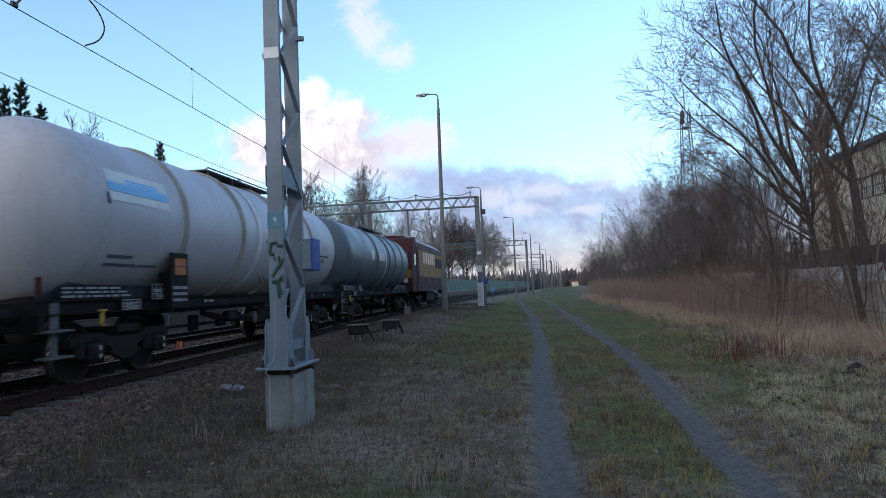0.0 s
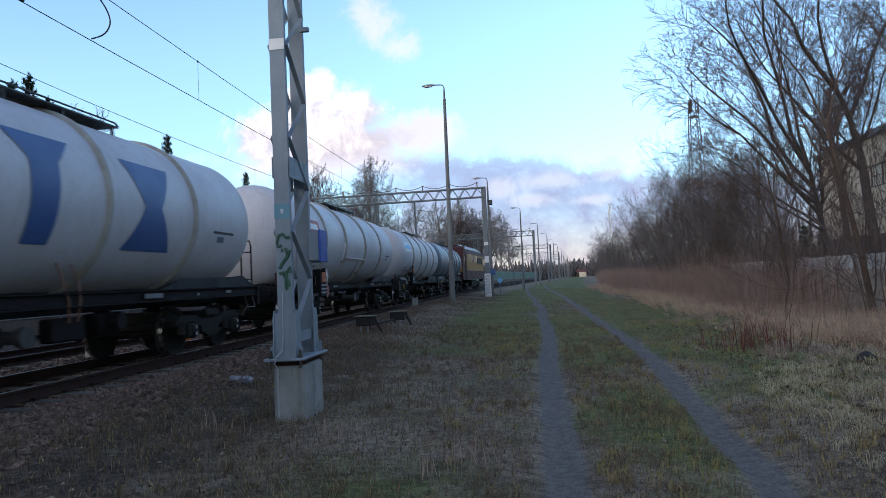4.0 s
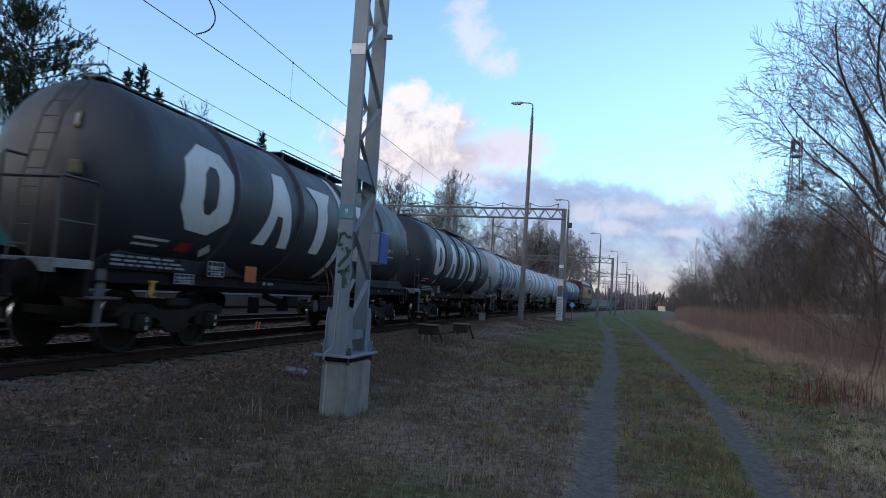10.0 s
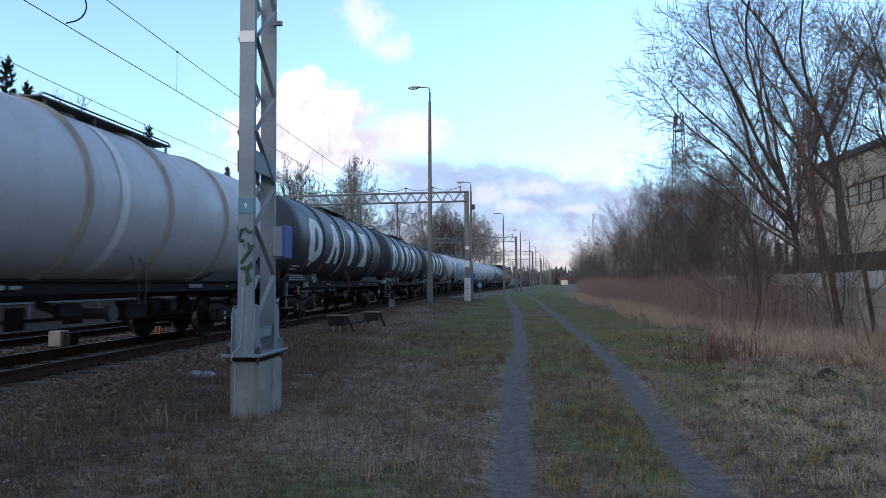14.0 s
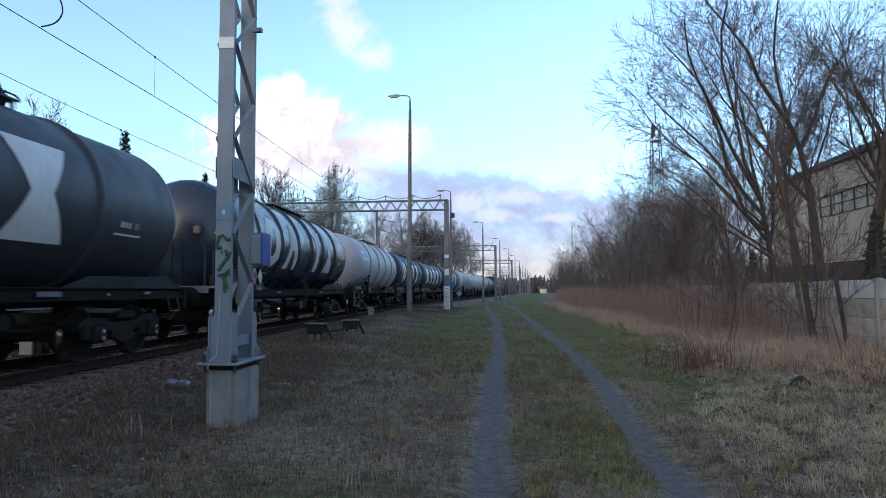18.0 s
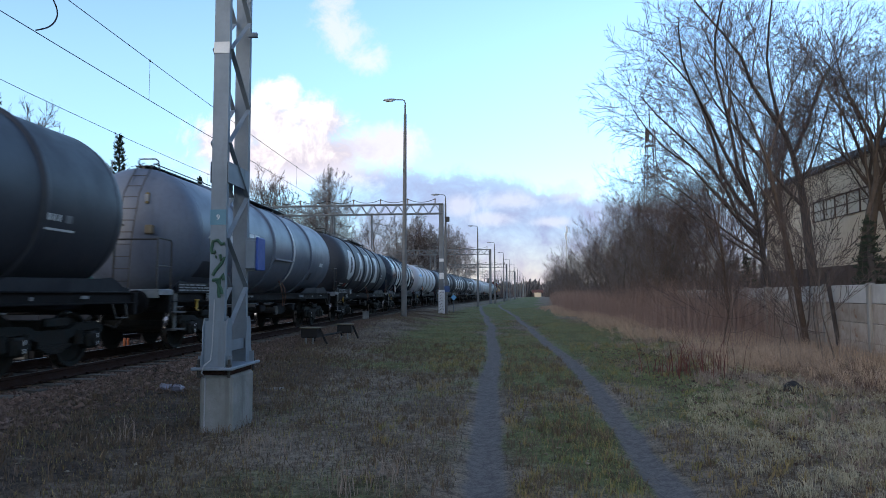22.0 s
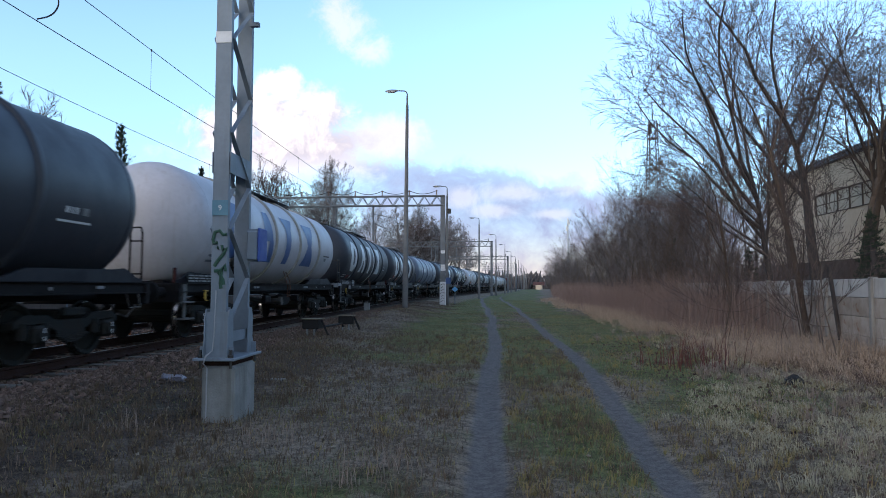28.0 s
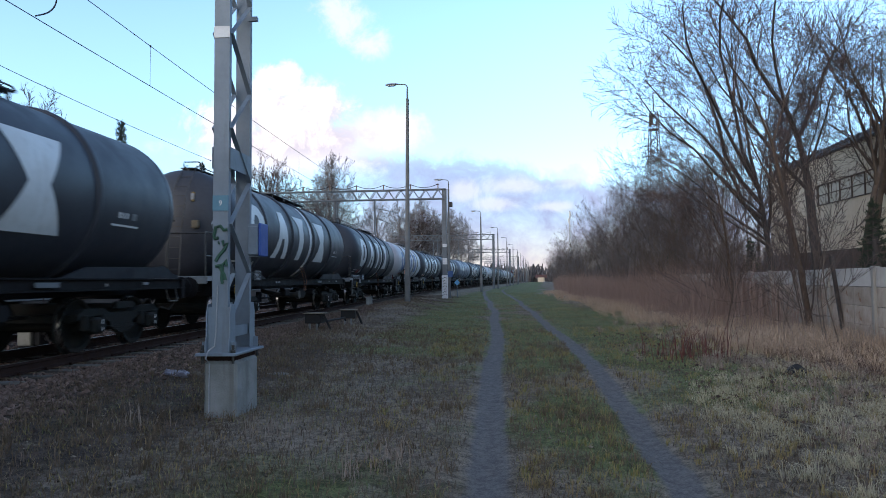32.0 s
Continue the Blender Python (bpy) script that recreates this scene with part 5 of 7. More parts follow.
for src, x, y, s in ((birch, -17.2, 74, 1.0), (far_tree, -19.5, 74, 0.9), (birch, -15.6, 96, 0.97), (birch, -14.6, 114, 1.1), (far_tree, -13.5, 124, 1.1), (birch, -13.6, 130, 1.28), (birch, -15.4, 134, 1.16), (birch, -12.1, 139, 1.18), (far_tree, -11.7, 145, 1.2), (birch, -9.9, 167, 1.4), (far_tree, -10.4, 176, 1.4), (birch, -7.8, 195, 1.45), (birch, -6.0, 216, 1.25), (far_tree, -23, 52, 0.75), (far_tree, -24.0, 33.6, 0.79), (far_tree, -25.5, 34.4, 0.95), (far_tree, -21.5, 31.0, 0.66), (far_tree, -26, 44, 0.7), (birch, -30, 52, 0.9), (birch, -27, 24, 0.8)):
    o = copy_thing(src, pose(x, y, 0, 0, 0, rng.uniform(0, 360)))
    wide = s * (0.72 if x < -20 else 1.0)
    o.scale = (wide, wide, s)


def conifer(name, seed, height, spread, round_top, label, taper=0.6, tufts=12, droop=-0.12):
    """A pine or spruce: trunk, boughs, and sprays of needles at their ends."""
    rng = np.random.default_rng(seed)
    trunk = [(0, 0, -0.1, 0, 0, height * 0.5, 0.17, 0.11), (0, 0, height * 0.5, 0.1, 0, height * 0.97, 0.11, 0.02)]
    boughs, tips, axes = [], [], []
    n = 80 if height < 6 or round_top else 130
    fine = math.sqrt(min(height / 11.5, 1)) * (1.0 if round_top else 0.8)
    for k in range(n):
        t = (0.56 if round_top else 0.12) + (0.43 if round_top else 0.86) * (k / n)
        w = (math.sin(math.pi * min(1, (1 - t) * 2.1 + 0.12)) if round_top else 0.95 * (1 - t) ** taper) * spread * rng.uniform(0.65, 1.0)
        a = rng.uniform(0, 6.28) if round_top else 2.4 * k + rng.uniform(-0.3, 0.3)
        if height < 6:
            t = t - 0.7 * ((k % 5) / n) * 0.86
        p = np.array([0.1 * t, 0, height * t])
        out = np.array([math.cos(a), math.sin(a), 0.0])
        q = p + out * w + np.array([0, 0, (0.28 if round_top else -droop) * w + 0.05])
        boughs.append((*p, *q, 0.03, 0.01))
        for j in range(24 if round_top else tufts):
            tips.append(p + (q - p) * rng.uniform(0.3, 1.04) + rng.normal(0, 0.25 if round_top else 0.05, 3) * fine)
            axes.append(out * rng.uniform(0.1, 0.9) + np.array([0, 0, rng.uniform(0.5, 1.1)]) + rng.normal(0, 0.22, 3))
    # the leading shoot
    for j in range(6):
        tips.append(np.array([0.1, 0, height * 0.95 + 0.05 * height * j / 6]))
        axes.append(np.array([rng.normal(0, 0.3), rng.normal(0, 0.3), 1.0]))
    # every tuft is a brush of needles round its shoot
    per = 44
    axis = np.repeat(np.array(axes), per, 0)
    axis /= np.linalg.norm(axis, axis=1, keepdims=True)
    c = np.repeat(np.array(tips), per, 0) + axis * rng.uniform(-0.06, 0.22, (len(axis), 1)) * fine
    d = rng.normal(0, 1, c.shape)
    d = d / np.linalg.norm(d, axis=1, keepdims=True) + axis * 0.8
    d /= np.linalg.norm(d, axis=1, keepdims=True)
    ln = rng.uniform(0.07, 0.14, (len(c), 1)) * fine
    side = np.cross(d, rng.normal(0, 1, d.shape))
    side = side / np.linalg.norm(side, axis=1, keepdims=True) * 0.011 * fine
    v = np.stack([c - side, c + side, c + d * ln], 1).reshape(-1, 3)
    t = thing(name, label, "tree", group="conifers beyond the tracks")
    part("trunk", segments_mesh("trunk", trunk, M["bark"], 8), None, t)
    tagged(part("boughwork", segments_mesh("boughwork", boughs, M["bark"], 4), None, t), kind="stuff")
    part("crown", raw_mesh("crown", v, np.arange(len(v)).reshape(-1, 3), M["needle"]), None, t, "dark green needles")
    return t


pine = conifer("pine_tree", 61, 11.5, 2.9, True, "dark green pine with a rounded crown behind the train")
pine.matrix_basis = pose(-21.3, 20.0, 0)
pine.scale = (0.80, 0.80, 0.96)
spruce = conifer("spruce_tree", 63, 11.6, 1.45, False, "narrow dark spruce behind the train", 0.68, 9)
spruce.matrix_basis = pose(-21.6, 26.3, -0.2)
young = conifer("young_spruce", 67, 3.7, 1.15, False, "small young spruce behind the concrete fence", 0.85, 6, 0.22)
young.matrix_basis = pose(13.6, 24.6, 0.0)
tagged(young, group="young spruces")
for src, x, y, s in ((pine, -24.2, 18.0, 1.0), (pine, -26.0, 20.0, 1.0), (pine, -27, 21.5, 1.0), (spruce, -22.5, 26.4, 0.97), (spruce, -20.9, 26.9, 0.90), (spruce, -22.7, 39.9, 1.0), (spruce, -17.6, 40.2, 0.77), (spruce, -27, 50, 0.85), (young, 11.0, 19.6, 1.0), (young, 12.3, 22.3, 0.85), (young, 9.9, 25.6, 0.8), (spruce, 12.6, 46.0, 0.50), (spruce, 13.8, 48.5, 0.56), (spruce, 12.1, 43.0, 0.42)):
    o = copy_thing(src, pose(x, y, 0, 0, 0, rng.uniform(0, 360)))
    o.scale = (s, s, s)
    if x > 0:
        tagged(o, "small young spruce behind the concrete fence", "tree", "young spruces")


# ---- grass, weeds and brush ----
def blades(name, spots, height, width, bend, mat, seed, label, category):
    """Blades of grass or canes: each a bent strip of two quads closed by a tip."""
    rng = np.random.default_rng(seed)
    p = np.asarray(spots, float)
    n = len(p)
    h = rng.uniform(height[0], height[1], n) * (p[:, 3] if p.shape[1] > 3 else 1)
    a = rng.uniform(0, 6.28, n)
    d = np.stack([np.cos(a), np.sin(a), np.zeros(n)], 1)
    b = rng.uniform(0.05, 1, n) * bend * h
    s = np.stack([-np.sin(a), np.cos(a), np.zeros(n)], 1) * (rng.uniform(width[0], width[1], n) / 2)[:, None]
    z = np.array([0, 0, 1.0])
    base = p[:, :3] - z * 0.02
    mid = base + d * (b * 0.3)[:, None] + z * (h * 0.55)[:, None]
    tip = base + d * b[:, None] + z * h[:, None]
    v = np.stack([base - s, base + s, mid - s * 0.8, mid + s * 0.8, tip], 1).reshape(-1, 3)
    f = np.array([(0, 1, 3), (0, 3, 2), (2, 3, 4)])
    f = (f[None] + 5 * np.arange(n)[:, None, None]).reshape(-1, 3)
    return tagged(new(name, raw_mesh(name, v, f, mat)), label, category, kind="stuff")


def scatter(seed, n, x0, x1, y0, y1, keep, power=1.5, clump=0.0):
    rng = np.random.default_rng(seed)
    y = y0 + (y1 - y0) * rng.random(n) ** power
    x = x0 + (x1 - x0) * rng.random(n) + line_x(y) * 1.0
    if clump:
        k = rng.integers(0, max(1, n // 9), n)
        x, y = x[k] + rng.normal(0, clump, n), y[k] + rng.normal(0, clump, n)
    ok = rng.random(n) < keep(x - line_x(y), y)
    x, y = x[ok], y[ok]
    return np.stack([x, y, land(x, y), rng.uniform(0.6, 1.0, len(x))], 1)


def off_ruts(x, y):
    d = np.minimum(np.abs(x + line_x(y) - rut_l(y)) / 0.225, np.abs(x + line_x(y) - rut_r(y)) / 0.20)
    return np.clip((d - 0.8) / 0.6, 0, 1)


def tussocks(name, centres, per, height, width, spread, mat, seed, label, lean=(0.0, 0.0)):
    """Tufts of long dead blades that rise from one root and droop over to all sides."""
    rng = np.random.default_rng(seed)
    c = np.repeat(np.asarray(centres, float), per, 0)
    n = len(c)
    a = rng.uniform(0, 6.28, n)
    out = np.stack([np.cos(a), np.sin(a), np.zeros(n)], 1)
    root = c[:, :3] + out * (rng.random(n) * spread)[:, None]
    h = rng.uniform(height[0], height[1], n) * c[:, 3]
    d = out * rng.uniform(0.3, 1.1, n)[:, None] + np.array([lean[0], lean[1], 0]) + rng.normal(0, 0.25, (n, 3)) * (1, 1, 0)
    s = np.stack([-np.sin(a), np.cos(a), np.zeros(n)], 1) * (rng.uniform(width[0], width[1], n) / 2)[:, None]
    drop = rng.uniform(0.15, 0.95, n)
    z = np.array([0, 0, 1.0])
    p1 = root + d * (h * 0.30)[:, None] + z * (h * 0.62)[:, None]
    p2 = root + d * (h * 0.75)[:, None] + z * (h * (0.85 - 0.2 * drop))[:, None]
    p3 = root + d * (h * 1.15)[:, None] + z * (h * (0.95 - 0.85 * drop))[:, None]
    v = np.stack([root - s - z * 0.02, root + s - z * 0.02, p1 - s, p1 + s, p2 - s * 0.7, p2 + s * 0.7, p3], 1).reshape(-1, 3)
    f = np.array([(0, 1, 3), (0, 3, 2), (2, 3, 5), (2, 5, 4), (4, 5, 6)])
    f = (f[None] + 7 * np.arange(n)[:, None, None]).reshape(-1, 3)
    return tagged(new(name, raw_mesh(name, v, f, mat)), label, "grass", kind="stuff")


def clamp_lush(x, y):
    return np.clip(lush(x, y) * 1.5 - 0.1, 0, 1)


blades("lawn_grass", scatter(1, 250000, -4.6, 6.8, 3.0, 75, lambda x, y: off_ruts(x, y) * clamp_lush(x, y) * np.clip(0.72 + 0.6 * wave(x, y, 1.7, 2.2), 0.2, 1), 1.9), (0.03, 0.11), (0.005, 0.011), 0.9, M["clover"], 1, "short green grass on both sides of the ruts", "grass")
blades("worn_grass", scatter(3, 120000, -5.0, 7.5, 3.0, 40, lambda x, y: off_ruts(x, y) * np.clip(0.5 + 0.5 * wave(x, y, 1.3, 7.0), 0.1, 1), 1.9), (0.03, 0.10), (0.004, 0.010), 1.1, M["grass"], 3, "worn olive and straw-coloured grass", "grass")
blades("dead_grass", scatter(2, 190000, -6.0, 8.5, 3.0, 40, lambda x, y: off_ruts(x, y) * np.clip(1.1 - clamp_lush(x, y), 0.15, 1), 2.0), (0.025, 0.12), (0.004, 0.010), 1.2, M["moor"], 2, "dark flattened dead grass and weeds on the verge", "grass")
tussocks("verge_tussocks", scatter(11, 3000, -5.6, 2.0, 3.2, 20, lambda x, y: off_ruts(x, y) * np.clip(0.5 + 0.6 * wave(x, y, 0.9, 1.3), 0.05, 1), 1.4), 15, (0.05, 0.17), (0.003, 0.007), 0.07, M["weed"], 11, "small brown tufts of withered grass on the verge")
tussocks("olive_tussocks", scatter(12, 2600, -1.2, 7.5, 3.2, 20, lambda x, y: off_ruts(x, y) * np.clip(0.5 + 0.6 * wave(x, y, 1.0, 4.3), 0.05, 1), 1.4), 15, (0.05, 0.14), (0.003, 0.007), 0.07, M["grass"], 12, "small olive tufts of grass")
straw_zone = lambda x, y: np.clip((x - rut_r(y) + line_x(y) - 0.45) / 0.5, 0, 1) * np.clip(0.55 + 0.6 * wave(x, y, 1.2, 6.0) + 0.5 * (y < 9), 0.1, 1) * np.clip(1.6 - y / 16, 0.25, 1) * np.clip((x - 2.0 - np.clip((y - 8.5) / 2, 0, 2)) / 0.6, 0, 1)
tussocks("straw_tussocks", scatter(4, 2600, 1.7, 8.0, 3.6, 24, straw_zone, 1.5), 30, (0.07, 0.18), (0.002, 0.005), 0.10, M["grass_dry"], 4, "pale straw-coloured tufts of long drooping dead grass", (-0.35, -0.35))
tussocks("rust_tussocks", scatter(13, 1000, 2.6, 8.4, 4.5, 22, lambda x, y: np.clip((x - 2.4) / 2, 0, 1) * np.clip(0.5 + 0.5 * wave(x, y, 1.4, 2.5), 0.05, 1), 1.5), 30, (0.10, 0.26), (0.004, 0.008), 0.09, M["reed"], 13, "rusty brown tufts of dead grass")
blades("verge_weeds", scatter(5, 9000, -5.8, -0.3, 3.2, 24, lambda x, y: np.clip(0.35 + 0.6 * wave(x, y, 1.1, 8.0), 0.05, 1), 1.4, 0.05), (0.06, 0.26), (0.004, 0.008), 0.7, M["weed"], 5, "brown dried weeds along the ballast", "weeds")
straw_belt = lambda x, y: np.clip((x - 4.2 - 0.012 * y) / 1.2, 0, 1) * np.clip((9.0 - x) / 1.0, 0.1, 1) * np.clip(0.5 + 0.7 * wave(x, y, 0.8, 2.0), 0.06, 1) * np.clip((y - 9.5) / 4.5, 0, 1)
tussocks("reed_grass", scatter(6, 5200, 4.4, 9.5, 9.5, 75, straw_belt, 1.7), 26, (0.18, 0.52), (0.003, 0.007), 0.12, M["straw"], 6, "soft straw-coloured dead grass at the foot of the thicket", (-0.25, -0.1))
blades("tall_straw", scatter(16, 16000, 4.8, 9.5, 13, 80, lambda x, y: np.clip((x - 4.9 - 0.02 * y) / 1.6, 0, 1) * np.clip(0.4 + 0.7 * wave(x, y, 0.8, 2.0), 0.04, 1), 1.5, 0.2), (0.3, 1.0), (0.004, 0.007), 0.6, M["reed"], 16, "tall dry stalks at the foot of the thicket", "grass")
blades("red_canes", scatter(8, 15000, 4.6, 11.0, 17, 130, lambda x, y: np.clip((x - 4.6 - 0.02 * y) / 1.8, 0, 1) * np.clip(0.55 + 0.7 * wave(x, y, 0.4, 9.0), 0.08, 1), 1.25, 0.3), (0.3, 2.4), (0.006, 0.012), 0.45, M["cane"], 8, "reddish-brown bare bramble canes", "brush")
blades("bramble_haze", scatter(17, 42000, 5.2, 9.4, 21, 70, lambda x, y: np.clip((x - 5.4 - 0.02 * y) / 1.4, 0, 1) * np.clip(0.6 + 0.6 * wave(x, y, 0.5, 3.0), 0.1, 1), 1.3, 0.35), (0.3, 2.1), (0.004, 0.008), 0.9, M["cane"], 17, "dense tangle of thin brown bramble shoots", "brush")
blades("thicket_shoots", scatter(23, 42000, 7.0, 11.4, 17.5, 42, lambda x, y: np.clip((7.15 + 0.128 * (y - 9.45) - x) / 0.3, 0, 1) * np.clip((x - 6.6 - 0.04 * (y - 19)) / 1.2, 0, 1) * np.clip((y - 18) / 5, 0.15, 1) * np.clip(0.6 + 0.7 * wave(x, y, 0.7, 5.0), 0.08, 1), 1.3, 0.3), (0.7, 2.9), (0.005, 0.010), 0.7, M["cane"], 23, "tall red-brown shoots standing before the concrete fence", "brush")
tussocks("brown_bank", scatter(18, 900, 5.2, 8.2, 7.0, 14.0, lambda x, y: np.clip((x - 5.0) / 1.2, 0, 1), 1.2), 30, (0.08, 0.24), (0.004, 0.009), 0.12, M["rust"], 18, "dark rusty dead leaves and grass below the fence")
blades("far_brush", scatter(19, 46000, 5.6, 12.5, 55, 210, lambda x, y: np.clip((x - 5.8 - 0.012 * y) / 1.6, 0, 1) * np.clip(0.6 + 0.6 * wave(x, y, 0.25, 3.0), 0.1, 1), 1.2, 0.5), (0.8, 2.6), (0.012, 0.024), 0.7, M["cane"], 19, "mauve-brown haze of bare brush along the far path", "brush")
near_canes = np.array([(3.72 + random.gauss(0, 0.42), 12.5 + random.gauss(0, 0.36), 0.05, random.uniform(0.35, 1.0)) for k in range(150)])
dry_stems = np.array([(cx + random.gauss(0, 0.16), cy + random.gauss(0, 0.14), float(land(cx, cy)), random.uniform(0.4, 1.0)) for cx, cy in ((-1.05, 5.15), (-0.78, 5.6), (-2.1, 6.3), (-3.6, 6.6)) for k in range(70)])
blades("dry_weed", dry_stems, (0.14, 0.34), (0.004, 0.008), 0.8, M["reed"], 20, "pale withered weed stalks standing in the verge", "weeds")
blades("cane_bush", near_canes, (0.35, 1.05), (0.008, 0.015), 0.9, M["red_cane"], 9, "small bush of bare dark red canes in the grass", "bush")
blades("far_scrub", scatter(14, 30000, -24.0, -17.4, 2, 75, lambda x, y: np.clip(0.6 + 0.5 * wave(x, y, 0.5, 1.5), 0.1, 1), 1.2, 0.4), (0.8, 2.6), (0.012, 0.03), 0.5, M["twig"], 14, "dark bare scrub beyond the second track", "brush")
blades("bank_grass", scatter(15, 80000, -6.0, -1.5, 8, 60, lambda x, y: np.clip(0.55 + 0.6 * wave(x, y, 0.9, 4.5), 0.08, 1) * np.clip((y - 8) / 9, 0, 1) * np.clip((-x - 1.6 + 0.9 * wave(x, y, 0.35, 1.5)) / 2.2, 0, 1), 1.4), (0.05, 0.17), (0.006, 0.012), 0.8, M["moor"], 15, "dull withered grass on the low bank beside the track", "grass")
# the same turf goes on behind the camera
blades("turf_behind", scatter(21, 60000, -6.0, 8.0, -9, 3.1, lambda x, y: off_ruts(x, y) * np.clip(0.6 + 0.4 * wave(x, y, 1.3, 7.0), 0.1, 1), 1.0), (0.03, 0.11), (0.005, 0.011), 1.0, M["moor"], 21, "dark withered turf along the path", "grass")
blades("green_behind", scatter(22, 50000, -4.6, 6.8, -9, 3.1, lambda x, y: off_ruts(x, y) * clamp_lush(x, y), 1.0), (0.03, 0.10), (0.005, 0.011), 0.9, M["clover"], 22, "short green grass beside the ruts", "grass")

# ---- concrete fence, hall and far buildings ----
fence = thing("concrete_fence", "weathered grey precast concrete panel fence with posts", "fence")
cap_data = Mesh().box((1.245, 0, 0.21), (2.40, 0.05, 0.40), 0.012).box((1.245, -0.028, 0.32), (2.3, 0.016, 0.05), 0.006).box((1.245, -0.028, 0.11), (2.3, 0.016, 0.05), 0.006).mesh("panel", M["fence_pale"])
panel_data = []
for k in range(3):
    # rough-faced panels: rows of cast stones standing a little proud
    pm, rs = Mesh().box((1.245, 0, 0.21), (2.40, 0.045, 0.405), 0.01), random.Random(70 + k)
    for row in range(3):
        x = 0.07 - 0.1 * (row % 2) * rs.random()
        while x < 2.36:
            w_ = rs.uniform(0.14, 0.34)
            x1 = min(x + w_, 2.43)
            if x1 - x > 0.06 and x >= 0.05:
                pm.box(((x + x1) / 2, -0.026, 0.075 + 0.135 * row), (x1 - x - 0.018, 0.016 + 0.012 * rs.random(), 0.118), 0.006)
            x = x1
    panel_data.append(pm.mesh("panel", M["fence_stone"]))
post_data = Mesh().box((0, 0, 0.76), (0.13, 0.15, 1.80), 0.015).mesh("post", M["fence_concrete"])
fa = math.atan2(1.0, 0.128)
for k in range(21):
    x, y = 7.40 + 2.49 * k * math.cos(fa), 9.45 + 2.49 * k * math.sin(fa)
    part("post", post_data, None, fence, at=pose(x, y, 0.05, 0, 0, math.degrees(fa)))
    for j in range(4):
        part("panel", cap_data if j == 3 else panel_data[(k + j) % 3], None, fence, at=pose(x, y, 0.03 + 0.412 * j, 0, 0, math.degrees(fa)), label="" if j < 3 else "pale ribbed top panel")
post2 = Mesh().beam((0.1, 0, -0.1), (-0.16, 0, 2.0), 0.075, 0.075, 0.01)
wp = thing("fence_stake", "dark leaning wooden stake in the brush", "stake", pose(8.16, 16.1, 0))
part("pole", post2, M["bark"], wp)


def hall():
    """A long, plain hall with a ribbon of windows under a dark roof edge; local x runs along the front."""
    L, H, D = 46.0, 9.15, 16.0
    t = thing("industrial_hall", "beige rendered hall with a ribbon window and dark roof edge", "building", pose(21.5, 52.0, 0, 0, 0, -93.0))
    part("wall", Mesh().box((L / 2, D / 2, 1.55), (L, D, 3.1)), M["plinth_brown"], t, "dark brown boarded plinth")
    part("wall", Mesh().box((L / 2, D / 2, 4.55), (L - 0.02, D - 0.02, 2.9)), M["facade"], t)
    part("wall", Mesh().box((L / 2, D / 2, 8.15), (L - 0.02, D - 0.02, 1.8)), M["facade"], t)
    part("wall", Mesh().box((L / 2, D / 2 + 0.2, 6.62), (L - 0.3, D - 0.4, 1.26)), M["black"], t)
    part("wall", Mesh().box((4.15, 0.2, 6.62), (8.26, 0.38, 1.26)), M["facade"], t)
    part("roof", Mesh().box((L / 2, D / 2, H + 0.05), (L + 0.5, D + 0.5, 0.42), 0.05), M["roof_edge"], t, "dark blue-grey roof edge")
    for k in range(24):
        x = 8.3 + 1.46 * k
        w = part("window", Mesh().box((x + 0.73, 0.07, 6.62), (1.44, 0.05, 1.26), 0.01), M["pane"], t, "grimy window pane")
        fr = Mesh().box((x, 0.02, 6.62), (0.07, 0.08, 1.26)).box((x + 0.73, 0.03, 6.62), (1.35, 0.06, 0.05)).box((x + 0.73, 0.0, 5.99), (1.46, 0.10, 0.05)).box((x + 0.73, 0.0, 7.25), (1.46, 0.12, 0.06))
        part("window_frame", fr, M["plinth_brown"], w)
    return t


hall()

shed = thing("far_house", "small distant house with a pale wall and red roof", "house", pose(25.6, 320, 0, 0, 0, -8))
part("wall", Mesh().box((0, 0, 1.1), (3, 5, 2.2)), M["facade"], shed)
part("roof", Mesh().prism([(-2.0, 2.1), (2.0, 2.1), (0, 3.6)], -2.8, 2.8), M["roof_tile"], shed)

mast_t = thing("radio_mast", "distant thin white radio mast with antennas", "mast", pose(37.0, 300, 0))
part("pole", Mesh().cyl((0, 0, 0), (0, 0, 32), 0.38, 0.22, 8), M["plain_white"], mast_t)
for k, z in enumerate((27.5, 30.0)):
    part("antenna", Mesh().box((-0.5 + 1.0 * (k % 2), 0, z), (0.5, 0.5, 2.4), 0.1), M["plain_white"], mast_t)

tower = thing("lattice_tower", "reddish lattice telecom tower behind the trees", "tower", pose(26.2, 105, 0))
for dx, dy in ((-1, -1), (1, -1), (-1, 1), (1, 1)):
    part("tower_leg", Mesh().beam((dx * 1.5, dy * 1.5, 0), (dx * 0.5, dy * 0.5, 27.5), 0.11, 0.11), M["tower_red"], tower)
for k in range(16):
    z0, z1 = 27.5 * k / 16, 27.5 * (k + 1) / 16
    w0, w1 = 1.5 - z0 / 27.5, 1.5 - z1 / 27.5
    for y0, y1 in ((-w0, -w1), (w0, w1)):
        for s in (-1, 1):
            part("brace", Mesh().beam((-w0 * s, y0, z0), (w1 * s, y1, z1), 0.06, 0.06), M["tower_red"], tower)
for a in range(3):
    part("antenna", Mesh().box((math.cos(a * 2.1) * 0.75, math.sin(a * 2.1) * 0.6, 26.2), (0.25, 0.25, 1.9), 0.05), M["tower_red"], tower)
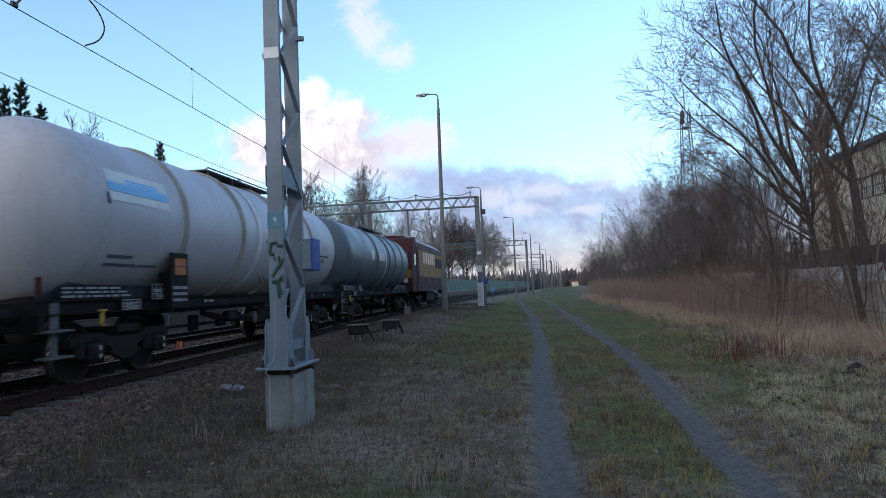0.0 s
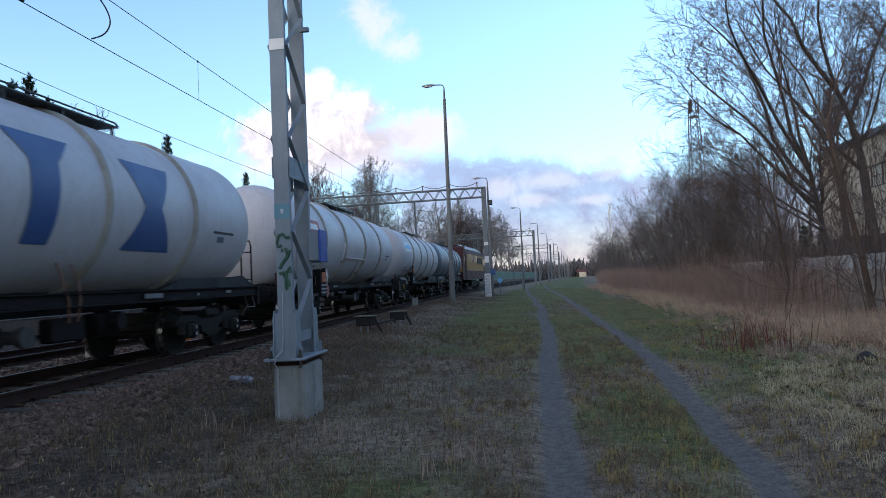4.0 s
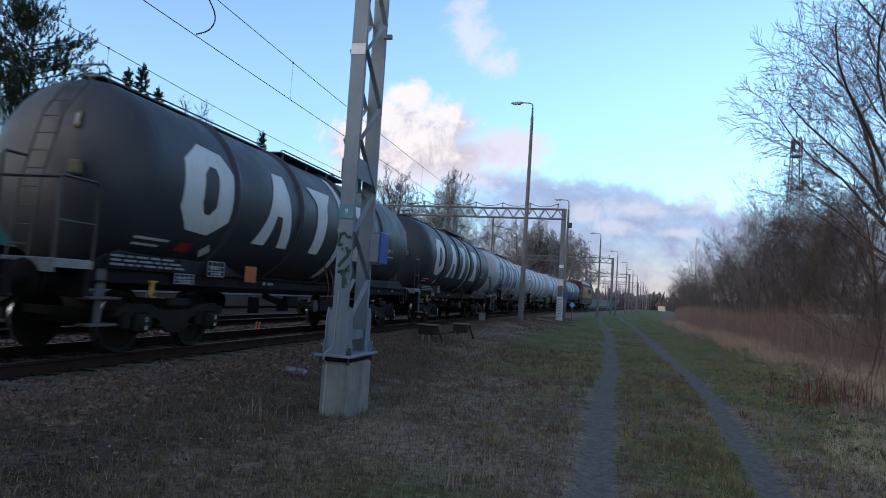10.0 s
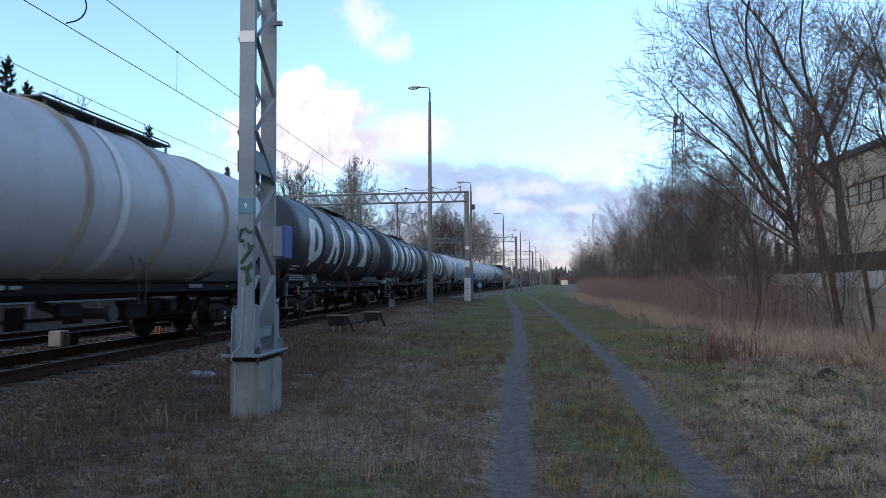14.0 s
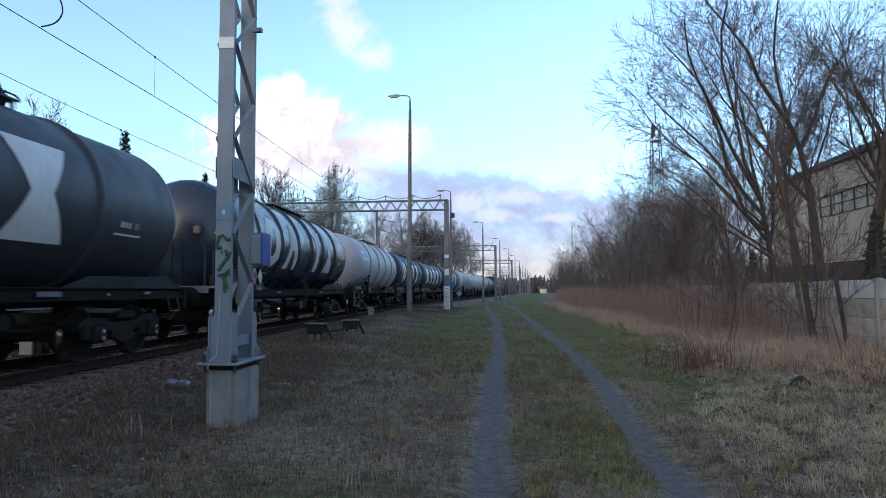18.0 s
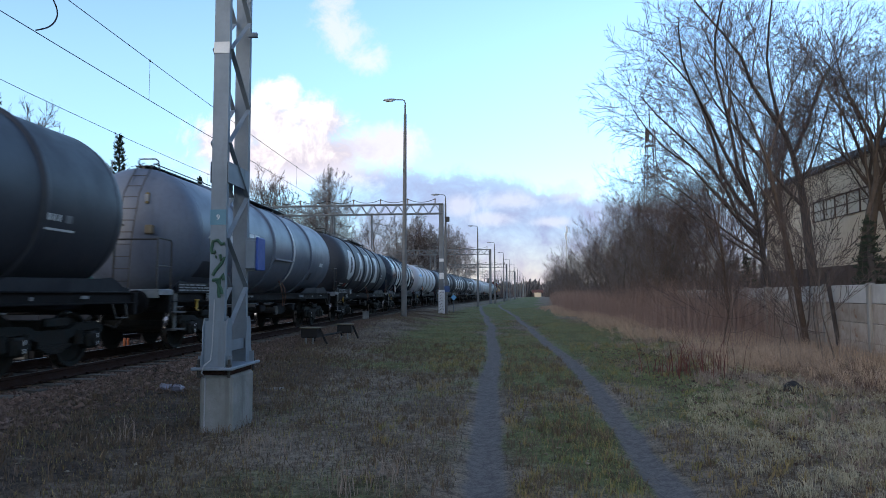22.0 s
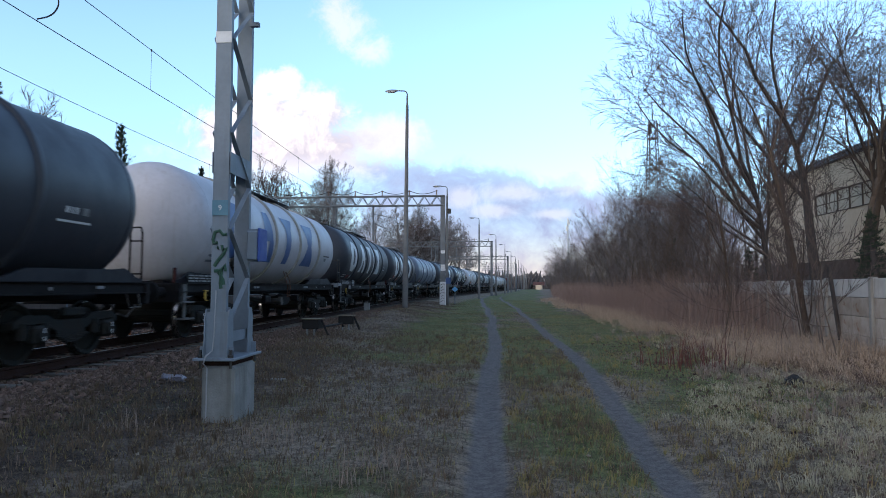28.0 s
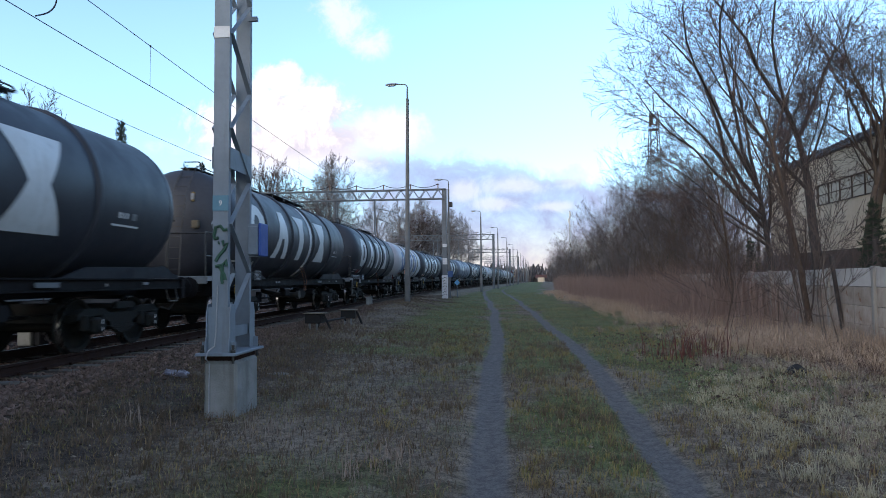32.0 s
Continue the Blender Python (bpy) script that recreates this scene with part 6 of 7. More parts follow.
part("platform", Mesh().cyl((0, 0, 24.6), (0, 0, 24.7), 0.85, n=12), M["tower_red"], tower)
part("spike", Mesh().cyl((0, 0, 27.5), (0, 0, 31), 0.09, 0.04, 6), M["tower_red"], tower)

# ---- noise barrier beyond the tracks ----
barrier = thing("noise_barrier", "green panelled noise barrier on steel posts beyond the tracks", "noise barrier")
bp_data = Mesh().box((0, 0, 2.05), (0.12, 3.9, 2.1), 0.02).mesh("panel", M["green_panel"])
bc_data = Mesh().box((0, 0, 0.42), (0.2, 3.9, 0.84), 0.02).mesh("plinth", M["plinth_brown"])
bk_data = Mesh().box((0, 0, 0.92), (0.26, 3.9, 0.15), 0.01).mesh("coping", M["concrete"])
bo_data = Mesh().box((0, 0, 1.55), (0.2, 0.2, 3.2), 0.02).mesh("post", M["mast_far"])
for k in range(92):
    s = -32.0 + 4.0 * k
    x, y, a = track_at(s, -9.2)
    part("panel", bp_data, None, barrier, at=pose(x, y, 0, 0, 0, -math.degrees(a)))
    part("plinth", bc_data, None, barrier, at=pose(x, y, 0, 0, 0, -math.degrees(a)))
    part("coping", bk_data, None, barrier, at=pose(x, y, 0, 0, 0, -math.degrees(a)))
    x, y, a = track_at(s + 2.0, -9.2)
    part("post", bo_data, None, barrier, at=pose(x, y, 0, 0, 0, -math.degrees(a)))

# far wood: the haze is only the paler, greyer colour of twig_far
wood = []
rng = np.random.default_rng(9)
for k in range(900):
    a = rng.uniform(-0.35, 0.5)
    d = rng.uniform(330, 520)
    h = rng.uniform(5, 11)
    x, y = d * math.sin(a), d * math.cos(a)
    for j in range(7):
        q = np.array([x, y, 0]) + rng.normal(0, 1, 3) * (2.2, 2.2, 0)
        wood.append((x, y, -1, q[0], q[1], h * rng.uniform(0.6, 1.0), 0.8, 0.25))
tagged(new("distant_wood", segments_mesh("distant_wood", wood, M["twig_far"], 4)), "line of distant bare trees, haze put into their grey-brown", "wood", kind="stuff")

# ---- the train ----
AXIS_Z, TANK_R = 2.645, 1.45


def tank_patch(quads, r, rows=8):
    """Paint on the tank's right side: convex quads of (y, up), up in metres of arc above the tank's middle."""
    m = Mesh()
    m.weld = True
    for q in quads:
        (y0, h0), (y1, h1), (y2, h2), (y3, h3) = q      # bottom left, bottom right, top right, top left
        vs = []
        for k in range(rows + 1):
            t = k / rows
            for j in range(rows + 1):
                u = j / rows
                y = (y0 + (y1 - y0) * u) * (1 - t) + (y3 + (y2 - y3) * u) * t
                a = ((h0 + (h1 - h0) * u) * (1 - t) + (h3 + (h2 - h3) * u) * t) / TANK_R
                vs.append((math.cos(a) * r, y, AXIS_Z + math.sin(a) * r))
        n = rows + 1
        m.add(vs, [(n * k + j, n * k + j + 1, n * k + n + j + 1, n * k + n + j) for k in range(rows) for j in range(rows)])
    return m


def rect(y, h, w, t):
    return [(y - w / 2, h - t / 2), (y + w / 2, h - t / 2), (y + w / 2, h + t / 2), (y - w / 2, h + t / 2)]


def glyph(kind, y, w, lo=-0.77, hi=0.74):
    """Plain painted shapes, each w wide about y: a faceted ring, a split wedge, a funnel, an hourglass, a bow."""
    m = (lo + hi) / 2
    if kind == "ring":
        o = [(-0.5, 0.27), (-0.18, 0.5), (0.28, 0.46), (0.5, 0.26), (0.5, -0.30), (0.18, -0.5), (-0.26, -0.47), (-0.5, -0.24)]
        i = [(-0.12, 0.16), (-0.02, 0.27), (0.12, 0.26), (0.17, 0.18), (0.17, -0.17), (0.06, -0.27), (-0.05, -0.26), (-0.12, -0.15)]
        at = lambda p: (y + p[0] * w, m + p[1] * (hi - lo))
        return [[at(o[k]), at(o[(k + 1) % 8]), at(i[(k + 1) % 8]), at(i[k])] for k in range(8)]
    if kind == "wedge":
        hh = lo + (hi - lo) * 0.42
        row = [(y - w * 0.29, hh), (y - w * 0.06, hh), (y + w * 0.10, hh), (y + w * 0.36, hh)]
        top = [(y - w * 0.12, hi), (y - w * 0.02, hi), (y + w * 0.07, hi), (y + w * 0.20, hi)]
        legs = [[(y - w / 2, lo), (y - w * 0.17, lo), row[1], row[0]], [(y + w * 0.20, lo), (y + w / 2, lo), row[3], row[2]]]
        return legs + [[row[k], row[k + 1], top[k + 1], top[k]] for k in range(3)]
    if kind == "funnel":
        return [[(y - w * 0.22, lo), (y + w * 0.16, lo), (y + w * 0.22, hi * 0.5), (y - w * 0.22, hi * 0.5)], [(y - w * 0.22, hi * 0.5), (y + w * 0.22, hi * 0.5), (y + w / 2, hi), (y - w / 2, hi)]]
    if kind == "hourglass":
        return [[(y - w / 2, lo), (y + w / 2, lo), (y + w * 0.17, m), (y - w * 0.17, m)], [(y - w * 0.17, m), (y + w * 0.17, m), (y + w / 2, hi), (y - w / 2, hi)]]
    return [[(y - w / 2, -1.55), (y + w / 2, -1.55), (y + w / 2, 1.4), (y - w / 2, 1.4)]]      # bow: a ring band


def wheelset_mesh():
    m = Mesh()
    m.cyl((-1.0, 0, 0), (1.0, 0, 0), 0.08, n=10)
    for s in (-1, 1):
        m.lathe([(s * 0.68, 0.09), (s * 0.685, 0.16), (s * 0.70, 0.38), (s * 0.675, 0.40), (s * 0.675, 0.49), (s * 0.70, 0.492), (s * 0.715, 0.462), (s * 0.80, 0.458), (s * 0.81, 0.45), (s * 0.79, 0.39), (s * 0.74, 0.37), (s * 0.74, 0.16), (s * 0.80, 0.12), (s * 0.81, 0.09)], 32, axis="x")
    me = m.mesh("wheelset", [M["bogie"], M["tread"]])
    for p in me.polygons:
        x, r = abs(p.center[0]), math.hypot(p.center[1], p.center[2])
        if r > 0.455 and 0.72 < x < 0.80:
            p.material_index = 1
    return me


def bogie_meshes():
    frame = Mesh()
    arc = [(0.42 * math.cos(a) * 0.9, 0.50 - 0.18 * math.sin(a)) for a in [math.pi * k / 8 for k in range(9)]]
    out = [(-1.34, 0.66), (-1.32, 0.56), (-1.18, 0.62), (-0.64, 0.62), (-0.50, 0.54)] + arc[::-1] + [(0.50, 0.54), (0.64, 0.62), (1.18, 0.62), (1.32, 0.56), (1.34, 0.66), (1.14, 0.76), (0.58, 0.74), (0.40, 0.66), (-0.40, 0.66), (-0.58, 0.74), (-1.14, 0.76)]
    for s in (-1, 1):
        frame.prism(out, s * 0.96, s * 1.08)
    frame.box((0, 0, 0.68), (2.0, 0.44, 0.26), 0.03).box((0, 1.2, 0.58), (1.9, 0.10, 0.14), 0.02).box((0, -1.2, 0.58), (1.9, 0.10, 0.14), 0.02)
    boxes = Mesh().box((0.02, 0, 0.46), (0.22, 0.30, 0.28), 0.04).cyl((0.12, 0, 0.46), (0.17, 0, 0.46), 0.12, 0.10, 14)
    for d in (-0.24, 0.24):
        boxes.cyl((-0.02, d, 0.40), (-0.02, d, 0.64), 0.085, n=10)
    for e in (-1, 1):
        # leaf springs slung between the axle boxes, and the bolster ends
        for k in range(4):
            w_ = 0.42 - 0.08 * k
            frame.prism([(-w_, 0.40 - 0.035 * k), (w_, 0.40 - 0.035 * k), (w_, 0.43 - 0.035 * k), (-w_, 0.43 - 0.035 * k)], e * 1.02, e * 1.12)
        frame.box((e * 1.10, 0, 0.78), (0.10, 0.56, 0.14), 0.02)
    brake = Mesh()
    for s in (-1, 1):
        for y in (-0.38, 0.38):
            brake.box((s * 0.75, y, 0.44), (0.09, 0.06, 0.34), 0.02)
    brake.box((0, 0.38, 0.35), (1.6, 0.06, 0.08), 0.01).box((0, -0.38, 0.35), (1.6, 0.06, 0.08), 0.01)
    marks = Mesh()
    for s in (-1, 1):
        for y in (-0.9, 0.9):
            marks.box((s * 1.254, y, 0.53), (0.006, 0.022, 0.07)).box((s * 1.254, y, 0.41), (0.006, 0.022, 0.06))
    return frame.mesh("side_frame", M["bogie"]), boxes.mesh("axle_box", M["bogie"]), brake.mesh("brake_rigging", M["bogie"]), marks.mesh("paint_marks", M["plain_white"])


WHEELSET = wheelset_mesh()
BOGIE = bogie_meshes()
BUFFER = Mesh().cyl((0, 0, 0), (0, 0.42, 0), 0.11, 0.10, 14).lathe([(0.40, 0.10), (0.55, 0.10), (0.575, 0.24), (0.60, 0.245), (0.625, 0.20)], 20).box((0, -0.01, 0), (0.34, 0.03, 0.34), 0.01).mesh("buffer", M["frame_dark"])


def bogie(parent, y):
    b = part("bogie", BOGIE[0], None, parent, "dark two-axle bogie frame", at=pose(0, y, 0))
    part("brake_rigging", BOGIE[2], None, b)
    tagged(part("paint_mark", BOGIE[3], None, b), kind="stuff")
    for s in (0, 180):
        for d in (-0.9, 0.9):
            c = math.cos(radians(s))
            part("axle_box", BOGIE[1], None, b, at=pose(1.08 * c, d, 0, 0, 0, s))
    for d in (-0.9, 0.9):
        part("wheelset", WHEELSET, None, b, "dark wheels with bright worn treads", at=pose(0, d, 0.46))
    return b


def wagon(name, label, spec):
    """A bogie tank wagon; y forwards, z = 0 on the rail head, the middle at the origin."""
    t = thing(name, label, "tank wagon", group="tank wagons of the train")
    tank_m, rings = M[spec["tank"]], spec["rings"]
    e, n = 6.93, 10
    dome = [(e - 0.72 + 0.72 * math.sin(a), TANK_R * max(math.cos(a) ** 0.85, 0.02)) for a in [math.pi / 2 * k / n for k in range(n + 1)]]
    prof = [(-y, r) for y, r in dome[::-1]] + [(-4.5, TANK_R), (0, TANK_R - 0.01), (4.5, TANK_R)] + dome
    part("tank", Mesh().lathe(prof, 72, (0, 0, AXIS_Z)), tank_m, t, spec["tank_label"], smooth_deg=50)
    for y in rings:
        part("stiffening_ring", Mesh().lathe([(y - 0.075, TANK_R - 0.02), (y - 0.06, TANK_R + 0.025), (y - 0.03, TANK_R + 0.055), (y + 0.03, TANK_R + 0.055), (y + 0.06, TANK_R + 0.025), (y + 0.075, TANK_R - 0.02)], 64, (0, 0, AXIS_Z)), M["ring_dirty"] if spec["tank"] == "tank_white" else tank_m, t, smooth_deg=60)
    for y in (-6.18, 6.18):
        part("weld_seam", Mesh().lathe([(y - 0.02, TANK_R - 0.01), (y - 0.012, TANK_R + 0.006), (y + 0.012, TANK_R + 0.006), (y + 0.02, TANK_R - 0.01)], 64, (0, 0, AXIS_Z)), tank_m, t)
    for kind, y, w, mat in spec["shapes"]:
        r = TANK_R + 0.006
        part("painted_shape", tank_patch(glyph(kind, y, w), r, 12 if kind == "bow" else 7), M[mat], t, "plain painted block shape")
    for y, h, w, th, mat in spec["marks"]:
        part("marking", tank_patch([rect(y, h, w, th)], TANK_R + 0.008, 4), M[mat], t)
    for y, h, size, mat in spec.get("diamonds", ()):
        part("hazard_diamond", tank_patch([[(y, h - size), (y + size, h), (y, h + size), (y - size, h)]], TANK_R + 0.012, 3), M[mat], t, "diamond hazard label")
    # underframe
    part("centre_sill", Mesh().box((0, 0, 1.06), (0.5, 14.6, 0.26), 0.02), M["frame_dark"], t)
    for y in (-3.0, -1.4, 1.4, 3.0):
        part("cross_bearer", Mesh().prism([(y - 0.05, 1.07), (y + 0.05, 1.07), (y + 0.05, 1.22), (y - 0.05, 1.22)], -1.12, 1.12), M["frame_dark"], t)
    # added filler box: keeps the slot between tank and sills dark
    part("tank_bearer", Mesh().box((0, 0, 1.24), (1.0, 13.0, 0.20), 0.02), M["frame_dark"], t, "dark box added to close the gap under the tank")
    for s in (-1, 1):
        part("side_sill", Mesh().box((s * 1.16, 0, 1.16), (0.08, 14.6, 0.18), 0.012).box((s * 1.19, 0, 1.255), (0.14, 14.6, 0.02)).box((s * 1.19, 0, 1.065), (0.14, 14.6, 0.02)), M["frame_dark"], t)
        for g in (-1, 1):
            part("tank_saddle", Mesh().prism([(g * 3.2, 1.268), (g * 7.2, 1.268), (g * 7.2, 1.32), (g * 6.95, 1.36), (g * 6.75, 1.46), (g * 6.55, 1.52), (g * 6.2, 1.49), (g * 3.9, 1.46), (g * 3.55, 1.36)], s * 1.10, s * 1.14), M["cradle"], t, "dark cradle plate under the tank")
            for y in (4.4, 5.2, 6.0):
                part("gusset", Mesh().prism([(g * y - 0.02, 1.13), (g * y + 0.02, 1.13), (g * y + 0.02, 1.45), (g * y - 0.02, 1.45)], s * 0.55, s * 1.09), M["frame_dark"], t)
    for g in (-1, 1):
        part("headstock", Mesh().box((0, g * 7.22, 1.05), (2.5, 0.14, 0.42), 0.02), M["frame_dark"], t)
        for s in (-1, 1):
            part("buffer", BUFFER, None, t, at=pose(s * 0.875, g * 7.29, 1.06, 0, 0, 0 if g > 0 else 180))
        part("coupler", Mesh().box((0, g * 7.45, 1.0), (0.10, 0.4, 0.12), 0.02).tube([(0, g * 7.55, 1.0), (0.05, g * 7.75, 0.85), (0.0, g * 7.9, 0.8)], 0.03, 6), M["frame_dark"], t)
        part("brake_hose", Mesh().tube([(0.35, g * 7.3, 0.95), (0.38, g * 7.5, 0.75), (0.3, g * 7.65, 0.55), (0.2, g * 7.85, 0.62)], 0.025, 6), M["black"], t)
    # brake gear slung below the frame
    part("brake_cylinder", Mesh().lathe([(-0.35, 0.12), (-0.3, 0.2), (0.3, 0.2), (0.35, 0.12)], 16, (0.5, 2.4, 0.72)), M["frame_dark"], t)
    part("air_tank", Mesh().lathe([(-0.7, 0.1), (-0.62, 0.2), (0.62, 0.2), (0.7, 0.1)], 16, (-0.45, -2.1, 0.72)), M["frame_dark"], t)
    part("brake_rod", Mesh().tube([(0.1, -5.0, 0.62), (0.1, 5.0, 0.62)], 0.03, 6).box((0.1, 0.5, 0.66), (0.08, 0.5, 0.3), 0.02).box((0.1, -0.9, 0.66), (0.08, 0.4, 0.36), 0.02), M["frame_dark"], t)
    part("valve_box", Mesh().box((0.95, 0.9, 0.74), (0.24, 0.7, 0.34), 0.03), M["frame_dark"], t)
    part("brake_lever", Mesh().box((1.05, -1.0, 0.80), (0.16, 0.5, 0.22), 0.03), M["frame_dark"], t)
    part("release_wheel", Mesh().cyl((1.0, 1.9, 0.78), (1.22, 1.9, 0.78), 0.12, n=12), M["frame_dark"], t)
    part("bottom_outlet", Mesh().tube([(0, -0.2, 1.35), (0, -0.2, 0.85), (0.5, -0.2, 0.72), (1.2, -0.2, 0.72)], 0.09, 10).cyl((1.2, -0.2, 0.72), (1.3, -0.2, 0.72), 0.14, n=12), M["steel_pipe"], t)
    part("vapour_pipe", Mesh().tube([(1.02, 0.62, 1.85), (1.16, 0.64, 1.45), (1.22, 0.68, 1.15), (1.2, 0.7, 0.85)], 0.016, 8).tube([(1.05, 0.95, 1.7), (1.20, 0.92, 1.40), (1.24, 0.9, 1.15), (1.2, 0.88, 0.85)], 0.015, 8), M["brown_pipe"] if spec.get("pipes") else M["steel_pipe"], t)
    for y in (-5.1, 5.1):
        bogie(t, y)
    # boards and data panels on the frame
    for y, z, w, h, mat, kind in spec["panels"]:
        p = part("data_panel", Mesh().box((1.255, y, z), (0.014, w, h), 0.003), M["frame_dark"] if kind != "plain" else M[mat], t)
        if kind == "grid":
            bars = Mesh()
            for i in range(4):
                bars.box((1.265, y, z - h / 2 + h * i / 3), (0.006, w, 0.018))
            for j in range(5):
                bars.box((1.265, y - w / 2 + w * j / 4, z), (0.006, 0.018, h))
            bars.box((1.266, y - w * 0.12, z + h * 0.05), (0.006, w * 0.5, h * 0.16)).box((1.266, y + w * 0.05, z - h * 0.33), (0.006, w * 0.6, h * 0.13))
            part("printed_marking", bars, M[mat], p)
        elif kind == "text":
            bars = Mesh()
            rng = random.Random(int(y * 100))
            for i in range(3):
                yy = y - w / 2 + 0.05
                while yy < y + w / 2 - 0.15:
                    ww = rng.uniform(0.08, 0.3)
                    bars.box((1.265, yy + ww / 2, z + h * (0.3 - 0.3 * i)), (0.006, ww, h * 0.16))
                    yy += ww + 0.06
            part("printed_marking", bars, M[mat], p)
    if spec.get("board"):
        y, dz = spec["board"], spec.get("board_z", 0.0)
        b = part("placard_holder", Mesh().box((1.42, y, 1.55 + dz), (0.03, 0.62, 1.0 + dz), 0.01).box((1.30, y - 0.25, 1.35), (0.24, 0.05, 0.7)).box((1.30, y + 0.25, 1.35), (0.24, 0.05, 0.7)), M["frame_dark"], t, "dark placard holder")
        part("orange_plate", Mesh().box((1.44, y + 0.02, 1.80 + dz), (0.012, 0.40, 0.30), 0.003), M["orange"], b, "orange hazard plate")
        part("plate_line", Mesh().box((1.448, y + 0.02, 1.80 + dz), (0.004, 0.38, 0.016)), M["black"], b)
        bars = Mesh()
        for i in range(3):
            bars.box((1.44, y, 1.42 + 0.6 * dz - 0.11 * i), (0.008, 0.50, 0.05))
        part("printed_marking", bars, M["panel_ink"], b)
    for y in spec.get("stripes", ()):
        box_ = part("step_box", Mesh().box((1.25, y, 1.12), (0.06, 1.0, 0.20), 0.01), M["yellow"], t, "yellow and black striped step box")
        for k in range(5):
            part("black_stripe", Mesh().beam((1.284, y - 0.44 + 0.2 * k, 1.03), (1.284, y - 0.34 + 0.2 * k, 1.21), 0.006, 0.07, up=(1, 0, 0)), M["black"], box_)
    for y, z, a, b, mat in spec.get("plates", ()):
        hang = part("hazard_plate", Mesh().add([(1.36, y + dy * a, z + dz * b) for dy, dz in ((-1, 0), (0, -1), (1, 0), (0, 1))] + [(1.34, y + dy * a, z + dz * b) for dy, dz in ((-1, 0), (0, -1), (1, 0), (0, 1))], [(0, 1, 2, 3), (7, 6, 5, 4)] + [(i, i + 4, (i + 1) % 4 + 4, (i + 1) % 4) for i in range(4)]), M["mark_white"], t, "white-rimmed diamond hazard plate")
        part("plate_field", Mesh().add([(1.365, y + dy * a * 0.86, z + dz * b * 0.86) for dy, dz in ((-1, 0), (0, -1), (1, 0), (0, 1))], [(0, 1, 2, 3)]), M[mat], hang)
        part("plate_holder", Mesh().box((1.28, y, z), (0.12, 0.06, b * 2.1)), M["frame_dark"], hang)
    # rear end: platform, rail and ladder, or a bare dome with a hand rail
    rail = lambda pts, r=0.022: Mesh().tube(pts, r, 6)
    if spec["ladder"]:
        part("end_platform", Mesh().box((0, -7.56, 1.30), (2.6, 0.62, 0.05), 0.01).box((0, -7.86, 1.22), (2.6, 0.03, 0.14)).box((1.31, -7.56, 1.26), (0.02, 0.64, 0.10)), M["panel_ink"], t, "pale worn end platform")
        for s in (-1, 1):
            part("hand_rail", rail([(s * 1.25, -7.83, 1.3), (s * 1.25, -7.83, 2.30), (s * 1.22, -7.78, 2.36), (s * 1.2, -7.18, 2.36), (s * 1.2, -7.13, 2.30), (s * 1.2, -7.13, 1.3)]).tube([(s * 1.25, -7.83, 1.8), (s * 1.2, -7.13, 1.8)], 0.016, 6), M["steel_pipe"], t)
        part("hand_rail", rail([(-1.25, -7.83, 2.33), (-0.35, -7.85, 2.33)]).tube([(-1.25, -7.83, 1.8), (-0.35, -7.85, 1.8)], 0.016, 6).tube([(0.35, -7.85, 2.33), (1.25, -7.83, 2.33)], 0.02, 6).tube([(0.35, -7.85, 1.3), (0.35, -7.85, 2.6), (0.33, -7.78, 2.66), (0.33, -7.48, 2.66)], 0.022, 6), M["steel_pipe"], t)
        ladder = Mesh()
        way = [(-7.38, 1.3), (-7.28, 2.4), (-7.02, 3.4), (-6.75, 3.78), (-6.47, 4.10), (-6.2, 4.22)]
        for x in (0.06, 0.40):
            ladder.tube([(x, y, z) for y, z in way], 0.015, 6)
        for k in range(11):
            z = 1.5 + 0.26 * k
            y = float(np.interp(z, [p[1] for p in way], [p[0] for p in way]))
            ladder.tube([(0.06, y, z), (0.40, y, z)], 0.010, 5)
        part("ladder", ladder, M["steel_pipe"], t, "steel end ladder")
        part("roof_walkway", Mesh().box((0.1, -3.8, 4.135), (0.40, 5.0, 0.03), 0.004).box((0.1, -3.8, 4.10), (0.06, 5.0, 0.06)), M["walk_grid"], t, "narrow grated walkway along the top")
        part("walkway_rail", rail([(0.30, -6.25, 4.15), (0.30, -6.2, 4.20), (0.30, -1.5, 4.20), (0.30, -1.45, 4.15)], 0.014), M["steel_pipe"], t)
        sticker = part("warning_sticker", Mesh().beam((0.50, -6.872, 3.20), (0.48, -6.800, 3.44), 0.075, 0.03, 0.0, up=(0, 1, 0)), M["yellow"], t, "worn yellow warning sticker")
        part("sticker_field", Mesh().beam((0.495, -6.862, 3.24), (0.475, -6.818, 3.40), 0.08, 0.04, 0.0, up=(0, 1, 0)), M["panel_ink"], sticker)
        part("lamp_bracket", Mesh().box((0.60, -6.93, 2.62), (0.17, 0.12, 0.20), 0.02), M["plank"], t, "small beige lamp bracket")
        part("roof_hoop", rail([(0.02, -6.30, 4.02), (0.02, -6.36, 4.22), (0.06, -6.40, 4.27), (0.44, -6.40, 4.27), (0.48, -6.36, 4.22), (0.48, -6.30, 3.98)], 0.018), M["steel_pipe"], t)
    else:
        part("hand_rail", rail([(0.52, -7.50, 1.15), (0.52, -7.50, 2.32), (0.48, -7.49, 2.44), (0.28, -7.47, 2.44), (0.24, -7.47, 2.32), (0.24, -7.48, 1.15)]).tube([(0.52, -7.5, 1.45), (0.24, -7.47, 1.45)], 0.016, 6).tube([(0.52, -7.5, 2.15), (0.24, -7.47, 2.15)], 0.016, 6), M["frame_dark"], t)
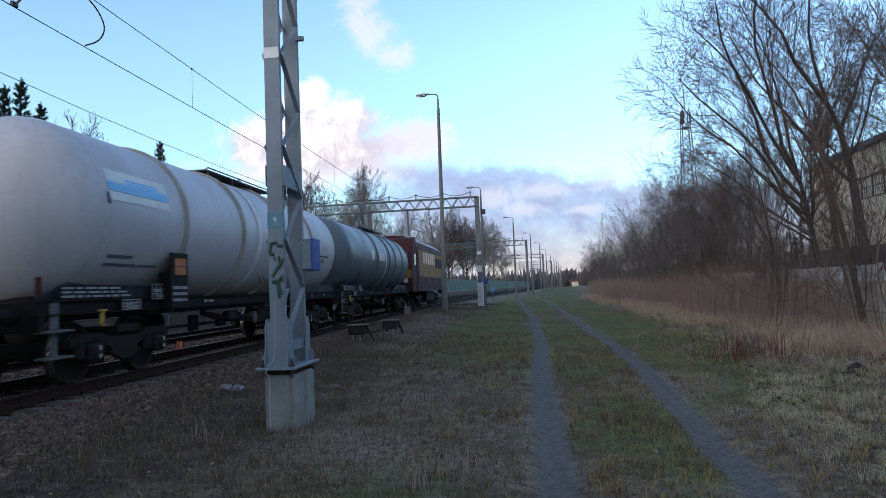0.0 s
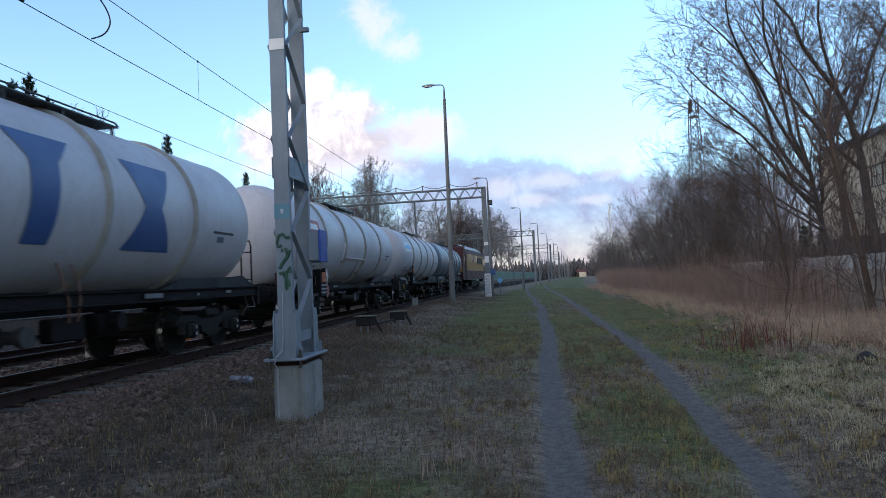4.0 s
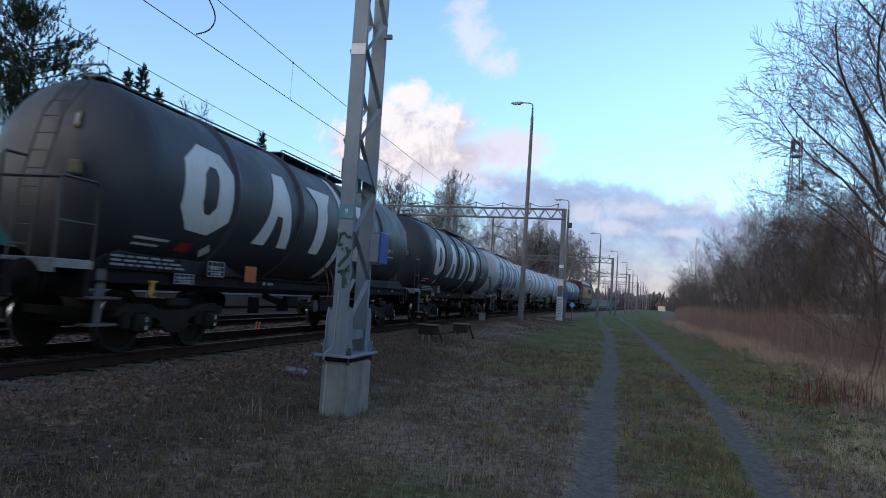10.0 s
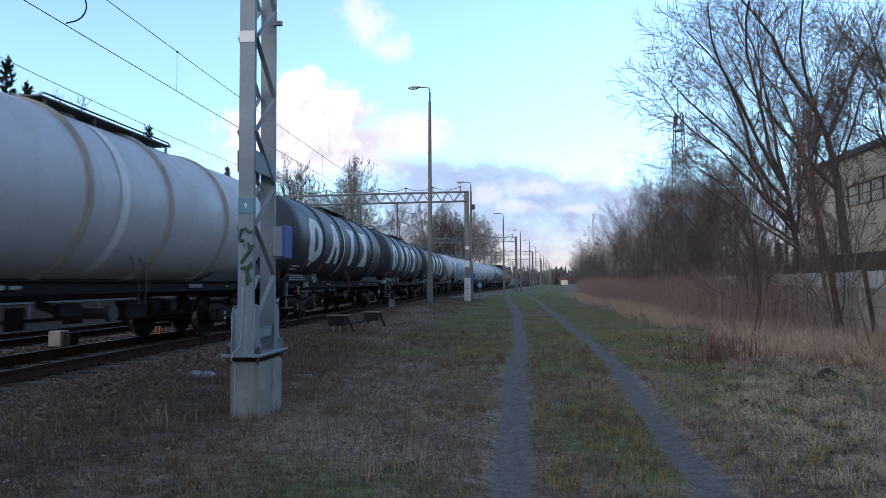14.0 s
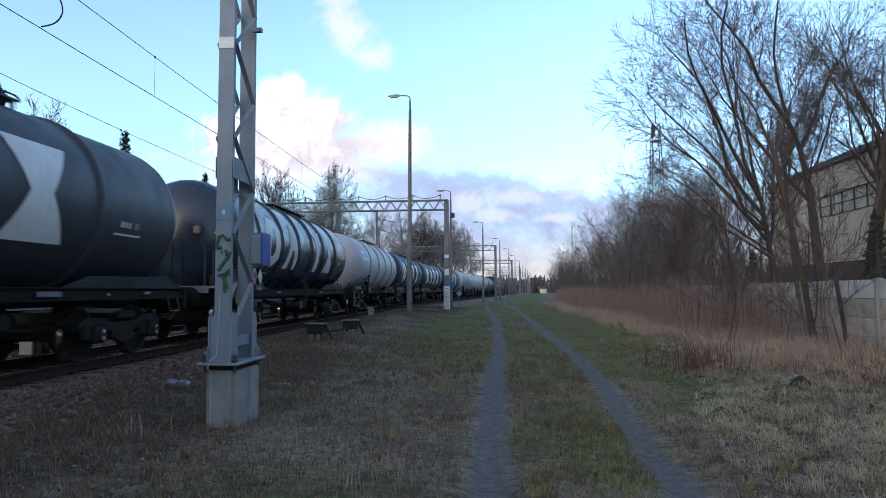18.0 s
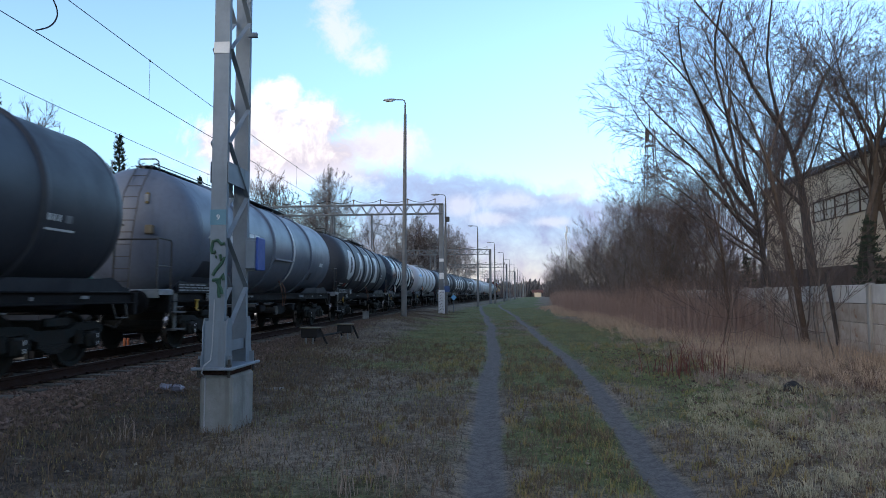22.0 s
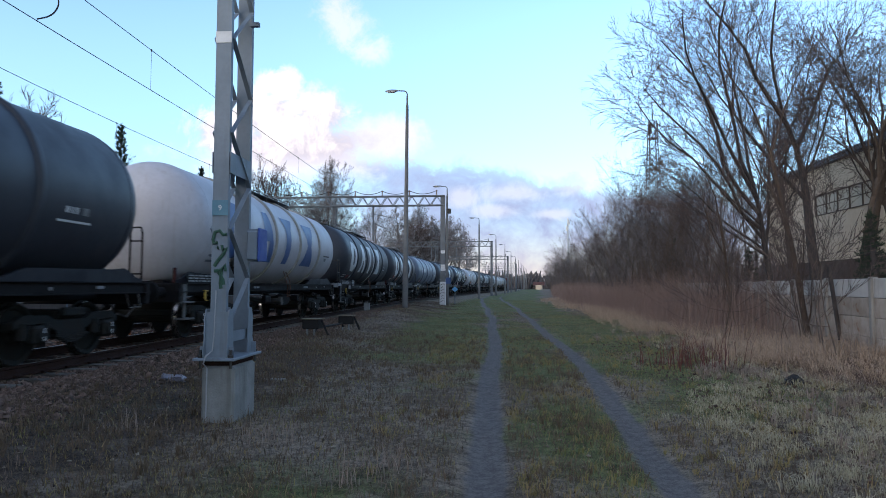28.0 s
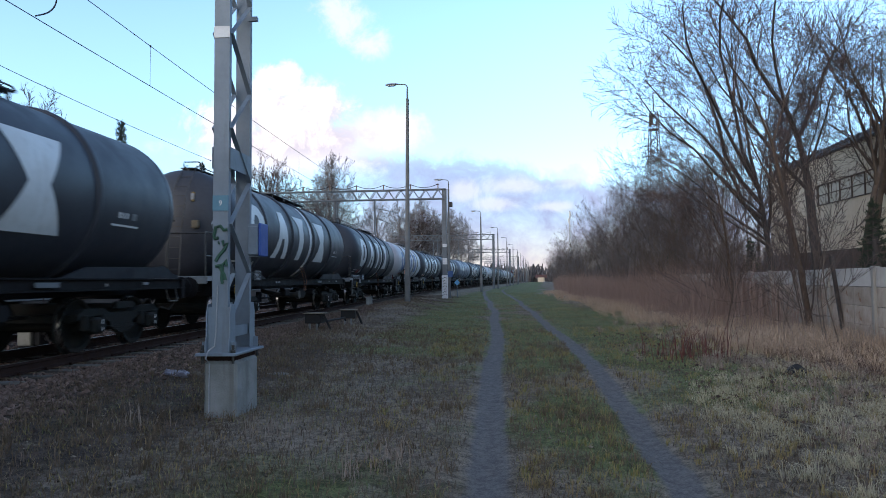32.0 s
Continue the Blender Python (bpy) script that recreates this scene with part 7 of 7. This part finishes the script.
        part("post_stub", Mesh().box((0.98, -6.95, 1.42), (0.07, 0.07, 0.36), 0.01), M["loco_red"], t, "dull red post stub")
        part("hand_rail", rail([(-1.1, -7.58, 1.3), (-1.1, -7.58, 2.4), (-0.8, -7.53, 2.4), (-0.8, -7.56, 1.3)]), M["steel_pipe"], t)
    if spec.get("stripes"):
        part("end_platform", Mesh().box((0, -7.50, 1.30), (2.5, 0.50, 0.05), 0.01).box((0, -7.75, 1.24), (2.5, 0.03, 0.16)), M["panel_ink"], t, "pale worn end platform")
        for x in (-1.15, 1.15):
            part("hand_rail", rail([(x, -7.72, 1.3), (x, -7.72, 2.2), (x, -7.25, 2.2), (x, -7.22, 1.3)], 0.02), M["steel_pipe"], t)
        part("lamp_bracket", Mesh().box((0.60, -6.93, 2.72), (0.17, 0.12, 0.20), 0.02), M["plank"], t, "small beige lamp bracket")
    part("step", Mesh().box((1.24, -6.98, 0.48), (0.22, 0.50, 0.035), 0.006).box((1.24, -6.98, 0.84), (0.22, 0.56, 0.035), 0.006).box((1.22, -6.98, 0.68), (0.03, 0.12, 0.42)).box((1.22, -6.98, 1.04), (0.04, 0.18, 0.40), 0.006), M["step_steel"], t, "pale steel footsteps")
    part("rope_hook", Mesh().box((1.25, -5.95, 1.0), (0.04, 0.08, 0.20), 0.01).box((1.26, -5.95, 1.09), (0.05, 0.16, 0.03), 0.005).tube([(1.25, -6.02, 0.93), (1.28, -5.98, 0.86), (1.28, -5.90, 0.86)], 0.016, 6), M["hook_yellow"], t, "yellow rope hook")
    part("shunter_hand_rail", rail([(1.22, 6.9, 1.05), (1.28, 6.88, 0.80), (1.28, 6.5, 0.80), (1.22, 6.48, 1.05)], 0.014), M["steel_pipe"], t)
    # dome cover and platform on top
    part("hatch", Mesh().lathe([(4.0, 0.34), (4.17, 0.34), (4.18, 0.38), (4.23, 0.38), (4.27, 0.2)], 20, axis="z"), tank_m, t)
    part("top_platform", Mesh().box((0.36, 0.9, 4.135), (0.46, 4.0, 0.03), 0.006).box((-0.45, 0.9, 4.135), (0.4, 4.0, 0.03), 0.006), M["walk_grid"], t, "grated platform round the hatch")
    for y in (-0.95, 0.3, 1.5, 2.75):
        part("platform_support", Mesh().beam((0.56, y, 3.86), (0.56, y, 4.135), 0.04, 0.04), M["walk_grid"], t)
        part("platform_support", Mesh().beam((0.2, y, 4.02), (0.2, y, 4.135), 0.04, 0.04), M["walk_grid"], t)
    part("platform_rail", rail([(0.58, -1.1, 4.15), (0.58, -1.0, 4.20), (0.58, 2.8, 4.20), (0.58, 2.9, 4.15)], 0.016), M["steel_pipe"], t)
    if spec.get("jacket"):
        y0, y1 = spec["jacket"]
        part("side_flange", Mesh().lathe([(y0, TANK_R + 0.02), (y1, TANK_R + 0.02)], 64, (0, 0, AXIS_Z)).box((TANK_R + 0.02, (y0 + y1) / 2, AXIS_Z - 0.35), (0.06, y1 - y0, 0.05)) if "drip" not in spec else Mesh().box((math.cos(spec["drip"] / TANK_R) * (TANK_R + 0.03), (y0 + y1) / 2, AXIS_Z + math.sin(spec["drip"] / TANK_R) * (TANK_R + 0.03)), (0.09, y1 - y0, 0.035), 0.005), tank_m, t, "raised jacket with a drip edge")
    if spec.get("strap"):
        part("strap", tank_patch([[(0.50, -1.5), (0.62, -1.5), (0.22, -0.58), (0.12, -0.58)]], TANK_R + 0.02, 8), M["black"], t, "dark stain-black strap")
    return t


dark_marks = [(4.85, -0.28, 0.15, 0.12, "panel_ink"), (4.62, -0.28, 0.06, 0.10, "mark_white"), (4.50, -0.28, 0.06, 0.10, "mark_white"), (4.38, -0.28, 0.08, 0.10, "mark_white"), (4.62, -0.46, 0.85, 0.035, "mark_white"), (-5.9, -0.98, 0.8, 0.05, "mark_white"), (-5.95, -1.10, 0.6, 0.05, "mark_white"), (-5.05, -1.06, 0.36, 0.20, "mark_red")]
end_panels = [(-6.12, 1.37, 1.6, 0.20, "panel_ink", "text"), (-4.33, 1.36, 0.50, 0.25, "panel_ink", "grid"), (-5.2, 1.16, 0.5, 0.15, "panel_ink", "grid"), (2.75, 1.16, 0.55, 0.08, "mast_far", "plain"), (4.3, 1.15, 0.06, 0.05, "panel_ink", "plain"), (5.6, 1.17, 0.2, 0.05, "panel_ink", "plain"), (-2.6, 1.16, 0.10, 0.06, "panel_ink", "plain"), (-2.35, 1.16, 0.2, 0.05, "panel_ink", "plain")]
std = [("ring", -4.96, 1.40, "mark_white"), ("wedge", -2.54, 1.42, "mark_white"), ("funnel", -0.48, 1.25, "mark_white"), ("bow", 0.72, 0.26, "mark_white"), ("hourglass", 2.25, 1.40, "mark_white")]
spec_dark = dict(tank="tank_dark", tank_label="dark grey-blue painted tank barrel", rings=(-4.13, -1.55, 1.1, 3.72), shapes=std, marks=dark_marks, diamonds=[(-4.45, -1.08, 0.16, "mark_white")], panels=end_panels, ladder=True, pipes=True)
w_dark = wagon("tank_wagon", "dark grey bogie tank wagon with large white block shapes", spec_dark)
w_six = wagon("tank_wagon", "dark grey tank wagon with white block shapes, orange plate", dict(spec_dark, panels=end_panels + [(-3.15, 1.32, 0.42, 0.30, "orange", "plain")]))
spec_b = dict(spec_dark, rings=(-3.74, -1.2, 1.55, 4.25), shapes=[("ring", -4.66, 1.42, "mark_white"), ("wedge", -2.22, 1.45, "mark_white"), ("bow", -0.98, 0.26, "mark_white"), ("funnel", 0.45, 1.25, "mark_white"), ("hourglass", 2.75, 1.40, "mark_white")], ladder=False, marks=dark_marks[:7] + [(-3.2, -0.98, 0.42, 0.30, "orange")], diamonds=[(-5.17, -0.81, 0.17, "mark_red"), (-4.74, -0.83, 0.15, "mark_white")])
w_dome = wagon("tank_wagon", "dark grey tank wagon with bare domed ends and white block shapes", spec_b)
spec_gloss = dict(spec_dark, tank="tank_gloss", tank_label="glossy blue-black tank barrel", rings=(-4.85, -2.8, -1.0, 0.65, 2.25, 4.2), shapes=[("ring", -3.67, 1.4, "mark_white"), ("wedge", -1.65, 1.4, "mark_white"), ("funnel", 1.45, 1.15, "mark_white"), ("hourglass", 3.2, 1.2, "mark_white")], marks=[(-5.75, -0.72, 0.30, 0.04, "panel_ink"), (-5.85, -0.84, 0.10, 0.08, "panel_ink"), (-5.66, -0.84, 0.20, 0.08, "panel_ink"), (-5.45, -0.84, 0.14, 0.08, "panel_ink"), (-5.72, -0.96, 0.42, 0.05, "panel_ink"), (-5.70, -1.06, 0.34, 0.05, "panel_ink"), (-3.7, -0.98, 0.7, 0.05, "panel_ink"), (5.0, -0.3, 0.3, 0.12, "mark_white"), (-4.3, -1.32, 0.36, 0.3, "orange")], diamonds=(), plates=[(-4.92, 1.62, 0.17, 0.22, "mark_red"), (-4.51, 1.60, 0.17, 0.22, "plain_white")], ladder=False, stripes=[-6.2])
w_gloss = wagon("tank_wagon", "glossy blue-black tank wagon with white block shapes", spec_gloss)
white_marks = [(5.1, -0.28, 0.9, 0.05, "tank_dark"), (5.0, -0.42, 0.3, 0.12, "tank_slate"), (-5.5, -0.75, 0.7, 0.06, "tank_grey"), (-5.4, -0.9, 0.9, 0.06, "tank_grey"), (-4.6, -0.9, 0.6, 0.05, "tank_grey"), (-6.05, 0.15, 0.10, 0.18, "tank_dark")]
sky_logo = [(-5.15, 0.53, 1.75, 0.22, "mark_white"), (-5.15, 0.36, 1.75, 0.16, "mark_sky"), (-5.05, 0.46, 0.95, 0.12, "mark_sky"), (-5.15, 0.20, 1.75, 0.14, "mark_white")]
spec_white = dict(tank="tank_white", tank_label="dirty off-white tank barrel", rings=(-3.7, -1.1, 1.34, 3.8), shapes=[("bow", -0.14, 0.24, "plain_white")], marks=white_marks + sky_logo, panels=end_panels, ladder=False, board=-3.95)
w_white = wagon("tank_wagon", "dirty off-white tank wagon with a pale blue logo strip", spec_white)
spec_red = dict(spec_white, rings=(-3.95, -1.67, 1.07, 3.7), shapes=[], jacket=(-1.6, 1.05), drip=-0.53, board_z=-0.34, strap=True, marks=white_marks + [(-1.82, -0.34, 0.22, 0.62, "plain_white"), (-1.78, -0.68, 0.20, 0.06, "black"), (-5.3, 0.30, 1.6, 0.40, "mark_red"), (-5.3, 0.30, 1.2, 0.17, "mark_white"), (-5.3, 0.01, 1.0, 0.08, "tank_grey")], diamonds=(), plates=[(-3.73, 1.49, 0.18, 0.24, "plain_white"), (-3.72, 1.07, 0.18, 0.24, "mark_red")], board=-4.3)
w_red = wagon("tank_wagon", "off-white tank wagon with a small red logo block", spec_red)
spec_blue = dict(spec_white, rings=(-3.86, -1.3, 1.3, 3.9), shapes=[("ring", -4.62, 1.40, "mark_blue"), ("wedge", -2.1, 1.42, "mark_blue"), ("funnel", 0.0, 1.25, "mark_blue"), ("hourglass", 2.5, 1.40, "mark_blue")], marks=white_marks[:5] + [(-5.0, -1.02, 0.36, 0.18, "mark_red")], diamonds=[(-5.75, 0.28, 0.14, "tank_grey"), (-5.75, -0.04, 0.14, "tank_grey")], ladder=True, board=-4.15, pipes=True)
w_blue = wagon("tank_wagon", "off-white tank wagon with blue block shapes, end ladder", spec_blue)
w_blue_dome = wagon("tank_wagon", "off-white tank wagon with blue block shapes, domed ends", dict(spec_blue, ladder=False))
spec_grey = dict(spec_dark, tank="tank_grey", tank_label="blue-grey tank barrel", rings=(-3.77, -1.0, 0.9, 3.3), shapes=[("bow", 1.15, 0.24, "mark_white")], jacket=(-1.0, 0.9), marks=[(-3.42, 0.05, 0.38, 0.34, "mark_white"), (-2.95, 0.05, 0.36, 0.34, "mark_white"), (-2.50, 0.05, 0.36, 0.34, "mark_white"), (-5.2, -0.9, 1.2, 0.45, "tank_dark"), (-4.0, -1.05, 0.5, 0.22, "mark_red"), (4.9, -0.3, 0.5, 0.14, "mark_white"), (3.8, -0.8, 0.3, 0.3, "tank_dark")], diamonds=[(-4.3, 0.16, 0.17, "mark_white"), (-4.45, -0.07, 0.15, "mark_white"), (-4.15, -0.07, 0.15, "mark_white"), (-4.55, -1.05, 0.17, "mark_white")])
w_grey = wagon("tank_wagon", "blue-grey tank wagon with a small white logo", spec_grey)
spec_slate = dict(spec_grey, tank="tank_slate", tank_label="slate-grey tank barrel", shapes=[("bow", 0.2, 0.2, "mark_white")], rings=(-1.8, 0.9, 2.4, 4.4), marks=[(-2.6, 0.1, 0.5, 0.4, "mark_white"), (-0.8, 0.1, 1.2, 0.36, "mark_white"), (-4.5, -0.9, 0.4, 0.5, "tank_dark")], diamonds=(), ladder=False, jacket=None)
w_slate = wagon("tank_wagon", "slate-grey tank wagon with a small white logo", spec_slate)


def locomotive():
    """A heavy six-axle diesel with a rounded roof and a cab at each end, seen from behind."""
    t = thing("diesel_locomotive", "dark red and ochre six-axle diesel locomotive with pale roof hatches", "locomotive")

    def shell(y0, y1, out):
        m, n = Mesh(), len(out)
        m.add([(x, y0, z) for x, z in out] + [(x, y1, z) for x, z in out], [tuple(range(n))[::-1], tuple(range(n, 2 * n))] + [(i, (i + 1) % n, n + (i + 1) % n, n + i) for i in range(n)])
        return m

    arch = [(1.44 * math.cos(a), 3.75 + 0.80 * math.sin(a)) for a in [math.pi * k / 14 for k in range(15)]]
    part("body", shell(-7.0, 7.0, [(-1.44, 1.1), (1.44, 1.1)] + arch), M["loco_red"], t, "dark red rounded body")
    part("waist_band", Mesh().box((0, 0.35, 2.86), (2.90, 13.3, 1.66)), M["loco_yellow"], t, "ochre upper side")
    for g in (-1, 1):
        cab = [(g * 7.0, 1.1), (g * 8.6, 1.1), (g * 8.65, 2.5), (g * 8.25, 3.5), (g * 7.7, 4.25), (g * 7.0, 4.4)]
        c = part("cab", Mesh().prism(cab, -1.40, 1.40), M["loco_red"], t, "dark red cab end")
        part("front_stripe", Mesh().box((0, g * 8.64, 2.15), (2.7, 0.03, 0.5), 0.005), M["loco_yellow"], c, "ochre stripe")
        for s in (-1, 1):
            part("windscreen", Mesh().beam((s * 0.62, g * 8.62, 2.72), (s * 0.62, g * 8.28, 3.44), 1.05, 0.05, 0.0), M["glass_dark"], c)
            part("cab_window", Mesh().box((s * 1.405, g * 7.6, 3.0), (0.03, 0.75, 0.7), 0.01), M["glass_dark"], c)
            part("headlight", Mesh().cyl((s * 1.0, g * 8.6, 1.75), (s * 1.0, g * 8.68, 1.75), 0.14, n=14), M["plain_white"], c)
            part("buffer", BUFFER, None, t, at=pose(s * 0.875, g * 8.25, 1.06, 0, 0, 0 if g > 0 else 180))
        b = part("bogie", BOGIE[0], None, t, "dark three-axle bogie", at=pose(0, g * 4.3, 0.05))
        for d in (-1.8, 0.0, 1.8):
            part("wheelset", WHEELSET, None, b, at=pose(0, d, 0.41))
    for k in range(4):
        y = -5.2 + 3.4 * k
        part("roof_hatch", Mesh().box((0.98, y, 4.36), (0.86, 2.7, 0.06), 0.02, Matrix.Rotation(radians(34), 3, "Y")), M["loco_roof"], t, "pale weathered roof hatch")
    for s in (-1, 1):
        for k in range(6):
            part("side_window", Mesh().box((s * 1.452, -4.2 + 1.0 * k, 3.25), (0.03, 0.55, 0.75), 0.01), M["glass_dark"], t)
        part("door", Mesh().box((s * 1.445, -6.5, 2.55), (0.03, 0.62, 1.9), 0.01), M["loco_red"], t)
        for k in range(3):
            part("grille", Mesh().box((s * 1.445, 2.0 + 1.5 * k, 3.1), (0.04, 1.2, 0.7), 0.01), M["frame_dark"], t)
    part("fuel_tank", Mesh().box((0, 0, 0.72), (2.5, 4.0, 0.7), 0.08), M["frame_dark"], t)
    part("exhaust", Mesh().box((0, 0.5, 4.6), (0.7, 1.4, 0.2), 0.05), M["frame_dark"], t)
    return t


loco = locomotive()
TRAIN = {1: w_slate, 2: w_white, 3: w_red, 4: w_blue, 5: w_dark, 6: w_six, 7: w_dome, 9: w_gloss, 11: w_grey, 14: w_blue_dome}
for k, src in ((8, w_white), (10, w_dark), (12, w_dome), (13, w_dark), (15, w_dark), (16, w_dark), (17, w_dark), (18, w_dark)):
    TRAIN[k] = copy_thing(src, pose(0, 0, 0))

# ---- small things beside the track ----
def signal_stool(x, y, z, rz):
    """A low drive box for points: a dark lidded case on short pale legs."""
    t = thing("point_machine_case", "low dark trackside case with a pale lid on legs", "trackside case", pose(x, y, z, 0, 0, rz), "cases beside the track")
    part("case", Mesh().box((0, 0, 0.30), (0.46, 0.42, 0.26), 0.02), M["tin"], t)
    part("lid", Mesh().box((0, 0, 0.445), (0.56, 0.48, 0.024), 0.005), M["plank"], t, "pale wooden lid")
    for dx in (-0.10, 0.10):
        part("leg", Mesh().box((dx, -0.15, 0.06), (0.045, 0.05, 0.32)), M["concrete"], t)
    part("brace", Mesh().beam((0.25, 0, 0.4), (0.42, 0.1, -0.02), 0.05, 0.05), M["tin"], t)
    return t


signal_stool(-4.82, 18.4, float(land(-4.82, 18.4)) + 0.02, -4)
signal_stool(-4.5, 21.4, float(land(-4.5, 21.4)) + 0.02, 5)
cross = thing("cable_pipe", "dark cable pipe running between the trackside cases", "pipe", pose(-4.66, 19.9, float(land(-4.66, 19.9)), 0, 0, 84))
part("pipe", Mesh().tube([(-1.3, 0, 0.1), (-1.2, 0, 0.2), (1.1, 0, 0.2), (1.2, 0, 0.1)], 0.03, 8), M["tin"], cross)
blk = thing("marker_stone", "small pale concrete marker stone beside the track", "marker stone", pose(-5.9, 33.0, 0.05))
part("stone", Mesh().prism([(-0.11, -0.1), (0.11, -0.1), (0.09, 0.62), (-0.09, 0.62)], -0.14, 0.14), M["concrete"], blk)
cab = thing("signal_box", "cream trackside box with a dark lid between the tracks", "trackside box", pose(-9.75, 13.6, 0.16, 0, 0, 0))
part("case", Mesh().box((0, 0, 0.18), (0.30, 0.28, 0.34), 0.02), M["beige_box"], cab)
part("plinth", Mesh().box((0.02, 0, -0.04), (0.26, 0.24, 0.10), 0.01), M["tin"], cab)
part("side_flap", Mesh().box((0.22, 0.1, 0.16), (0.16, 0.3, 0.30), 0.02), M["tin"], cab)
mk = thing("marker_peg", "small orange marker peg between the tracks", "marker peg", pose(-9.75, 17.7, 0.12))
part("peg", Mesh().box((-0.05, 0, 0.1), (0.06, 0.05, 0.24), 0.01).box((0.05, 0, 0.1), (0.06, 0.05, 0.24), 0.01), M["orange"], mk)
vs_ = thing("indicator_board", "white diamond indicator board on a thin post between the tracks", "sign", pose(-9.91, 8.97, 0.1))
part("board", Mesh().prism([(-0.02, 0.0), (0.02, 0.0), (0.02, 0.55), (-0.02, 0.55)], -0.03, 0.03), M["tin"], vs_)
pb = Mesh()
rim = [(-0.27, 0.71), (0.0, 0.40), (0.27, 0.71), (0.0, 1.0)]
pb.add([(x, -0.05, z) for x, z in rim] + [(x, -0.035, z) for x, z in rim], [(0, 1, 2, 3), (7, 6, 5, 4)] + [(i, i + 4, (i + 1) % 4 + 4, (i + 1) % 4) for i in range(4)])
part("plate", pb, M["plain_white"], vs_, "white plate")

# crumpled plastic by the mast
bag = thing("plastic_litter", "crumpled pale plastic bag lying in the weeds", "litter", pose(-4.62, 9.75, float(land(-4.62, 9.75))))
rng = np.random.default_rng(12)
for k in range(3):
    u = np.linspace(0, np.pi, 8)
    w = np.linspace(0, 2 * np.pi, 12, endpoint=False)
    pts = []
    for a in u:
        for b in w:
            r = 0.062 + 0.03 * math.sin(3 * b + k) * math.sin(2 * a + k) + rng.uniform(-0.02, 0.02)
            pts.append((r * math.sin(a) * math.cos(b) * 1.3 + (-0.2, 0.04, 0.09)[k], r * math.sin(a) * math.sin(b) + (0.10, 0, -0.04)[k], 0.04 + max(r * math.cos(a), -0.05) * 0.8))
    fs = [(i * 12 + j, i * 12 + (j + 1) % 12, (i + 1) * 12 + (j + 1) % 12, (i + 1) * 12 + j) for i in range(7) for j in range(12)]
    part("crumple", Mesh().add(pts, fs), M["plastic_bag"], bag)
flat = thing("fallen_slab", "flat grey stone slab lying on the verge", "slab", pose(-3.4, 10.6, float(land(-3.4, 10.6)) - 0.01))
part("slab", Mesh().box((0, 0, 0.0), (0.34, 0.2, 0.05), 0.015), M["concrete"], flat)
rock = thing("dark_stone", "dark rounded stone lying in the dry grass", "stone", pose(4.74, 10.7, float(land(4.74, 10.7)) - 0.04, 0, 0, 30))
pts = []
for a in np.linspace(0, np.pi, 8):
    for b in np.linspace(0, 2 * np.pi, 12, endpoint=False):
        r = 0.15 * (1 + 0.12 * math.sin(2 * b + 1) + 0.08 * math.cos(3 * a))
        pts.append((r * 1.3 * math.sin(a) * math.cos(b), r * math.sin(a) * math.sin(b), 0.05 + r * 0.75 * math.cos(a)))
part("stone", Mesh().add(pts, [(i * 12 + j, i * 12 + (j + 1) % 12, (i + 1) * 12 + (j + 1) % 12, (i + 1) * 12 + j) for i in range(7) for j in range(12)]), M["tin"], rock)
sq = thing("track_sign", "small blue square sign on a thin steel post", "sign", pose(-3.0, 54.0, 0))
part("post", Mesh().cyl((0, 0, 0), (0, 0, 2.2), 0.035, n=8), M["mast_far"], sq)
part("plate", Mesh().box((0, -0.05, 1.95), (0.42, 0.03, 0.5), 0.01), M["mark_blue"], sq, "dark blue plate")
dia = thing("distance_sign", "blue diamond sign with a white middle on a post", "sign", pose(-2.55, 56.0, 0))
part("post", Mesh().cyl((0, 0, 0), (0, 0, 1.2), 0.04, n=8), M["mast_far"], dia)
part("plate", Mesh().box((0, -0.05, 1.25), (0.36, 0.03, 0.36), 0.01, Matrix.Rotation(radians(45), 3, "Y")), M["mark_sky"], dia, "pale blue diamond plate")

# ---- what moves ----
LENGTH = 15.846
SLACK = {1: -1.0, 3: 0.10, 4: -0.08, 5: -0.03, 6: -0.1, 7: 0.09, 8: 0.45, 9: 0.1, 10: -0.17, 11: -0.15, 12: -0.14, 13: 0.14, 14: 0.2, 15: 0.22, 16: -0.04, 17: -0.34, 18: -0.3}


def run(t):
    """Metres along the line of the train's head at t: it slowly gathers speed."""
    a = t / 16 - 1
    return 157.921 + 113.877 * a + 10.802 * a * a + 0.838 * a ** 3


def on_track(s, half=5.1):
    x0, y0, _ = track_at(s - half)
    x1, y1, _ = track_at(s + half)
    return pose((x0 + x1) / 2, (y0 + y1) / 2, RAIL_Z, 0, 0, -math.degrees(math.atan2(x1 - x0, y1 - y0)))


def motions():
    times = [0.5 * k for k in range(65)]
    for k, w in TRAIN.items():
        base = -LENGTH * k + SLACK.get(k, 0.0) - 6.93
        walk(w, [(t, on_track(run(t) + base)) for t in times])
    walk(loco, [(t, on_track(run(t) - LENGTH + 8.6)) for t in times])
    # the wheels roll
    steps = [k / 15 for k in range(481)]
    turn = [-math.degrees(run(t) / 0.46) for t in steps]
    for k, w in TRAIN.items():
        for b in w.children:
            if b.name.startswith("bogie"):
                for ws in b.children:
                    if ws.name.startswith("wheelset"):
                        y = ws.location[1]
                        walk(ws, [(t, pose(0, y, 0.46, a)) for t, a in zip(steps, turn)])


motions()
